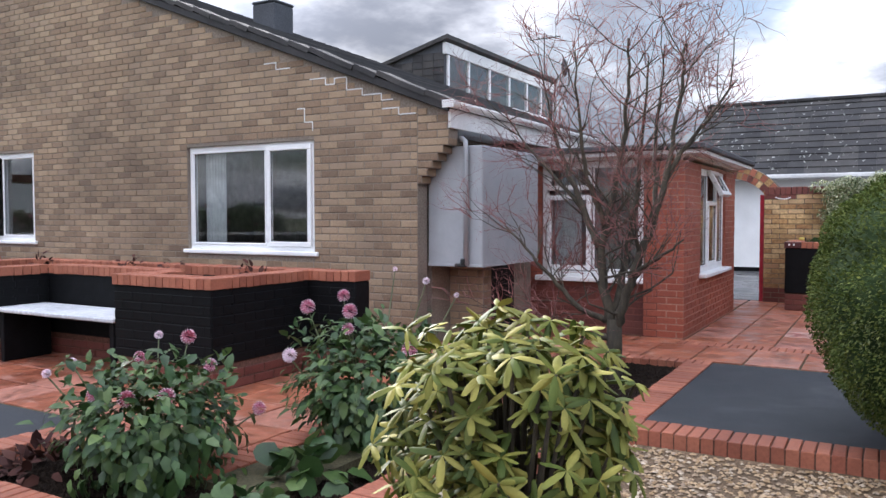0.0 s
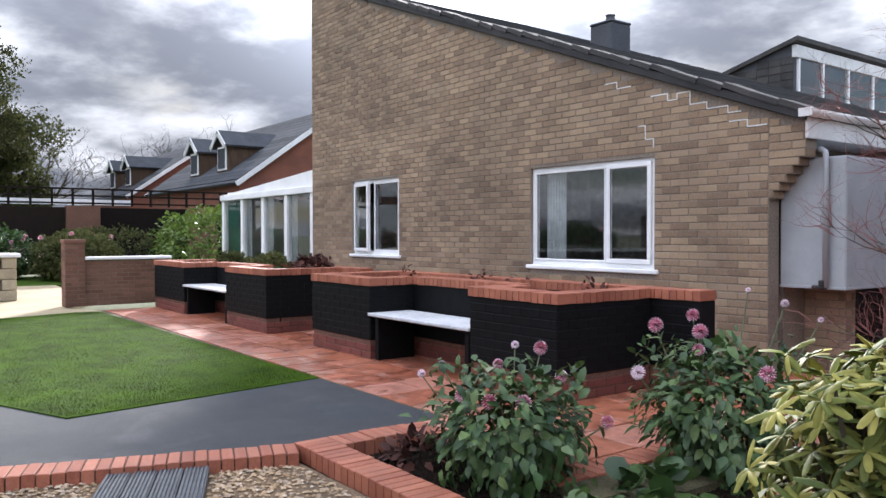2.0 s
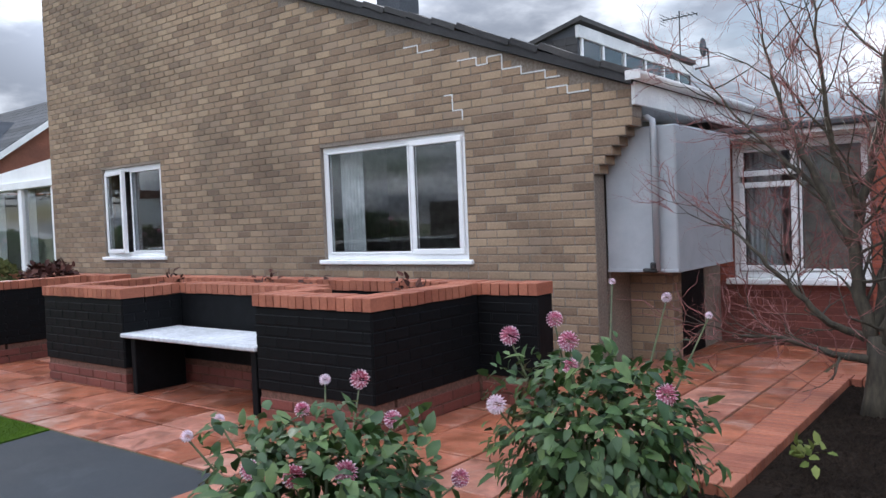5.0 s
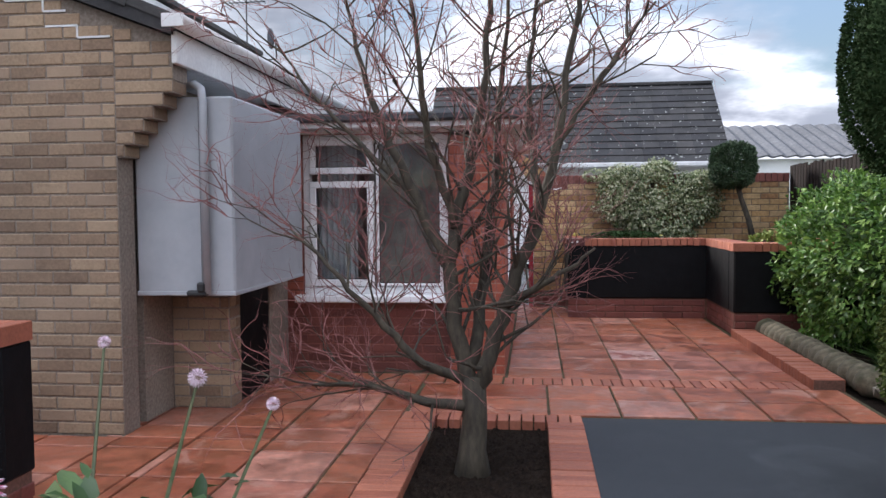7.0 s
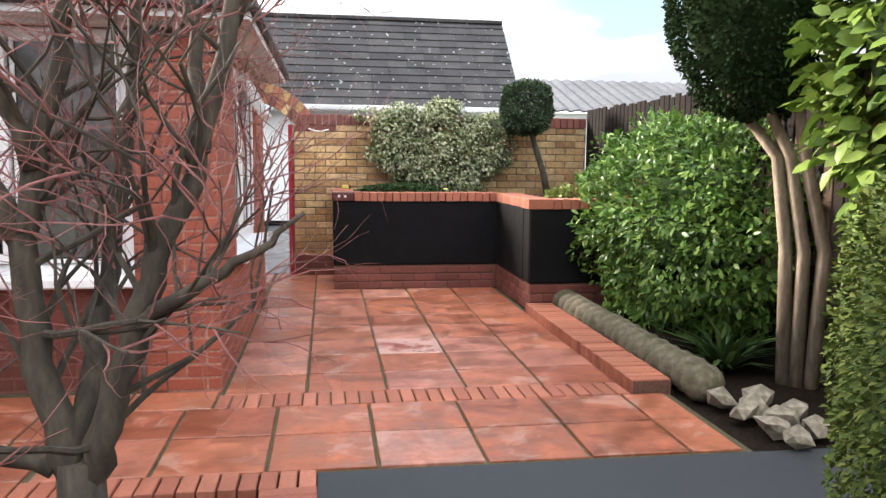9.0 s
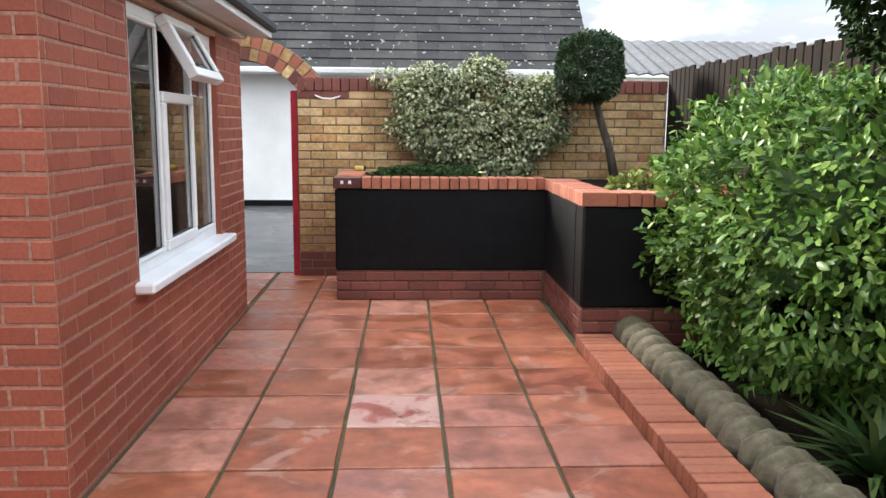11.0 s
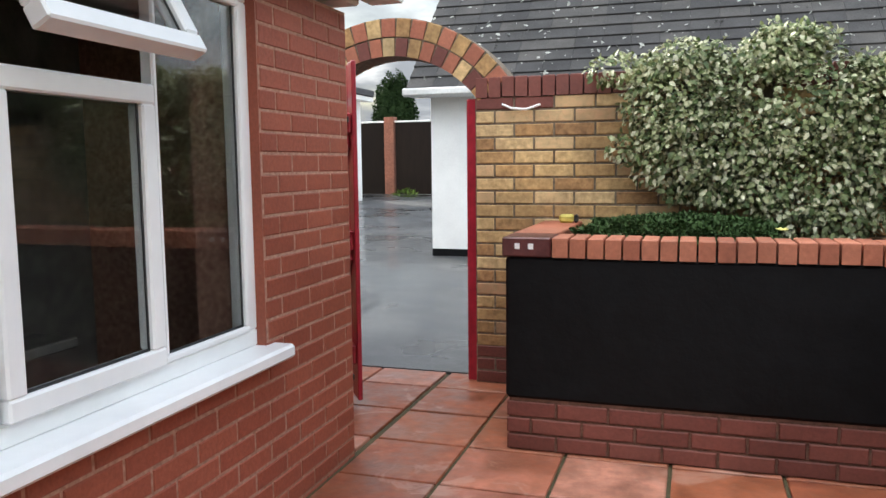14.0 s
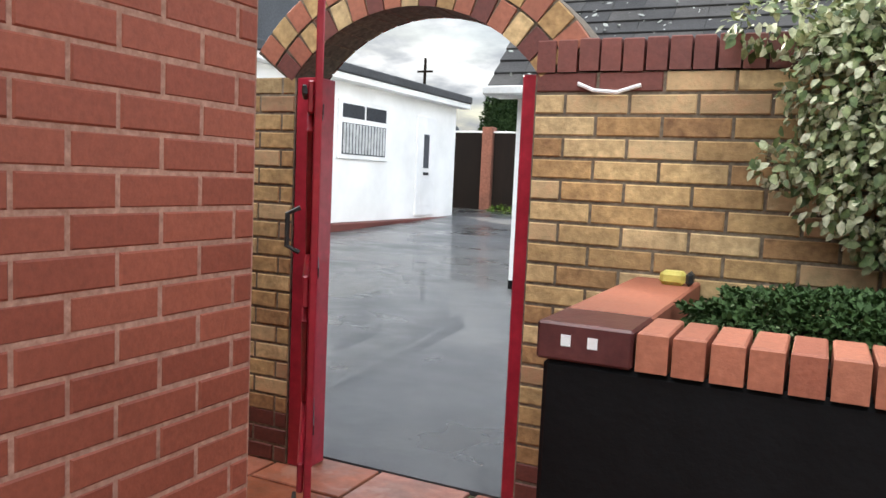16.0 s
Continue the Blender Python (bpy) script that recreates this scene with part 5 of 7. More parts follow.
cg = thing("industrial_roof", (9, 33, 0), "long grey corrugated roof of a distant shed", "shed")
bm = bmesh.new()
N = 150
prev = None
for k in range(N + 1):
    x = -6 + 24 * k / N
    q = [bm.verts.new((x, y, z + 0.04 * math.sin(k * 2.1))) for y, z in ((-2.5, 3.1), (2.0, 4.6))]
    if prev:
        bm.faces.new((prev[0], q[0], q[1], prev[1]))
    prev = q
rf = part("roof", bm, CORRUGATED, cg)
sol = rf.modifiers.new("thick", "SOLIDIFY")
sol.thickness = 0.06
part("wall", boxed(-6, 18, -2.2, 6, 0.0, 3.0), WHITE, cg)



# ---- far left: garden walls, conservatory, houses ----
con = thing("conservatory", (-12.88, 6.95, 0), "white framed lean-to conservatory with green blinds", "conservatory")
L = 6.2
part("base_wall", boxed(-L, 0, 0, 0.15, 0.0, 0.45), WHITE, con)
part("fascia", boxed(-L - 0.1, 0, -0.06, 0.15, 2.20, 2.34, 0.01), UPVC, con)
bm = bmesh.new()
vs = [bm.verts.new(p) for p in ((-L - 0.1, 0.0, 2.34), (0, 0.0, 2.34), (0, 0.0, 2.75), (-L - 0.1, 0.12, 2.34), (0, 0.12, 2.34), (0, 0.12, 2.75))]
for q in ((0, 1, 2), (3, 5, 4), (0, 3, 4, 1), (1, 4, 5, 2), (2, 5, 3, 0)):
    bm.faces.new([vs[i] for i in q])
part("gable_panel", bm, UPVC, con)
for k in range(6):
    u = -L + k * L / 5
    part("post", boxed(u - 0.07, u + 0.07, -0.02, 0.13, 0.45, 2.20, 0.008), UPVC, con)
for k in range(5):
    u0, u1 = -L + k * L / 5 + 0.07, -L + (k + 1) * L / 5 - 0.07
    part("pane", boxed(u0, u1, 0.04, 0.05, 0.45, 2.2), GLASS, con)
    part("blind", boxed(u0 + 0.02, u0 + (0.8 if k == 0 else 0.3), 0.10, 0.12, 0.5, 2.18), GREENBLIND if k in (0, 4) else CURTAIN, con)
part("inner_door", boxed(-1.05, -0.25, 0.10, 0.14, 0.45, 2.15, 0.01), YELLOWDOOR, con, "pale yellow door")
part("back_wall", boxed(-L, 0, 2.4, 2.5, 0.0, 3.0), ROOM, con)
part("end_wall", boxed(-L, -L + 0.1, 0.15, 2.4, 0.0, 2.3), WHITE, con)
part("roof", boxed(-L - 0.1, 0, 0.15, 2.5, 2.35, 2.42), UPVC, con)

lw = thing("low_brick_wall", (-15.35, 2.45, 0), "low brown brick wall with white coping and pillar", "wall")
part("pillar", boxed(-0.16, 0.16, 0, 0.34, 0, 1.18), YELLOW_MORTAR, lw)
part("pillar_cap", boxed(-0.18, 0.18, -0.02, 0.36, 1.18, 1.25, 0.01), BROWNBRICK, lw)
part("run", boxed(-0.11, 0.11, 0.34, 1.95, 0, 0.86), YELLOW_MORTAR, lw)
part("coping", boxed(-0.15, 0.15, 0.345, 1.95, 0.862, 0.92, 0.01), WHITE, lw, "white painted coping")
stack("brick", courses((0.16, 0, 0), (0, 1, 0), (1, 0, 0), 0.34, 0, 1.18, BROWNBRICK) + courses((0.11, 0.34, 0), (0, 1, 0), (1, 0, 0), 1.6, 0, 0.86, BROWNBRICK)
      + courses((-0.16, 0, 0), (1, 0, 0), (0, -1, 0), 0.32, 0, 1.18, BROWNBRICK), lw, near=lambda p: True)

cw = thing("curved_bed_wall", (0, 0, 0), "curved black garden wall with white coping and stone pillar", "wall")
arc = [(-17.35, 1.15), (-16.6, 0.35), (-15.75, -0.65), (-15.0, -1.6), (-14.3, -2.6), (-13.8, -3.7), (-13.5, -5.0)]
for p, q in zip(arc, arc[1:]):
    d = Vector((q[0] - p[0], q[1] - p[1], 0)).normalized()
    s = Vector((d.y, -d.x, 0))
    bm = bmesh.new()
    prism(bm, [(p[0], p[1]), (q[0], q[1]), (q[0] + s.x * 0.25, q[1] + s.y * 0.25), (p[0] + s.x * 0.25, p[1] + s.y * 0.25)], -0.05, 0.86)
    bmesh.ops.recalc_face_normals(bm, faces=bm.faces)
    part("painted_panel", bm, BLACK, cw)
    bm = bmesh.new()
    prism(bm, [(p[0] - s.x * 0.05, p[1] - s.y * 0.05), (q[0] - s.x * 0.05, q[1] - s.y * 0.05), (q[0] + s.x * 0.3, q[1] + s.y * 0.3), (p[0] + s.x * 0.3, p[1] + s.y * 0.3)], 0.861, 0.93)
    bmesh.ops.recalc_face_normals(bm, faces=bm.faces)
    part("coping", bm, WHITE, cw)
rng = random.Random(3)
for r in range(4):
    z = r * 0.22
    for k in range(2):
        off = 0.12 if r % 2 else -0.05
        y0 = 1.16 + (0.0 if k == 0 else 0.42 + off)
        y1 = 1.16 + (0.40 + off if k == 0 else 0.82)
        part("stone", boxed(-17.95, -17.40 + rng.uniform(0, 0.012), y0, y1 - 0.012, z, z + 0.21, 0.012), STONE, cw)
part("coping", boxed(-18.0, -17.33, 1.08, 2.04, 0.88, 0.96, 0.015), WHITE, cw)

ww = thing("white_garden_wall", (-23.5, -9.0, 0), "white rendered garden wall with brick capping", "wall")
bm = bmesh.new()
vs = [bm.verts.new(p) for p in ((0, 0, 0), (0, 10.6, 0), (0, 9.75, 2.45), (0, 0, 2.45), (-0.25, 0, 0), (-0.25, 10.6, 0), (-0.25, 9.75, 2.45), (-0.25, 0, 2.45))]
for q in ((0, 1, 2, 3), (4, 7, 6, 5), (0, 4, 5, 1), (1, 5, 6, 2), (2, 6, 7, 3), (3, 7, 4, 0)):
    bm.faces.new([vs[i] for i in q])
bmesh.ops.recalc_face_normals(bm, faces=bm.faces)
part("render", bm, WHITE, ww)
part("brick_capping", boxed(-0.3, 0.05, 0, 9.9, 2.452, 2.70, 0.01), BROWNBRICK, ww)
bm = bmesh.new()
vs = [bm.verts.new(p) for p in ((0.03, 10.602, 0), (0.03, 11.0, 0), (0.03, 10.15, 2.45), (0.03, 9.752, 2.45), (-0.27, 10.602, 0), (-0.27, 11.0, 0), (-0.27, 10.15, 2.45), (-0.27, 9.752, 2.45))]
for q in ((0, 1, 2, 3), (4, 7, 6, 5), (0, 4, 5, 1), (1, 5, 6, 2), (2, 6, 7, 3), (3, 7, 4, 0)):
    bm.faces.new([vs[i] for i in q])
bmesh.ops.recalc_face_normals(bm, faces=bm.faces)
part("brick_edge", bm, BROWNBRICK, ww)

df = thing("garden_fence", (-29, 2.0, 0), "dark panel fence between brick piers with trellis above", "fence")
for k in range(4):
    y = k * 4.2
    part("brick_pier", boxed(-0.25, 0.25, y + 3.1, y + 4.18, 0, 2.35, 0.01), BROWNBRICK, df)
    part("panel", boxed(-0.06, 0.06, y, y + 3.08, 0, 2.3, 0.01), FENCE, df)
for k in range(26):
    part("trellis_post", boxed(-0.04, 0.04, k * 0.66, k * 0.66 + 0.07, 2.36, 2.98, 0.005), FENCE, df)
for z in (2.42, 2.68, 2.92):
    part("trellis_rail", boxed(-0.03, 0.03, -1, 17, z, z + 0.06, 0.005), FENCE, df)
part("white_board", boxed(-0.9, -0.8, 0, 5.5, 2.42, 2.62), WHITE, df)


def house(loc, turn, w, d, eave, ridge, label, dormers):
    """A brick house, its ridge along its x; gable ends on its x sides."""
    h = thing("house", Matrix.Translation(loc) @ Matrix.Rotation(radians(turn), 4, "Z"), label, "house", "houses beyond the garden")
    bm = bmesh.new()
    vs = [bm.verts.new((x, y, z)) for x in (-w / 2, w / 2) for y, z in ((-d / 2, 0), (-d / 2, eave), (0, ridge - 0.1), (d / 2, eave), (d / 2, 0))]
    bm.faces.new([vs[i] for i in range(5)][::-1])
    bm.faces.new([vs[i + 5] for i in range(5)])
    for a, b in ((0, 1), (1, 2), (2, 3), (3, 4), (4, 0)):
        bm.faces.new((vs[a], vs[b], vs[b + 5], vs[a + 5]))
    bmesh.ops.recalc_face_normals(bm, faces=bm.faces)
    part("wall", bm, FARBRICK, h)
    run = math.hypot(d / 2 + 0.4, ridge - eave)
    sl = math.atan2(ridge - eave, d / 2)
    for s in (-1, 1):
        rm = Matrix.Translation((0, 0, ridge)) @ Matrix.Rotation(-s * sl, 4, "X")
        y0, y1 = (0, s * run) if s > 0 else (s * run, 0)
        r = part("roof", boxed(-w / 2 - 0.25, w / 2 + 0.25, y0, y1, -0.05, 0.05, 0.0, rm), SLATE, h)
        rowsn = int(run / 0.34)
        for k in range(rowsn):
            a = s * (k * 0.34)
            part("tile_course", boxed(-w / 2 - 0.25, w / 2 + 0.25, min(a, a + s * 0.32), max(a, a + s * 0.32), 0.05, 0.085, 0.0, rm @ Matrix.Rotation(0.0, 4, "X")), SLATE, r)
        for x in (-w / 2 - 0.32, w / 2 + 0.25):
            part("bargeboard", boxed(x, x + 0.07, y0, y1, -0.13, 0.06, 0.0, rm), FASCIA, h)
    for x, y, z in dormers:
        q = part("dormer", boxed(x - 0.7, x + 0.7, y - 0.1, y + 2.2, z - 0.6, z + 0.75), FENCE2, h, "dark timber dormer")
        part("dormer_window", boxed(x - 0.5, x + 0.5, y - 0.16, y - 0.10, z - 0.4, z + 0.65, 0.01), UPVC, q)
        part("dormer_pane", boxed(x - 0.42, x + 0.42, y - 0.175, y - 0.162, z - 0.32, z + 0.57), SLATE, q)
        for sx in (-1, 1):
            rb = Matrix.Translation((x, y - 0.32, z + 1.35)) @ Matrix.Rotation(sx * radians(38), 4, "Y")
            part("dormer_bargeboard", boxed(min(0, sx * 1.15), max(0, sx * 1.15), -0.05, 0.0, -0.16, 0.05, 0.0, rb), FASCIA, q)
        for sx in (-1, 1):
            rm = Matrix.Translation((x, y - 0.3, z + 1.35)) @ Matrix.Rotation(sx * radians(38), 4, "Y")
            part("dormer_roof", boxed(min(0, sx * 1.15), max(0, sx * 1.15), 0, 3.0, -0.05, 0.05, 0.0, rm), SLATE, q)
    return h


# ridges turned so that roofs fall towards the garden
house((-36, 16.4, -0.1), 0, 12, 9.2, 3.7, 7.0, "red brick house with grey tiled roof and dormers", [(-1.0, -3.9, 4.7), (2.6, -3.9, 4.7)])
house((-52, 16.3, -0.1), 0, 12, 9.2, 3.8, 7.0, "red brick house with tiled roof behind the fence", [(0.0, -3.9, 4.8), (3.6, -3.9, 4.8)])
house((-30, 62, -0.1), 78, 9, 7, 4.5, 8.0, "distant gabled house beyond the drive", [])
bf = thing("reflection_fence", (0, 0, -0.05), "plain dark boarded fence, its rear run added to darken window reflections", "fence", kind="structure")
for k in range(12):
    # this rear run is unseen, added to darken reflections in the gable windows
    part("panel", boxed(-16 + k * 2.0, -14.02 + k * 2.0, -7.06, -7.0, 0, 2.0), FENCE, bf)
    part("panel", boxed(8.0, 8.06, -7 + k * 1.65, -5.37 + k * 1.65, 0, 2.0), FENCE, bf)
df2 = thing("drive_fence", (-12, 28.5, 0.3), "dark close-boarded fence with brick piers along the drive", "fence")
for k in range(9):
    part("panel", boxed(k * 1.95 + 0.3, k * 1.95 + 1.93, 0, 0.06, 0, 2.15, 0.005), FENCE, df2)
    part("brick_pier", boxed(k * 1.95, k * 1.95 + 0.28, -0.1, 0.2, 0, 2.3, 0.01), FARBRICK, df2)
part("capping", boxed(0, 18, -0.02, 0.08, 2.155, 2.20, 0.005), FASCIA, df2)
pole = thing("telegraph_pole", (-15.85, 40, -0.9), "dark wooden telegraph pole with a crossbar", "pole")
bm = bmesh.new()
tube(bm, [(0, 0, 0), (0, 0, 7.2)], [0.10, 0.06], 8)
part("post", bm, FENCE, pole)
part("crossbar", boxed(-0.35, 0.35, -0.04, 0.04, 6.6, 6.68), FENCE, pole)


# ---- plants ----
def shrub(name, loc, radii, count, size, mat, label, category="shrub", power=2.2, rough=0.2, inner=0.72, shape="oval", cut=-0.75, seed=1, stems=0, stem_mat=None, lumps=4.0, spread=0.7, zc=None, core=0.0, droop=0.15):
    s = thing(name, loc, label, category)
    rng = np.random.default_rng(seed)
    zc = radii[2] if zc is None else zc
    p, nrm = crown_points(rng, count, (0, 0, zc), radii, power, rough, inner, cut, lumps)
    way = nrm + spread * dirs(rng, len(p)) + np.array((0, 0, -0.1))
    up = nrm * 0.9 + 0.5 * dirs(rng, len(p)) + np.array((0, 0, 0.5))
    leaf_cloud("foliage", p, way, up, size * (0.65 + 0.6 * rng.random(len(p))), mat, s, shape, droop=droop)
    # solid core in the dark conifer material, scaled down from the crown
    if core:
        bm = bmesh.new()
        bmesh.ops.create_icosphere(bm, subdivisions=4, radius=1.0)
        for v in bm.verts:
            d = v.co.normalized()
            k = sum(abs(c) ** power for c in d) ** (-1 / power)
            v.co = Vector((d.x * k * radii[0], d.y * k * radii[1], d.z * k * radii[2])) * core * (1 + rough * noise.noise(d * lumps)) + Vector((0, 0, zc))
        part("inner_growth", bm, YEW_LEAF, s, "solid dark core filling the crown", True)
    r2 = random.Random(seed)
    for k in range(stems):
        a, q = r2.uniform(0, 6.28), r2.uniform(0.3, 0.75)
        bm = bmesh.new()
        tube(bm, [(0.04 * math.cos(a), 0.04 * math.sin(a), -0.08), (radii[0] * 0.25 * math.cos(a), radii[1] * 0.25 * math.sin(a), zc * 0.6), (radii[0] * q * math.cos(a), radii[1] * q * math.sin(a), zc + radii[2] * 0.3)], [0.014, 0.010, 0.005], 6)
        part("stem", bm, stem_mat or STEM, s)
    return s


def bloom(parent, at, r, mat, seed):
    """A ball dahlia: overlapping petals round a small core."""
    rng = np.random.default_rng(seed)
    n = 85
    k = np.arange(n) + 0.5
    ph, th = np.arccos(1 - 1.7 * k / n), np.pi * (1 + 5 ** 0.5) * k
    d = np.stack([np.cos(th) * np.sin(ph), np.sin(th) * np.sin(ph), np.cos(ph)], 1)
    tilt = Matrix.Rotation(rng.uniform(0.2, 0.8), 3, "X") @ Matrix.Rotation(rng.uniform(0, 6.28), 3, "Z")
    d = d @ np.array(tilt).T
    way = d + np.array((0, 0, 0.05))
    up = np.cross(np.cross(d, (0.3, 0.2, 1.0)), d) + 0.2 * dirs(rng, n)
    leaf_cloud("bloom", np.array(at) + d * r * 0.45, way, up, np.full(n, r * 0.62), mat, parent, "oval", 0.6, label="round layered dahlia flower")
    leaf_cloud("petal_tip", np.array(at) + d * r * 0.86, way, up, np.full(n, r * 0.24), WHITE_PETAL, parent, "oval", 0.6, label="pale petal tips")


def dahlia(loc, r, h, seed, blooms, leaves):
    d = thing("dahlia", loc, "bushy dahlia plant with round pink flowers", "dahlia", "dahlias in the bed")
    rng = np.random.default_rng(seed)
    p, nrm = crown_points(rng, leaves, (0, 0, h * 0.48), (r, r, h * 0.5), 2.1, 0.62, 0.42, -0.95, 3.4)
    # the flowers stand clear of the leaves
    heads = np.array([Vector(q[:3]) - Vector(loc) for q in blooms])
    clear = (np.linalg.norm(p[:, None, :] - heads[None], axis=2) > 0.115).all(axis=1)
    p, nrm = p[clear], nrm[clear]
    way = nrm * 0.8 + 0.6 * dirs(rng, len(p)) + np.array((0, 0, -0.45))
    leaf_cloud("foliage", p, way, nrm + np.array((0, 0, 0.9)) + 0.4 * dirs(rng, len(p)), 0.082 * (0.45 + 0.85 * rng.random(len(p)) ** 1.4), DAHLIA_LEAF, d, "oval", droop=0.25)
    base = Vector(loc)
    for k, (x, y, z, br, mat) in enumerate(blooms):
        at = Vector((x, y, z)) - base
        at.x, at.y = at.x * 1.06, at.y * 1.06
        bm = bmesh.new()
        tube(bm, [(at.x * 0.2, at.y * 0.2, 0.0), (at.x * 0.65, at.y * 0.65, at.z * 0.6), (at.x, at.y, at.z - br * 0.3)], [0.008, 0.006, 0.004], 5)
        part("stem", bm, STEM, d)
        bloom(d, at, br, mat, seed * 40 + k)
    r2 = random.Random(seed)
    for k in range(7):
        a = r2.uniform(0, 6.28)
        bm = bmesh.new()
        tube(bm, [(0.03 * math.cos(a), 0.03 * math.sin(a), -0.06), (r * 0.5 * math.cos(a), r * 0.5 * math.sin(a), h * 0.55)], [0.011, 0.006], 6)
        part("stem", bm, STEM, d)
    return d


dahlia((-2.78, 2.36, -0.055), 0.43, 0.66, 3, [(-3.03, 2.83, 0.62, 0.044, DEEP_PETAL), (-2.54, 2.86, 0.25, 0.038, PETAL), (-2.89, 2.13, 0.44, 0.036, PETAL), (-2.75, 2.20, 0.42, 0.042, DEEP_PETAL), (-2.62, 2.32, 0.42, 0.044, PETAL), (-2.78, 2.75, 0.49, 0.038, PETAL), (-3.05, 2.52, 0.55, 0.032, PETAL), (-3.02, 2.62, 0.66, 0.025, WHITE_PETAL), (-3.22, 2.25, 0.55, 0.025, WHITE_PETAL), (-3.28, 2.15, 0.5, 0.025, WHITE_PETAL)], 2100)
dahlia((-2.16, 3.42, -0.055), 0.42, 0.78, 5, [(-2.55, 3.38, 0.77, 0.046, PETAL), (-2.43, 3.08, 0.53, 0.042, WHITE_PETAL), (-2.42, 3.55, 0.83, 0.040, PETAL), (-2.30, 3.45, 0.75, 0.046, PETAL), (-2.24, 3.35, 0.66, 0.036, PETAL), (-1.83, 3.35, 0.58, 0.044, PETAL), (-2.0, 3.8, 0.92, 0.024, WHITE_PETAL), (-2.35, 4.0, 0.97, 0.018, WHITE_PETAL), (-1.85, 3.9, 0.83, 0.018, WHITE_PETAL)], 2400)


def rhododendron(loc, seed):
    d = thing("rhododendron", loc, "rhododendron with curled yellow-green leaves on bare stems", "rhododendron")
    rng, r2 = np.random.default_rng(seed), random.Random(seed)
    heads, _ = crown_points(rng, 290, (0, 0, 0.74), (0.33, 0.33, 0.34), 2.8, 0.36, 0.45, -0.5)
    P, W, U, S = [], [], [], []
    for hd in heads:
        n = r2.randint(7, 11)
        out = (hd - np.array((0, 0, 0.45))) + 0.15 * rng.normal(size=3)
        out /= np.linalg.norm(out)
        for k in range(n):
            a = 6.283 * k / n + r2.uniform(-0.2, 0.2)
            side = np.cross(out, (0.31, 0.22, 0.9))
            side /= np.linalg.norm(side)
            w = np.cos(a) * side + np.sin(a) * np.cross(out, side) + out * r2.uniform(-0.35, 0.6) + 0.22 * rng.normal(size=3)
            P.append(hd)
            W.append(w)
            U.append(out + 0.35 * rng.normal(size=3) + np.array((0, 0, 0.6)))
            S.append(r2.uniform(0.05, 0.088))
    leaf_cloud("foliage", P, W, U, S, RHODO_LEAF, d, "curl", 1.2, droop=0.38)
    for k, hd in enumerate(heads[::2]):
        bm = bmesh.new()
        tube(bm, [(hd[0] * 0.12, hd[1] * 0.12, -0.05), (hd[0] * 0.4, hd[1] * 0.4, 0.38), (hd[0], hd[1], hd[2])], [0.014, 0.010, 0.005], 6)
        part("branch", bm, BARK, d)
    return d


rhododendron((-0.39, 1.62, -0.04), 8)


def tree_limbs(bm, start, way, length, radius, depth, rng, tips, bend=0.35, split=(2, 3), shrink=0.72, lift=0.15, sides=7):
    p, d = Vector(start), Vector(way).normalized()
    pts, radii, n = [p.copy()], [radius], 4
    for k in range(n):
        d = (d + Vector((rng.gauss(0, 1), rng.gauss(0, 1), rng.gauss(0, 1))) * bend * 0.28 + Vector((0, 0, lift * 0.25))).normalized()
        p = p + d * (length / n)
        pts.append(p.copy())
        radii.append(radius * (1 - 0.38 * (k + 1) / n))
    tube(bm, pts, radii, max(3, sides))
    if depth == 0:
        tips.append((p.copy(), d.copy()))
        return
    for k in range(rng.randint(*split)):
        q = rng.choice((2, 3, 4)) if k else 4
        side = Vector((rng.gauss(0, 1), rng.gauss(0, 1), rng.gauss(0, 0.7))).normalized()
        tree_limbs(bm, pts[q], d * 0.75 + side * 0.62, length * rng.uniform(0.62, 0.85), radii[q] * rng.uniform(0.6, 0.8), depth - 1, rng, tips, bend, split, shrink, lift, sides - 1)


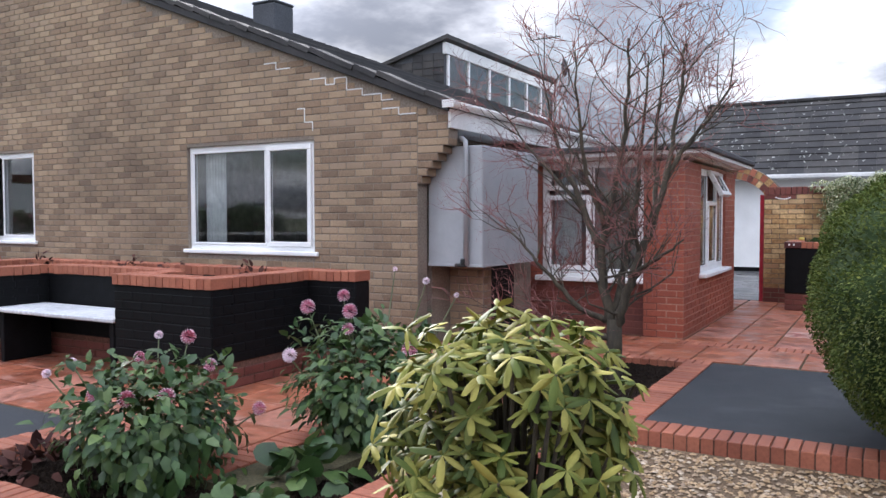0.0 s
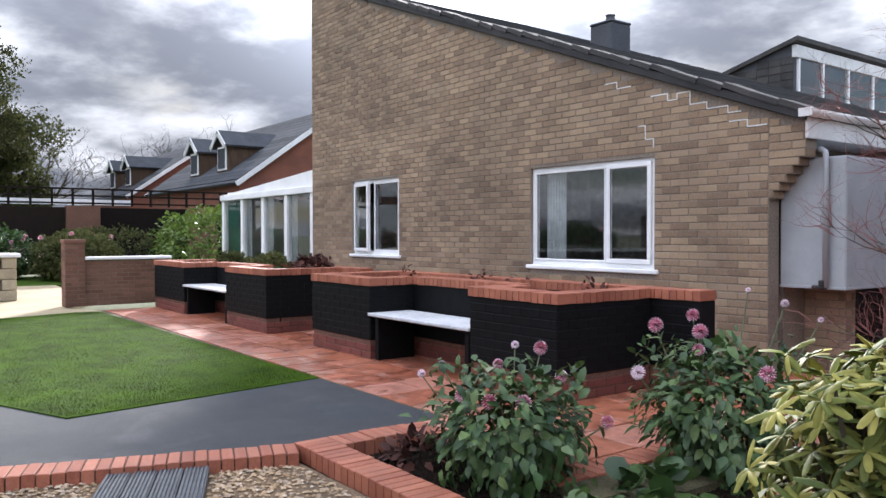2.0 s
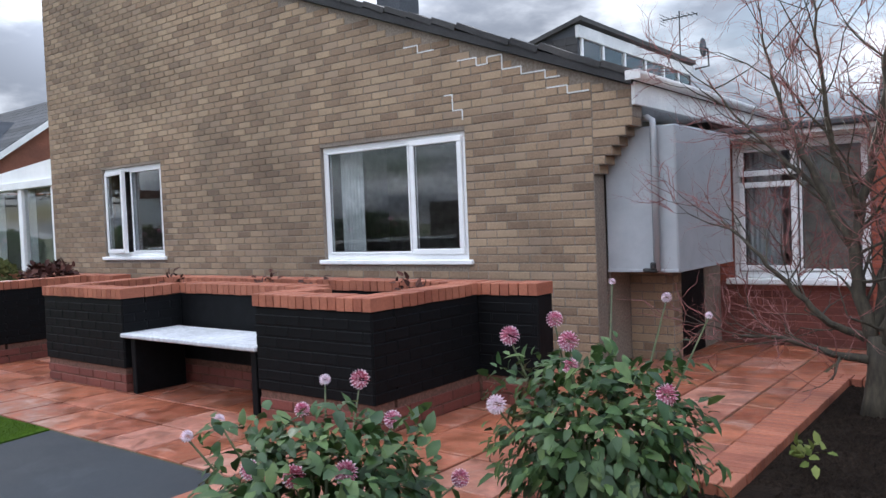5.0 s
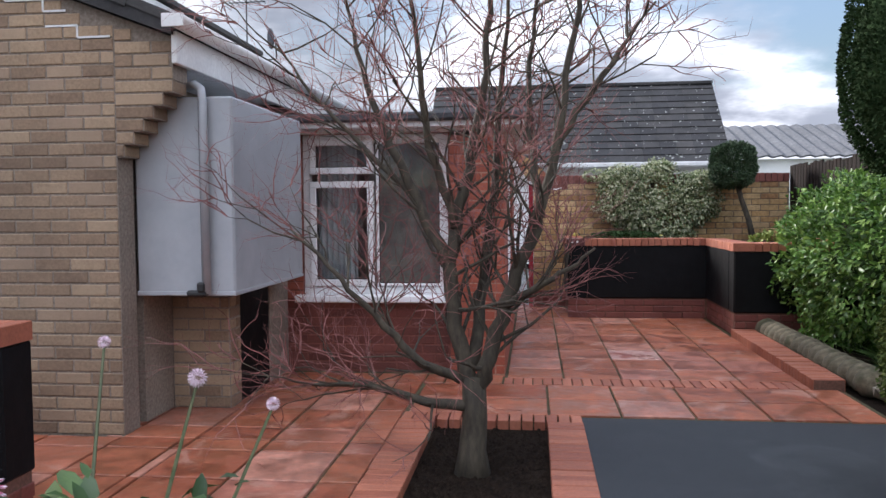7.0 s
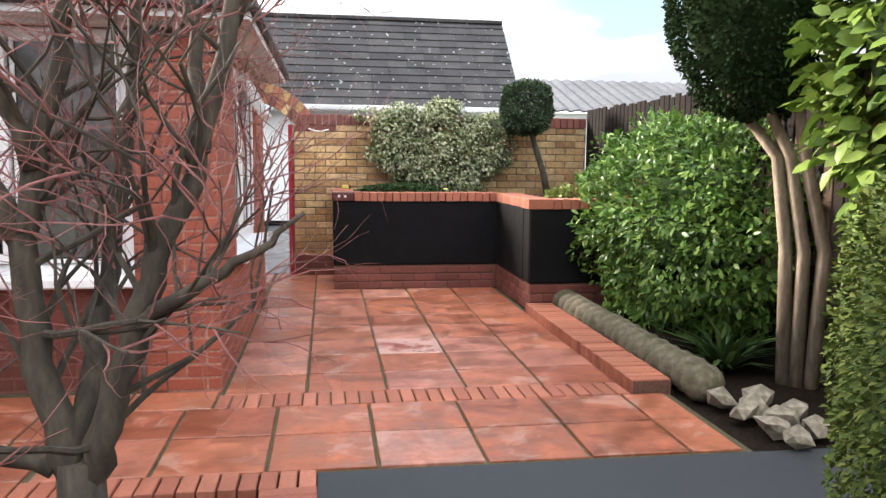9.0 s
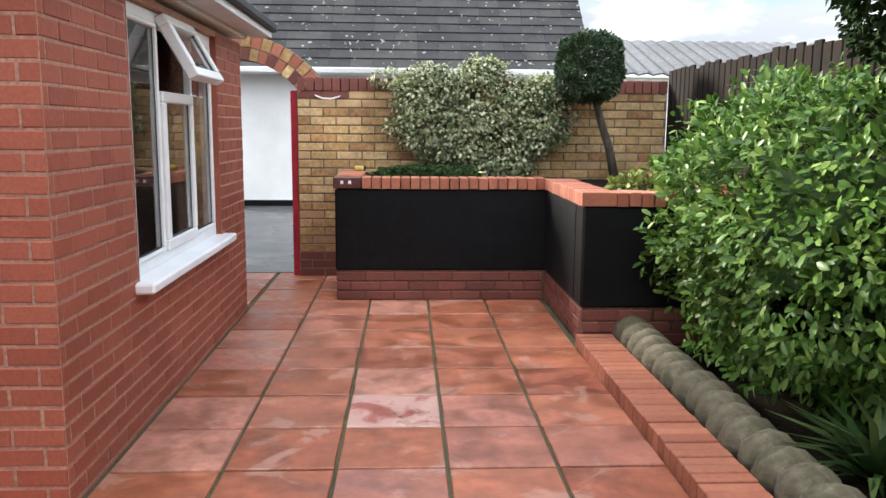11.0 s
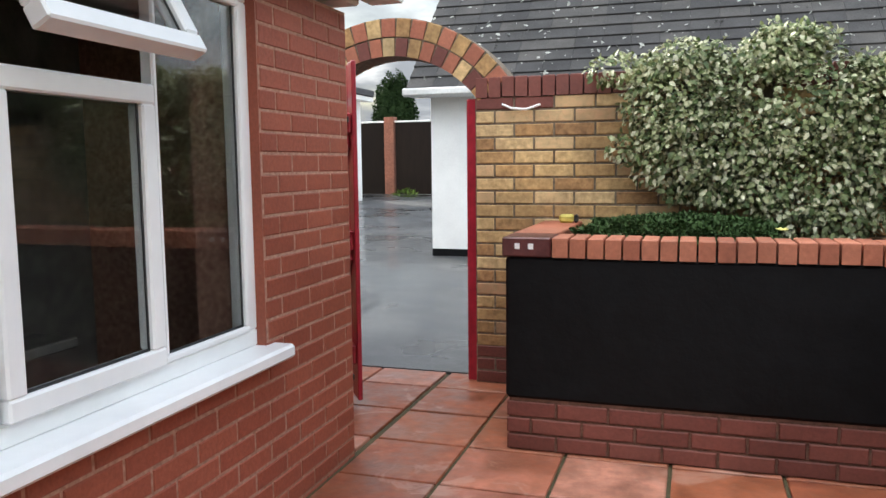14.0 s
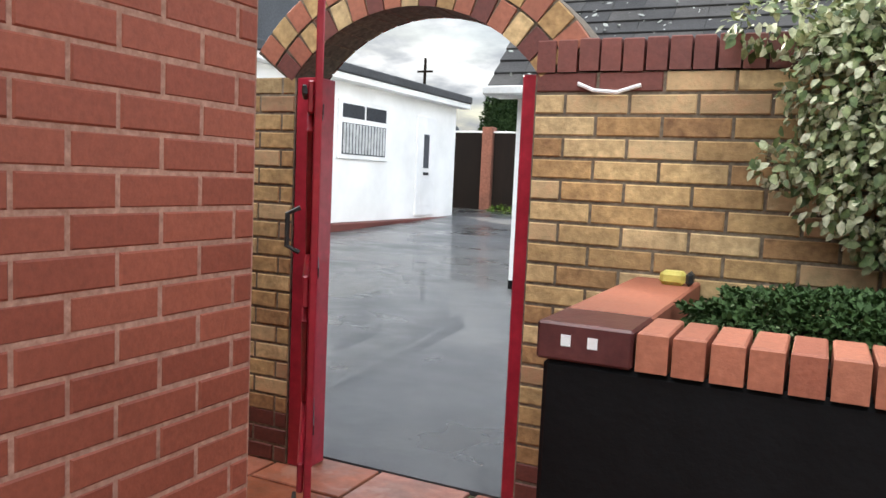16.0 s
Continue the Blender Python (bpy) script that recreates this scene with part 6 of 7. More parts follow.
def bare_tree(loc, label, spec, seed, name="bare_tree"):
    """Main limbs given as lines of points; side branches and twigs grow from them."""
    t = thing(name, loc, label, "tree")
    rng = random.Random(seed)
    k_, reach = spec["size"], spec.get("reach", 99)
    thick, side_b, thin = bmesh.new(), bmesh.new(), bmesh.new()
    tube(thick, spec["trunk"], spec["trunk_r"], 10)
    part("trunk", thick, BARK, t, "", True)
    tips = []
    for r0, line in spec["limbs"]:
        pts, m = [], 4
        line = [Vector(p) for p in line]
        for a, b in zip(line, line[1:]):
            for i in range(m):
                pts.append(a.lerp(b, i / m) + Vector((rng.gauss(0, 1), rng.gauss(0, 1), 0)) * 0.008 * k_)
        pts.append(line[-1])
        n_ = len(pts)
        bm = bmesh.new()
        tube(bm, pts, [r0 * (1 - 0.82 * i / n_) for i in range(n_)], 8)
        part("limb", bm, BARK, t, "", True)
        for i in range(3, n_, 2):
            d = (pts[min(i + 1, n_ - 1)] - pts[i - 1]).normalized()
            for j in range(spec.get("sides", 1)):
                s = Vector((rng.gauss(0, 1), rng.gauss(0, 1), rng.gauss(0, 0.4))).normalized()
                ends = []
                if pts[i].x + s.x * 0.5 * k_ < reach + (0.45 if pts[i].z > 1.75 else -0.25 if 0.9 < pts[i].z < 1.6 else 0.0):
                    tree_limbs(side_b, pts[i], d * 0.7 + s * 0.75, 0.36 * k_ * rng.uniform(0.7, 1.25), max(0.006, r0 * 0.28 * (1 - 0.6 * i / n_)), 1, rng, ends, 0.4, (2, 3), lift=0.2, sides=6)
                tips += ends
        tips.append((pts[-1], d))
    part("side_branch", side_b, BARK, t, "thin forking side branches")["kind"] = "stuff"
    last = []
    for p, d in tips:
        if p.x > reach + (0.4 if p.z > 1.8 else -0.25):
            continue
        for k in range(spec["twigs"]):
            s = Vector((rng.gauss(0, 1), rng.gauss(0, 1), rng.gauss(0, 0.7))).normalized()
            tree_limbs(thin, p - d * rng.uniform(0, 0.12) * k_, d * 0.8 + s * 0.6, 0.20 * k_ * rng.uniform(0.6, 1.2), 0.0036 * spec.get("fat", 1), 2, rng, last, 0.5, (2, 2), lift=0.1, sides=4)
    part("twig", thin, TWIG if spec.get("red") else BARK, t, "fine leafless twigs")["kind"] = "stuff"
    return t


bare_tree((-1.47, 6.0, -0.055), "leafless Japanese maple with fine reddish twigs", {
    "size": 1.0, "reach": 0.80, "sides": 2, "twigs": 3, "red": True,
    "trunk": [(0, 0, -0.05), (0.0, 0, 0.12), (0.015, 0, 0.3), (0.01, 0.0, 0.52)], "trunk_r": [0.11, 0.074, 0.066, 0.062],
    "limbs": [(0.048, [(0.0, 0, 0.45), (-0.09, 0.02, 0.78), (-0.12, 0.03, 1.12), (-0.07, 0.05, 1.4), (0, 0.06, 1.68), (0.06, 0.06, 2.0), (0.1, 0.05, 2.4), (0.1, 0.05, 2.85)]),
              (0.046, [(0.02, 0, 0.42), (0.09, -0.03, 0.62), (0.18, -0.05, 0.9), (0.27, -0.06, 1.12), (0.36, -0.05, 1.35), (0.43, -0.03, 1.68), (0.48, 0.0, 1.95), (0.55, 0.0, 2.4), (0.58, 0.0, 2.75)]),
              (0.034, [(-0.12, 0.03, 1.12), (-0.31, 0.1, 1.45), (-0.47, 0.14, 1.83), (-0.6, 0.15, 2.15), (-0.7, 0.15, 2.6)]),
              (0.032, [(0, 0, 0.36), (-0.25, -0.05, 0.39), (-0.54, -0.12, 0.49), (-0.85, -0.2, 0.50)]),
              (0.030, [(-0.05, 0, 0.5), (-0.25, -0.1, 0.6), (-0.43, -0.15, 0.8), (-0.65, -0.2, 1.05), (-0.9, -0.2, 1.3)]),
              (0.024, [(0.18, -0.05, 0.9), (0.33, -0.15, 1.0), (0.5, -0.2, 1.1), (0.62, -0.2, 1.2)]),
              (0.036, [(0, 0.02, 0.55), (0.05, 0.2, 1.0), (0.1, 0.3, 1.5), (0.15, 0.32, 2.1), (0.2, 0.3, 2.7)]),
              (0.026, [(-0.08, 0.03, 1.3), (-0.2, -0.1, 1.7), (-0.25, -0.15, 2.2), (-0.3, -0.15, 2.75)]),
              (0.024, [(0.36, -0.05, 1.35), (0.3, 0.15, 1.8), (0.32, 0.2, 2.3), (0.36, 0.2, 2.8)]),
              (0.024, [(0.43, -0.03, 1.68), (0.58, 0.05, 1.95), (0.76, 0.10, 2.2), (0.95, 0.12, 2.45)]),
              (0.020, [(-0.31, 0.1, 1.45), (-0.62, 0.2, 1.75), (-0.92, 0.25, 2.05), (-1.12, 0.25, 2.35)])]}, 21, "maple_tree")

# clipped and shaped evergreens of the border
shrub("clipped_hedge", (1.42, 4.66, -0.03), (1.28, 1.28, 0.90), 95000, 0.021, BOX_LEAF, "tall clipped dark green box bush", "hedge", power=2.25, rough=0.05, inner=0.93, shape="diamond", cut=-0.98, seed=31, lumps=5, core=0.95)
con_t = thing("topiary_conifer", (1.95, 8.0, -0.03), "clipped dark conifer on a bare pale trunk", "tree")
for k, (dx, dy) in enumerate(((0.0, 0.0), (0.06, -0.05), (-0.05, 0.05))):
    bm = bmesh.new()
    tube(bm, [(dx, dy, -0.05), (dx * 1.4, dy * 1.4, 0.8), (-0.12 + dx, dy, 1.35), (-0.34 + dx * 3, 0.1 + dy * 3, 1.85)], [0.045, 0.04, 0.035, 0.025], 8)
    part("trunk", bm, PALEBARK, con_t, "", True)
rng_np = np.random.default_rng(5)
p, nrm = crown_points(rng_np, 24000, (-0.30, 0.1, 2.42), (0.50, 0.50, 0.85), 2.3, 0.07, 0.88, -1.0, 4)
leaf_cloud("crown", p, nrm + 0.6 * dirs(rng_np, len(p)), nrm + 0.6 * dirs(rng_np, len(p)), 0.032 * (0.6 + 0.7 * rng_np.random(len(p))), YEW_LEAF, con_t, "diamond")
bm = bmesh.new()
bmesh.ops.create_icosphere(bm, subdivisions=3, radius=1.0)
for v in bm.verts:
    v.co = Vector((v.co.x * 0.44 - 0.30, v.co.y * 0.44 + 0.1, v.co.z * 0.76 + 2.42))
part("inner_crown", bm, YEW_LEAF, con_t, "", True)
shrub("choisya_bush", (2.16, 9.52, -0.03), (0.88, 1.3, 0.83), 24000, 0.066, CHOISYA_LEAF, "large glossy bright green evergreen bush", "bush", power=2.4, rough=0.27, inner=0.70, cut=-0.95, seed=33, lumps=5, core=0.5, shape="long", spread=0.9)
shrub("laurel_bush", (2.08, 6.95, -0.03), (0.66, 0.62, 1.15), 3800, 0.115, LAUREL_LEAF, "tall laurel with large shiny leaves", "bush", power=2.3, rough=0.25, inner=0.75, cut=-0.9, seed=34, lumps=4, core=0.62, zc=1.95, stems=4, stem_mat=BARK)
lol = thing("lollipop_tree", (1.55, 12.15, BZ - 0.09), "small clipped ball tree on a slanting stem", "tree")
bm = bmesh.new()
tube(bm, [(0.06, 0, -0.02), (0.0, 0.04, 0.30), (-0.08, 0.07, 0.55), (-0.16, 0.1, 0.85)], [0.042, 0.036, 0.033, 0.028], 8)
part("trunk", bm, BARK, lol, "", True)
p, nrm = crown_points(rng_np, 20000, (-0.19, 0.08, 0.99), (0.265, 0.25, 0.275), 2.9, 0.2, 0.72, -1.0, 4)
leaf_cloud("crown", p, nrm + 0.6 * dirs(rng_np, len(p)), nrm + 0.5 * dirs(rng_np, len(p)), 0.027 * (0.6 + 0.7 * rng_np.random(len(p))), TOPIARY_LEAF, lol, "diamond")

# variegated ivy over the yellow wall: three overlapping lobes
ivy = thing("ivy", (0.4, YY - 0.02, BZ - 0.08), "variegated green and cream ivy climbing the wall", "ivy")
P, N = [], []
for cx, cz, rx, rz, n in ((0.06, 0.66, 0.62, 0.30, 3000), (-0.42, 0.72, 0.30, 0.26, 1300), (-0.74, 0.89, 0.16, 0.07, 200), (0.56, 0.62, 0.34, 0.27, 1500), (0.22, 0.33, 0.42, 0.30, 1500), (-0.25, 0.52, 0.40, 0.24, 1300),
                          (0.04, 0.93, 0.20, 0.13, 600), (-0.42, 0.92, 0.16, 0.10, 300), (0.24, 0.12, 0.30, 0.16, 600), (0.62, 0.78, 0.24, 0.13, 500), (0.55, 0.42, 0.22, 0.2, 500), (-0.40, 0.42, 0.26, 0.16, 500), (-0.15, 0.30, 0.30, 0.14, 500)):
    p, nrm = crown_points(rng_np, int(n * 1.8), (cx, -0.06, cz), (rx, 0.23, rz), 2.3, 0.32, 0.5, -1.0, 4)
    P.append(p)
    N.append(nrm)
r_ivy = random.Random(14)
for k in range(26):
    cx = r_ivy.uniform(-0.72, 0.82)
    cz = 0.84 + 0.14 * math.exp(-((cx - 0.05) / 0.3) ** 2) + r_ivy.uniform(-0.03, 0.07) if k < 18 else r_ivy.uniform(0.15, 0.6)
    p, nrm = crown_points(rng_np, 150, (cx, -0.10, cz), (r_ivy.uniform(0.06, 0.11), 0.10, r_ivy.uniform(0.05, 0.10)), 2.0, 0.4, 0.3, -1.0, 4)
    P.append(p)
    N.append(nrm)
P, N = np.concatenate(P), np.concatenate(N)
ok = P[:, 1] < 0.01
P, N = P[ok], N[ok]
leaf_cloud("foliage", P, N * 0.6 + 0.7 * dirs(rng_np, len(P)) + np.array((0, -0.2, -0.4)), N + np.array((0, -0.5, 0.5)), 0.037 * (0.6 + 0.7 * rng_np.random(len(P))), IVY_LEAF, ivy, "oval")
part("climbing_stem", boxed(-0.03, 0.03, -0.03, 0.0, 0.0, 0.8, 0.008), BARK, ivy)
shrub("heather_mound", (-0.02, 12.05, BZ - 0.09), (0.46, 0.22, 0.10), 15000, 0.021, HEATHER_LEAF, "low dark green heather in the planter", "plant", rough=0.2, inner=0.7, shape="diamond", cut=-0.2, seed=41, zc=0.06)
shrub("lime_plant", (1.42, 10.85, BZ - 0.09), (0.20, 0.18, 0.08), 190, 0.065, LIME_LEAF, "yellow-green leafy plant in the planter", "plant", rough=0.3, inner=0.4, cut=-0.3, seed=42, zc=0.08)
yf = thing("yellow_primrose", (0.42, 11.86, BZ - 0.08), "single small yellow flower", "flower")
bm = bmesh.new()
tube(bm, [(0, 0, 0), (0, 0, 0.10)], 0.003, 5)
part("stem", bm, STEM, yf)
leaf_cloud("petals", np.zeros((7, 3)) + (0, 0, 0.10), [(math.cos(a), math.sin(a) - 0.4, 0.5) for a in np.arange(7) * 0.9], [(0, -0.4, 1)] * 7, np.full(7, 0.028), YELLOW_PETAL, yf, "oval")
tape = thing("tape_measure", (-0.60, 12.44, BZ + 0.001), "small yellow and black pocket tape measure", "tool")
part("case", boxed(-0.04, 0.04, -0.03, 0.03, 0, 0.045, 0.012), YELLOW_PETAL, tape)
part("grip", boxed(0.041, 0.062, -0.031, 0.031, 0, 0.047, 0.012), IRON, tape)

# bed plants
shrub("bergenia", (-2.05, 2.75, -0.055), (0.20, 0.20, 0.14), 46, 0.125, DAHLIA_LEAF, "low clump of broad rounded green leaves", "plant", rough=0.3, inner=0.3, cut=0.0, seed=51, zc=0.05, droop=0.3, shape="round")
shrub("bergenia", (-1.95, 2.15, -0.055), (0.26, 0.20, 0.10), 70, 0.085, DAHLIA_LEAF, "low clump of scalloped green leaves", "plant", rough=0.3, inner=0.3, cut=0.0, seed=52, zc=0.04, droop=0.3, shape="round")
shrub("heuchera", (-3.35, 2.15, -0.055), (0.22, 0.20, 0.12), 110, 0.09, RUST_LEAF, "dark wine-red withered leafy clump", "plant", rough=0.3, inner=0.3, cut=0.0, seed=53, zc=0.04, droop=0.3)
shrub("seedling", (-1.55, 4.55, -0.055), (0.10, 0.10, 0.10), 26, 0.07, LIME_LEAF, "small pale green seedling in the soil", "plant", rough=0.3, inner=0.3, cut=0.0, seed=54, zc=0.08)

# grassy leaves at the foot of the border bushes
strap = thing("day_lily", (1.68, 8.35, -0.03), "clump of drooping strap-shaped leaves", "plant")
n = 70
d = dirs(rng_np, n)
d[:, 2] = np.abs(d[:, 2]) + 0.7
leaf_cloud("leaves", np.zeros((n, 3)), d, np.tile((0, 0, 1.0), (n, 1)) + 0.3 * dirs(rng_np, n), 0.42 * (0.6 + 0.6 * rng_np.random(n)), DAHLIA_LEAF, strap, "blade", droop=0.5)

# near left border with pink and yellow flowers
sheet("border_bed", [(-4.5, -0.3), (-3.8, -1.6), (-3.8, -3.5), (-8, -3.5), (-7.2, -2.2), (-5.0, -0.4)], -0.10, -0.02, SOIL, "dark soil of the side border", "soil")
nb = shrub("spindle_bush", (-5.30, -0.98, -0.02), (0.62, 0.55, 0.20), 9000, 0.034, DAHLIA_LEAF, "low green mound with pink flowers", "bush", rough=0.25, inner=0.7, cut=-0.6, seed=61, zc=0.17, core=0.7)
r2 = random.Random(9)
for k, (x, y, z, br) in enumerate(((-5.35, -1.0, 0.66, 0.045), (-5.28, -1.0, 0.57, 0.05), (-5.22, -0.99, 0.48, 0.055), (-4.95, -0.86, 0.40, 0.042), (-5.10, -1.0, 0.37, 0.048), (-5.5, -1.05, 0.52, 0.04), (-4.92, -0.72, 0.22, 0.022))):
    at = Vector((x + 5.30, y + 0.98, z + 0.02))
    bm = bmesh.new()
    tube(bm, [(at.x * 0.5, at.y * 0.5, 0.05), (at.x * 0.85, at.y * 0.85, at.z * 0.6), (at.x, at.y, at.z - 0.02)], [0.007, 0.005, 0.004], 5)
    part("stem", bm, STEM, nb)
    bloom(nb, at, br, DEEP_PETAL if k == 6 else PETAL, 900 + k)
yb_ = shrub("yellow_chrysanthemum", (-4.28, -0.98, -0.02), (0.20, 0.20, 0.14), 420, 0.045, DAHLIA_LEAF, "small plant with pale yellow flowers", "plant", rough=0.3, inner=0.4, cut=-0.4, seed=62, zc=0.2, stems=5)
for k in range(9):
    bloom(yb_, (r2.uniform(-0.2, 0.2), r2.uniform(-0.2, 0.2), r2.uniform(0.24, 0.36)), 0.028, YELLOW_PETAL, 930 + k)

# rose beds beyond the lawn
for k, (x, y, rx, h) in enumerate(((-17.6, -2.6, 1.4, 1.65), (-18.8, -1.0, 1.3, 1.75), (-16.2, -4.2, 1.3, 1.5), (-24.5, 4.5, 1.4, 1.3), (-26.5, 2.6, 1.3, 1.4), (-20.0, 0.6, 1.0, 1.35))):
    rb = shrub("rose_bush", (x, y, -0.03), (rx, rx * 0.8, h * 0.55), 7000, 0.12, FAR_LEAF if k % 2 and k > 2 else DAHLIA_LEAF, "rose bush with pink blooms", "bush", rough=0.35, inner=0.55, cut=-0.9, seed=70 + k, zc=h * 0.55, shape="diamond")
    for j in range(12):
        a = r2.uniform(0, 6.28)
        bloom(rb, (rx * 0.85 * math.cos(a), rx * 0.7 * math.sin(a), h * r2.uniform(0.6, 1.08)), 0.07, DEEP_PETAL if j % 3 == 0 else PETAL, 1000 + 20 * k + j)
shrub("green_bush", (-24.0, 8.6, -0.03), (2.2, 1.8, 1.1), 4200, 0.16, LAUREL_LEAF, "spreading bright green bush by the fence", "bush", rough=0.3, inner=0.6, cut=-0.9, seed=80, shape="diamond")
shrub("green_bush", (-27.0, 6.0, -0.03), (1.2, 1.8, 0.8), 2200, 0.14, FAR_LEAF, "dark green bush by the fence", "bush", rough=0.3, inner=0.6, cut=-0.9, seed=81, shape="diamond")
for k, (x, r) in enumerate(((-11.4, 0.55), (-9.9, 0.45), (-13.0, 0.4))):
    shrub("withered_plant", (x, 4.78, 0.71), (r, 0.22, 0.17), 420, 0.09, FAR_LEAF if k != 1 else RUST_LEAF, "straggly fading plant in the planter", "plant", rough=0.4, inner=0.3, cut=-0.2, seed=84 + k, zc=0.12)
for k, x in enumerate((-7.3, -6.0, -5.3, -4.4)):
    shrub("withered_plant", (x, 4.72 + 0.08 * (k % 2), 0.71), (0.14, 0.12, 0.15), 26, 0.07, RUST_LEAF, "few withered red-brown stalks", "plant", rough=0.4, inner=0.3, cut=0.0, seed=90 + k, zc=0.06, stems=3, stem_mat=TWIG)


def leafy_tree(loc, h, r, mat, label, seed, n=9000, leaf=0.35):
    t = thing("tree", loc, label, "tree", "trees beyond the garden")
    rng, r2 = np.random.default_rng(seed), random.Random(seed)
    bm = bmesh.new()
    tube(bm, [(0, 0, -0.2), (0.1, 0, h * 0.35), (0.2, 0.1, h * 0.75)], [r * 0.09, r * 0.07, r * 0.02], 8)
    for k in range(9):
        a, z = r2.uniform(0, 6.28), h * r2.uniform(0.3, 0.65)
        tube(bm, [(0.1, 0, z), (r * 0.4 * math.cos(a), r * 0.4 * math.sin(a), z + h * 0.12), (r * 0.8 * math.cos(a), r * 0.8 * math.sin(a), z + h * 0.2)], [r * 0.04, r * 0.025, r * 0.008], 5)
    part("trunk", bm, BARK, t)
    P, N = [], []
    for k in range(46):
        a, q = r2.uniform(0, 6.28), r2.random() ** 0.5
        z = h * r2.uniform(0.3, 0.92)
        rr = r * (1.0 - max(0, (z / h - 0.45)) * 1.6)
        p, nn = crown_points(rng, n // 46, (rr * q * math.cos(a), rr * q * math.sin(a), z), (r * 0.29, r * 0.29, h * 0.075), 2, 0.5, 0.35, -1.0, 3)
        P.append(p)
        N.append(nn)
    P, N = np.concatenate(P), np.concatenate(N)
    leaf_cloud("crown", P, N * 0.4 + dirs(rng, len(P)), N + 0.6 * dirs(rng, len(P)), leaf * (0.5 + 0.8 * rng.random(len(P))), mat, t, "diamond")


leafy_tree((-40, -2.4, -0.1), 13, 4.2, AUTUMN_LEAF, "tall tree in golden autumn leaf", 101, 26000, 0.28)
leafy_tree((-52, 0.2, -0.1), 18.5, 7.6, FAR_LEAF, "tall dark green broadleaved tree", 102, 80000, 0.22)
leafy_tree((-55, 6.6, -0.1), 9.5, 3.0, FAR_LEAF, "dark green broadleaved tree", 103, 12000, 0.28)
leafy_tree((14, 6, -0.1), 7, 3.2, FAR_LEAF, "tall dark broadleaved tree", 104, 8000, 0.5)
shrub("evergreen_tree", (-15.35, 48, -0.1), (1.15, 1.15, 3.05), 9000, 0.16, YEW_LEAF, "dark dense rounded evergreen tree", "tree", rough=0.2, inner=0.8, shape="diamond", seed=105, zc=3.15, core=0.88, cut=-1.0)
shrub("green_plant", (-7.4, 28.15, 0.14), (0.34, 0.25, 0.26), 260, 0.13, LAUREL_LEAF, "small leafy plant at the foot of the fence", "plant", rough=0.3, inner=0.4, cut=-0.5, seed=107, zc=0.2)
leafy_tree((-22, 46, -0.1), 5.0, 3.0, FAR_LEAF, "dark green tree behind the fence", 106, 4000, 0.35)
SPEC = {"size": 4.5, "twigs": 2, "fat": 7, "sides": 2, "trunk": [(0, 0, -0.2), (0.1, 0, 2.2), (0.1, 0.1, 3.2)], "trunk_r": [0.35, 0.28, 0.22],
        "limbs": [(0.16, [(0.1, 0, 2.6), (0.8, 1.0, 4.2), (1.2, 1.8, 6.0)]), (0.16, [(0.1, 0, 2.8), (-0.8, -1.2, 4.4), (-1.0, -2.4, 5.6)]), (0.14, [(0.1, 0, 3.0), (0.1, -0.4, 5.0), (0.1, -0.6, 6.8)]),
                  (0.14, [(0.1, 0, 3.0), (-0.2, 1.4, 4.0), (0, 2.8, 4.8)]), (0.15, [(0.1, 0, 3.0), (0, 0.5, 5.0), (0, 0.8, 7.2)])]}
for k, (x, y) in enumerate(((-62, 9.6), (-69, 19.0), (-68, 21.2), (-66, 24.6))):
    bare_tree((x, y, -0.1), "leafless spreading tree beyond the fence", SPEC if k == 0 else {**SPEC, "size": 5.4}, 200 + k)

# ---- lawn grass and gravel ----
rng_np = np.random.default_rng(77)


def inside(poly, x, y):
    c = np.zeros(len(x), bool)
    for (x0, y0), (x1, y1) in zip(poly, poly[1:] + poly[:1]):
        c ^= ((y0 > y) != (y1 > y)) & (x < (x1 - x0) * (y - y0) / (y1 - y0 + 1e-12) + x0)
    return c


n = 190000
x, y = rng_np.uniform(-14, -5.6, n), rng_np.uniform(-1.6, 2.9, n)
x = -5.6 - (8.4 * (rng_np.random(n) ** 1.4))
ok = inside(LAWN, x, y)
x, y = x[ok], y[ok]
n = len(x)
pos = np.stack([x, y, np.full(n, -0.002)], 1)
w = np.stack([rng_np.normal(0, 0.5, n), rng_np.normal(0, 0.5, n), np.ones(n)], 1)
g = leaf_cloud("grass", pos, w, dirs(rng_np, n), 0.012 + 0.010 * rng_np.random(n), GRASS, None, "blade", droop=0.2, kind="stuff", label="short mown grass blades")
tagged(g, category="grass")

GR_POLY = [(-4.6, -0.9), (-2.4, -1.4), (1.5, 1.2), (2.0, 4.15), (-0.80, 4.15), (-0.80, 3.4), (-0.62, 3.3), (-0.62, 2.4), (-1.38, 2.4), (-1.38, 1.56), (-3.88, 1.5), (-4.45, -0.2)]
n = 42000
x, y = rng_np.uniform(-4.6, 2.0, n), rng_np.uniform(-1.4, 4.15, n)
ok = inside(GR_POLY, x, y) & ~((x > -4.2) & (x < -2.62) & (np.abs((y - 0.83) + 0.43 * (x + 4.06)) < 0.31))
x, y = x[ok], y[ok]
n = len(x)
oct_v = np.array([(1, 0, 0), (-1, 0, 0), (0, 1, 0), (0, -1, 0), (0, 0, 1), (0, 0, -1), (0.62, 0.62, 0.4), (-0.62, -0.62, 0.4), (0.62, -0.62, 0.35), (-0.62, 0.62, 0.35)])
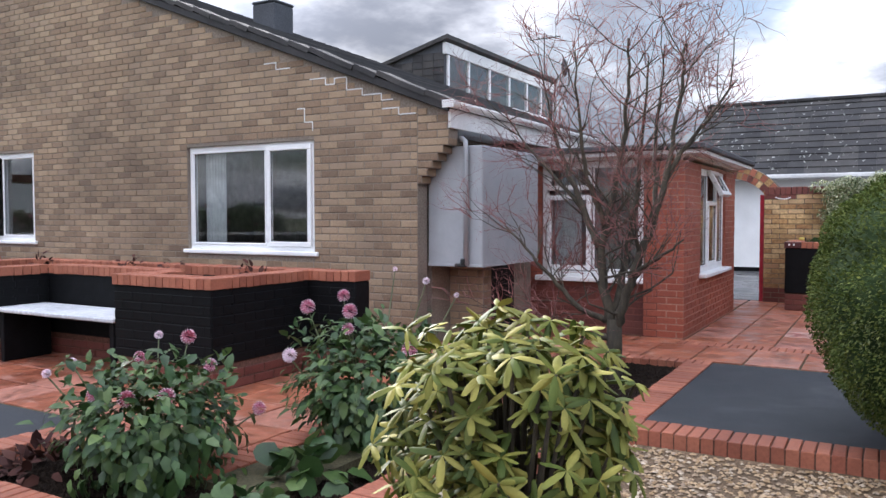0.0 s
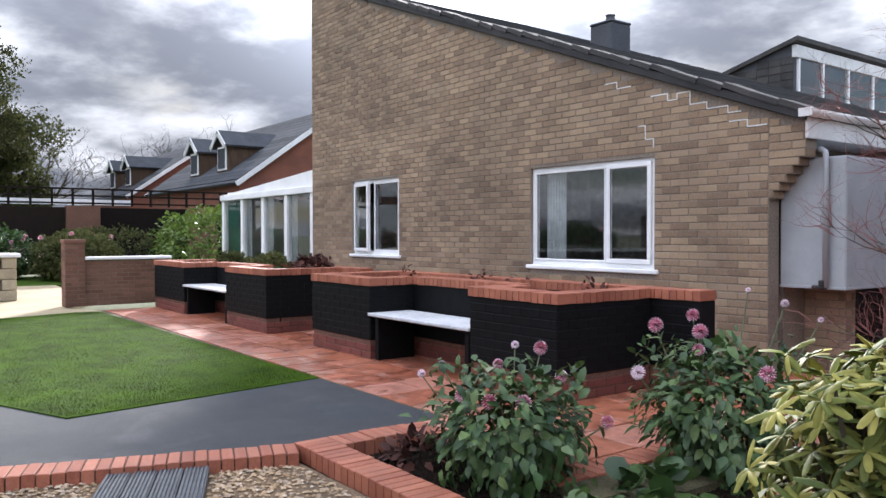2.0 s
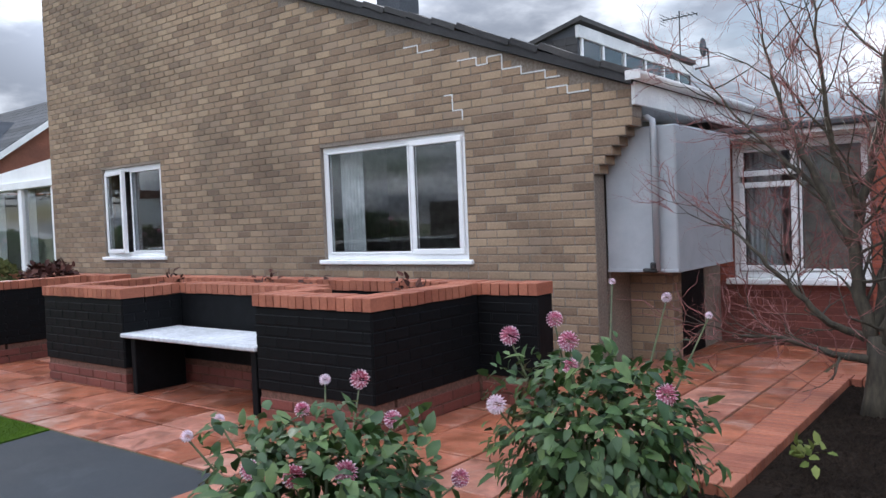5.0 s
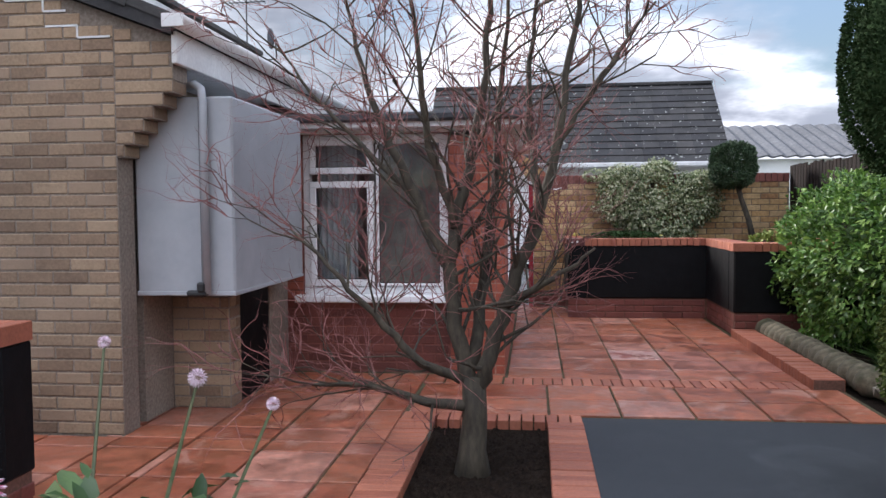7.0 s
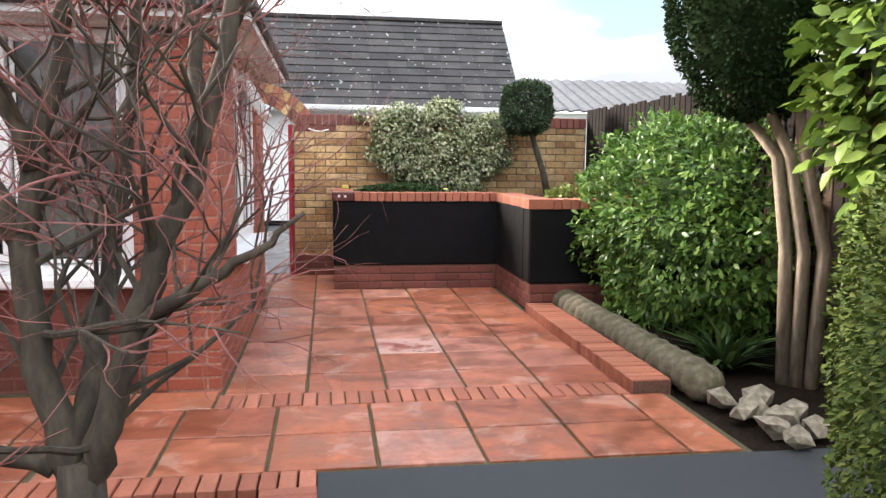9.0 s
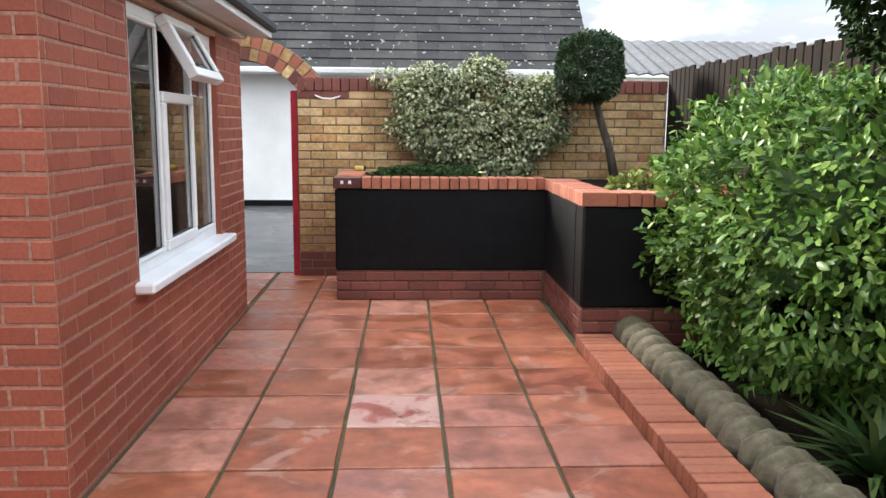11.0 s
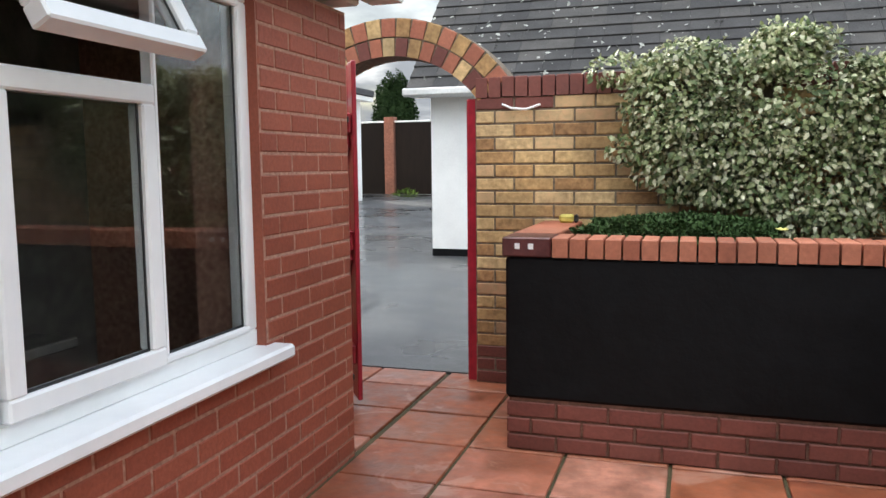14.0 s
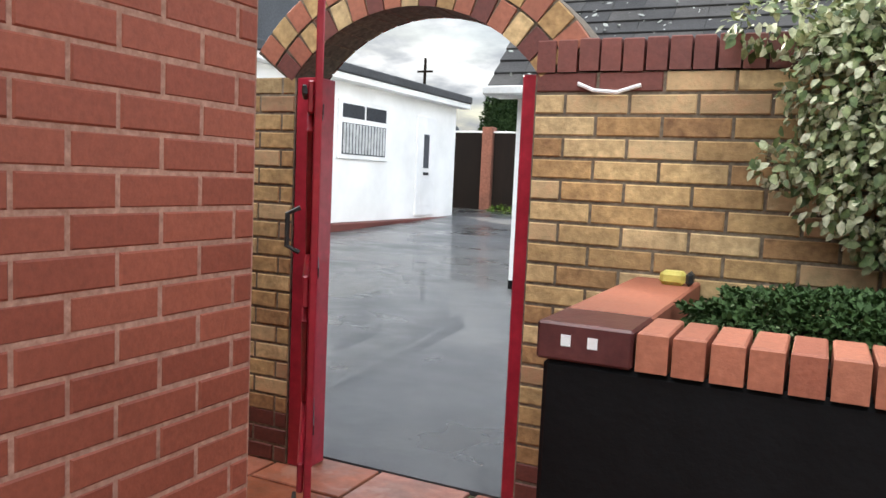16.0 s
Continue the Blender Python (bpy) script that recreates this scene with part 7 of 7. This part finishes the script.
oct_f = np.array([(0, 6, 4), (6, 2, 4), (2, 9, 4), (9, 1, 4), (1, 7, 4), (7, 3, 4), (3, 8, 4), (8, 0, 4)])
a, s = rng_np.uniform(0, 6.28, n), rng_np.uniform(0.007, 0.0165, n)
q = oct_v[None] * np.stack([s * rng_np.uniform(0.9, 1.6, n), s, s * rng_np.uniform(0.5, 0.9, n)], 1)[:, None, :]
c, sn = np.cos(a)[:, None], np.sin(a)[:, None]
co = np.stack([x[:, None] + q[:, :, 0] * c - q[:, :, 1] * sn, y[:, None] + q[:, :, 0] * sn + q[:, :, 1] * c, -0.032 + q[:, :, 2] + rng_np.uniform(0, 0.006, n)[:, None]], 2).reshape(-1, 3)
fs = (oct_f[None] + (np.arange(n) * 10)[:, None, None]).reshape(-1, 3)
me = bpy.data.meshes.new("gravel")
me.from_pydata(co.tolist(), [], fs.tolist())
me.materials.append(PEBBLE)
tagged(new("gravel", me), "loose golden pea gravel", "gravel", kind="stuff")

def clods(name, rects, count, label):
    """Small crumbs of earth over a bed."""
    P = []
    for x0, x1, y0, y1, z in rects:
        k = int(count * (x1 - x0) * (y1 - y0))
        P.append(np.stack([rng_np.uniform(x0, x1, k), rng_np.uniform(y0, y1, k), np.full(k, z)], 1))
    P = np.concatenate(P)
    n, s = len(P), 0.004 + 0.015 * rng_np.random(len(P)) ** 3
    q = oct_v[None] * s[:, None, None] * rng_np.uniform(0.7, 1.2, (n, 10, 1))
    co = (P[:, None, :] + q).reshape(-1, 3)
    fs = (oct_f[None] + (np.arange(n) * 10)[:, None, None]).reshape(-1, 3)
    me = bpy.data.meshes.new(name)
    me.from_pydata(co.tolist(), [], fs.tolist())
    me.materials.append(SOIL)
    tagged(new(name, me), label, "soil", kind="stuff")


clods("soil_crumb", [(-3.68, -1.64, 1.84, 2.42, -0.055), (-2.43, -1.64, 2.4, 4.04, -0.055), (-1.76, -1.08, 4.28, 6.82, -0.055), (-1.62, -1.08, 3.68, 4.28, -0.055)], 3600, "loose dark crumbs of soil")

# ---- bricks of the walls and tiles, last ----
gable_bricks = courses((GX0, GY, 0.0), (1, 0, 0), (0, -1, 0), 9.28, 0.0, 5.9, BUFF, [(W1[0] - 0.0, W1[1], W1[2] - 0.05, W1[3]), (W2[0], W2[1], W2[2] - 0.05, W2[3])], gable_top)
for k in range(6):
    reach = 0.045 + k * 0.062
    gable_bricks.append(((round(reach - 0.006, 3), 0.063, 0.026), BUFF, Matrix.Translation((-3.58 + reach / 2, GY + 0.02, CZ + (k + 0.5) * 0.074)) @ Matrix.Rotation(radians(90), 4, "X")))
    gable_bricks.append(((0.17, 0.063, 0.02), BUFF, Matrix.Translation((-3.552 + k * 0.062, GY + 0.09, CZ + (k + 0.5) * 0.074)) @ Matrix.Rotation(radians(90), 4, "Z") @ Matrix.Rotation(radians(90), 4, "X")))
gable_bricks += courses((-3.58, GY, 0.0), (1, 0, 0), (0, -1, 0), 0.36, CZ + 0.444, 2.50, BUFF, (), lambda u: roof_z(-3.58 + u) - 0.05)
stack("brick", gable_bricks, wall_gable, near=lambda p: -5.2 < p.x and 0.8 < p.z < 2.4)
side_b = courses((RX, RY0, 0.0), (0, 1, 0), (1, 0, 0), RY1 - RY0, -0.072, ZR, RED, [(RWIN[0], RWIN[1], RWIN[2] - 0.05, RWIN[3])], proud=0.0035, joint=0.0095, length=0.2158, height=0.0739, start=0.0423)
stack("brick", side_b, wall_red_side)
for u0, u1 in ((RWIN[0], RWIN[0] + 0.004), (RWIN[1] - 0.004, RWIN[1])):
    part("reveal", boxed(RX - 0.046, RX + 0.002, RY0 + u0, RY0 + u1, RWIN[2], RWIN[3]), RED, wall_red_side, "painted brick reveal")
end_b = courses((RX, RY1, 0.0), (-1, 0, 0), (0, 1, 0), 0.6, -0.072, ZR, RED, proud=0.0035, joint=0.0095, length=0.2158, height=0.0739, start=0.0423)
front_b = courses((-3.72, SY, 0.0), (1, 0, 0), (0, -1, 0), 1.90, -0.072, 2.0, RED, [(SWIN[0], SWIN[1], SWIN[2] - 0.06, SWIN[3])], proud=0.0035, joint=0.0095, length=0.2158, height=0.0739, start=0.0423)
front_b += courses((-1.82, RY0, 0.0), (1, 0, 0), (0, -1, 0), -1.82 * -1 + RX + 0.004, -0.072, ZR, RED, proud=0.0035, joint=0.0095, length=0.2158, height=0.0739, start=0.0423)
# bricks below the sill take a darker red that stands for deep shade
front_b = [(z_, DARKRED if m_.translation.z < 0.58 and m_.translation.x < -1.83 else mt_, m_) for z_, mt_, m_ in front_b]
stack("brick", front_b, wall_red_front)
stack("brick", end_b, wall_red_side)
yel = courses((GR, YY, 0.0), (1, 0, 0), (0, -1, 0), 2.16 - GR, 0.22, 1.66, YELLOW)
yel += courses((GR, YY, 0.0), (1, 0, 0), (0, -1, 0), 2.16 - GR, 0.0, 0.22, DARKRED)
yel += courses((-2.95, YY, 0.0), (1, 0, 0), (0, -1, 0), GL + 2.95, 0.22, 1.66, YELLOW) + courses((-2.95, YY, 0.0), (1, 0, 0), (0, -1, 0), GL + 2.95, 0.0, 0.22, DARKRED)
yel = [(z_, DARKRED if m_.translation.z > 1.585 and -1.04 < m_.translation.x < -0.62 else mt_, m_) for z_, mt_, m_ in yel]
stack("brick", yel, wall_yellow, near=lambda p: p.x < 1.3)
pier_b = courses((-0.335, 0.50, 0.0), (1, 0, 0), (0, -1, 0), 0.405, 0.0, 0.80, BUFF) + courses((0.07, 0.50, 0.0), (0, 1, 0), (1, 0, 0), 0.188, 0.0, 0.80, BUFF)
stack("brick", pier_b, pier)

# roof tiles of the garage with lichen patches
tiles, rng = [], random.Random(15)
slope = math.atan2(3.92 - 2.18, 1.8)
rows = 12
runl = math.hypot(1.8, 1.74)
for r in range(rows):
    s = (r + 0.5) * runl / rows
    for k in range(18):
        xx = AX0 - 0.2 + 5.8 * (k + 0.5) / 18
        m = Matrix.Translation((xx, AY - 0.3 + s * math.cos(slope), 2.18 + s * math.sin(slope) + 0.0)) @ Matrix.Rotation(slope - 0.10, 4, "X") @ Matrix.Rotation(rng.uniform(-0.012, 0.012), 4, "Z")
        tiles.append(((round(5.8 / 18 - 0.0015, 3), round(runl / rows + 0.05, 3), 0.035), ROOF, m))
stack("tile", tiles, garage_roof)
for k in range(18):
    piece("ridge_tile", (0.318, 0.24, 0.06), ROOF, Matrix.Translation((AX0 - 0.2 + 5.8 * (k + 0.5) / 18, AY + 1.5, 3.90)), garage_roof)
P, N = [], []
for k in range(900):
    s, xx = runl * rng.random() ** 1.2, AX0 - 0.2 + 5.8 * rng.random()
    fr_k = (s / runl * rows) % 1
    P.append((xx, AY - 0.3 + s * math.cos(slope), 2.18 + s * math.sin(slope) + 0.052 - 0.012 * fr_k))
P = np.array(P)
n = len(P)
nrm = np.array((0, -math.sin(slope), math.cos(slope)))
wy = np.stack([rng_np.normal(size=n), 0.5 * rng_np.normal(size=n) * math.cos(slope), 0.5 * rng_np.normal(size=n) * math.sin(slope)], 1)
leaf_cloud("lichen", P, wy, np.tile(nrm, (n, 1)), 0.02 + 0.06 * rng_np.random(n) ** 2, LICHEN, garage_roof, "oval", 0.0, kind="stuff", droop=0.0)

# stepped cracks filled with pale mortar
def crack(x, z, steps, dirn):
    for k, (dx, dz) in enumerate(steps):
        if dx:
            part("mortar_repair", boxed(min(x, x + dx), max(x, x + dx), GY - 0.0095, GY - 0.004, z - 0.006, z + 0.006), FASCIA, wall_gable)
            x += dx
        else:
            part("mortar_repair", boxed(x - 0.006, x + 0.006, GY - 0.0095, GY - 0.004, min(z, z + dz), max(z, z + dz)), FASCIA, wall_gable)
            z += dz


crack(-4.95, 2.812, [(0.22, 0), (0, -0.076), (0.12, 0), (0, 0.06), (0.16, 0), (0, -0.136), (0.2, 0), (0, -0.07), (0.24, 0), (0, -0.07), (0.14, 0)], 1)
crack(-5.6, 3.04, [(0.18, 0), (0, -0.076), (0.2, 0)], 1)
crack(-5.12, 2.508, [(0.1, 0), (0, -0.152), (0.11, 0), (0, -0.1)], 1)
crack(-4.0, 2.432, [(0.2, 0), (0, -0.07), (0.2, 0)], 1)
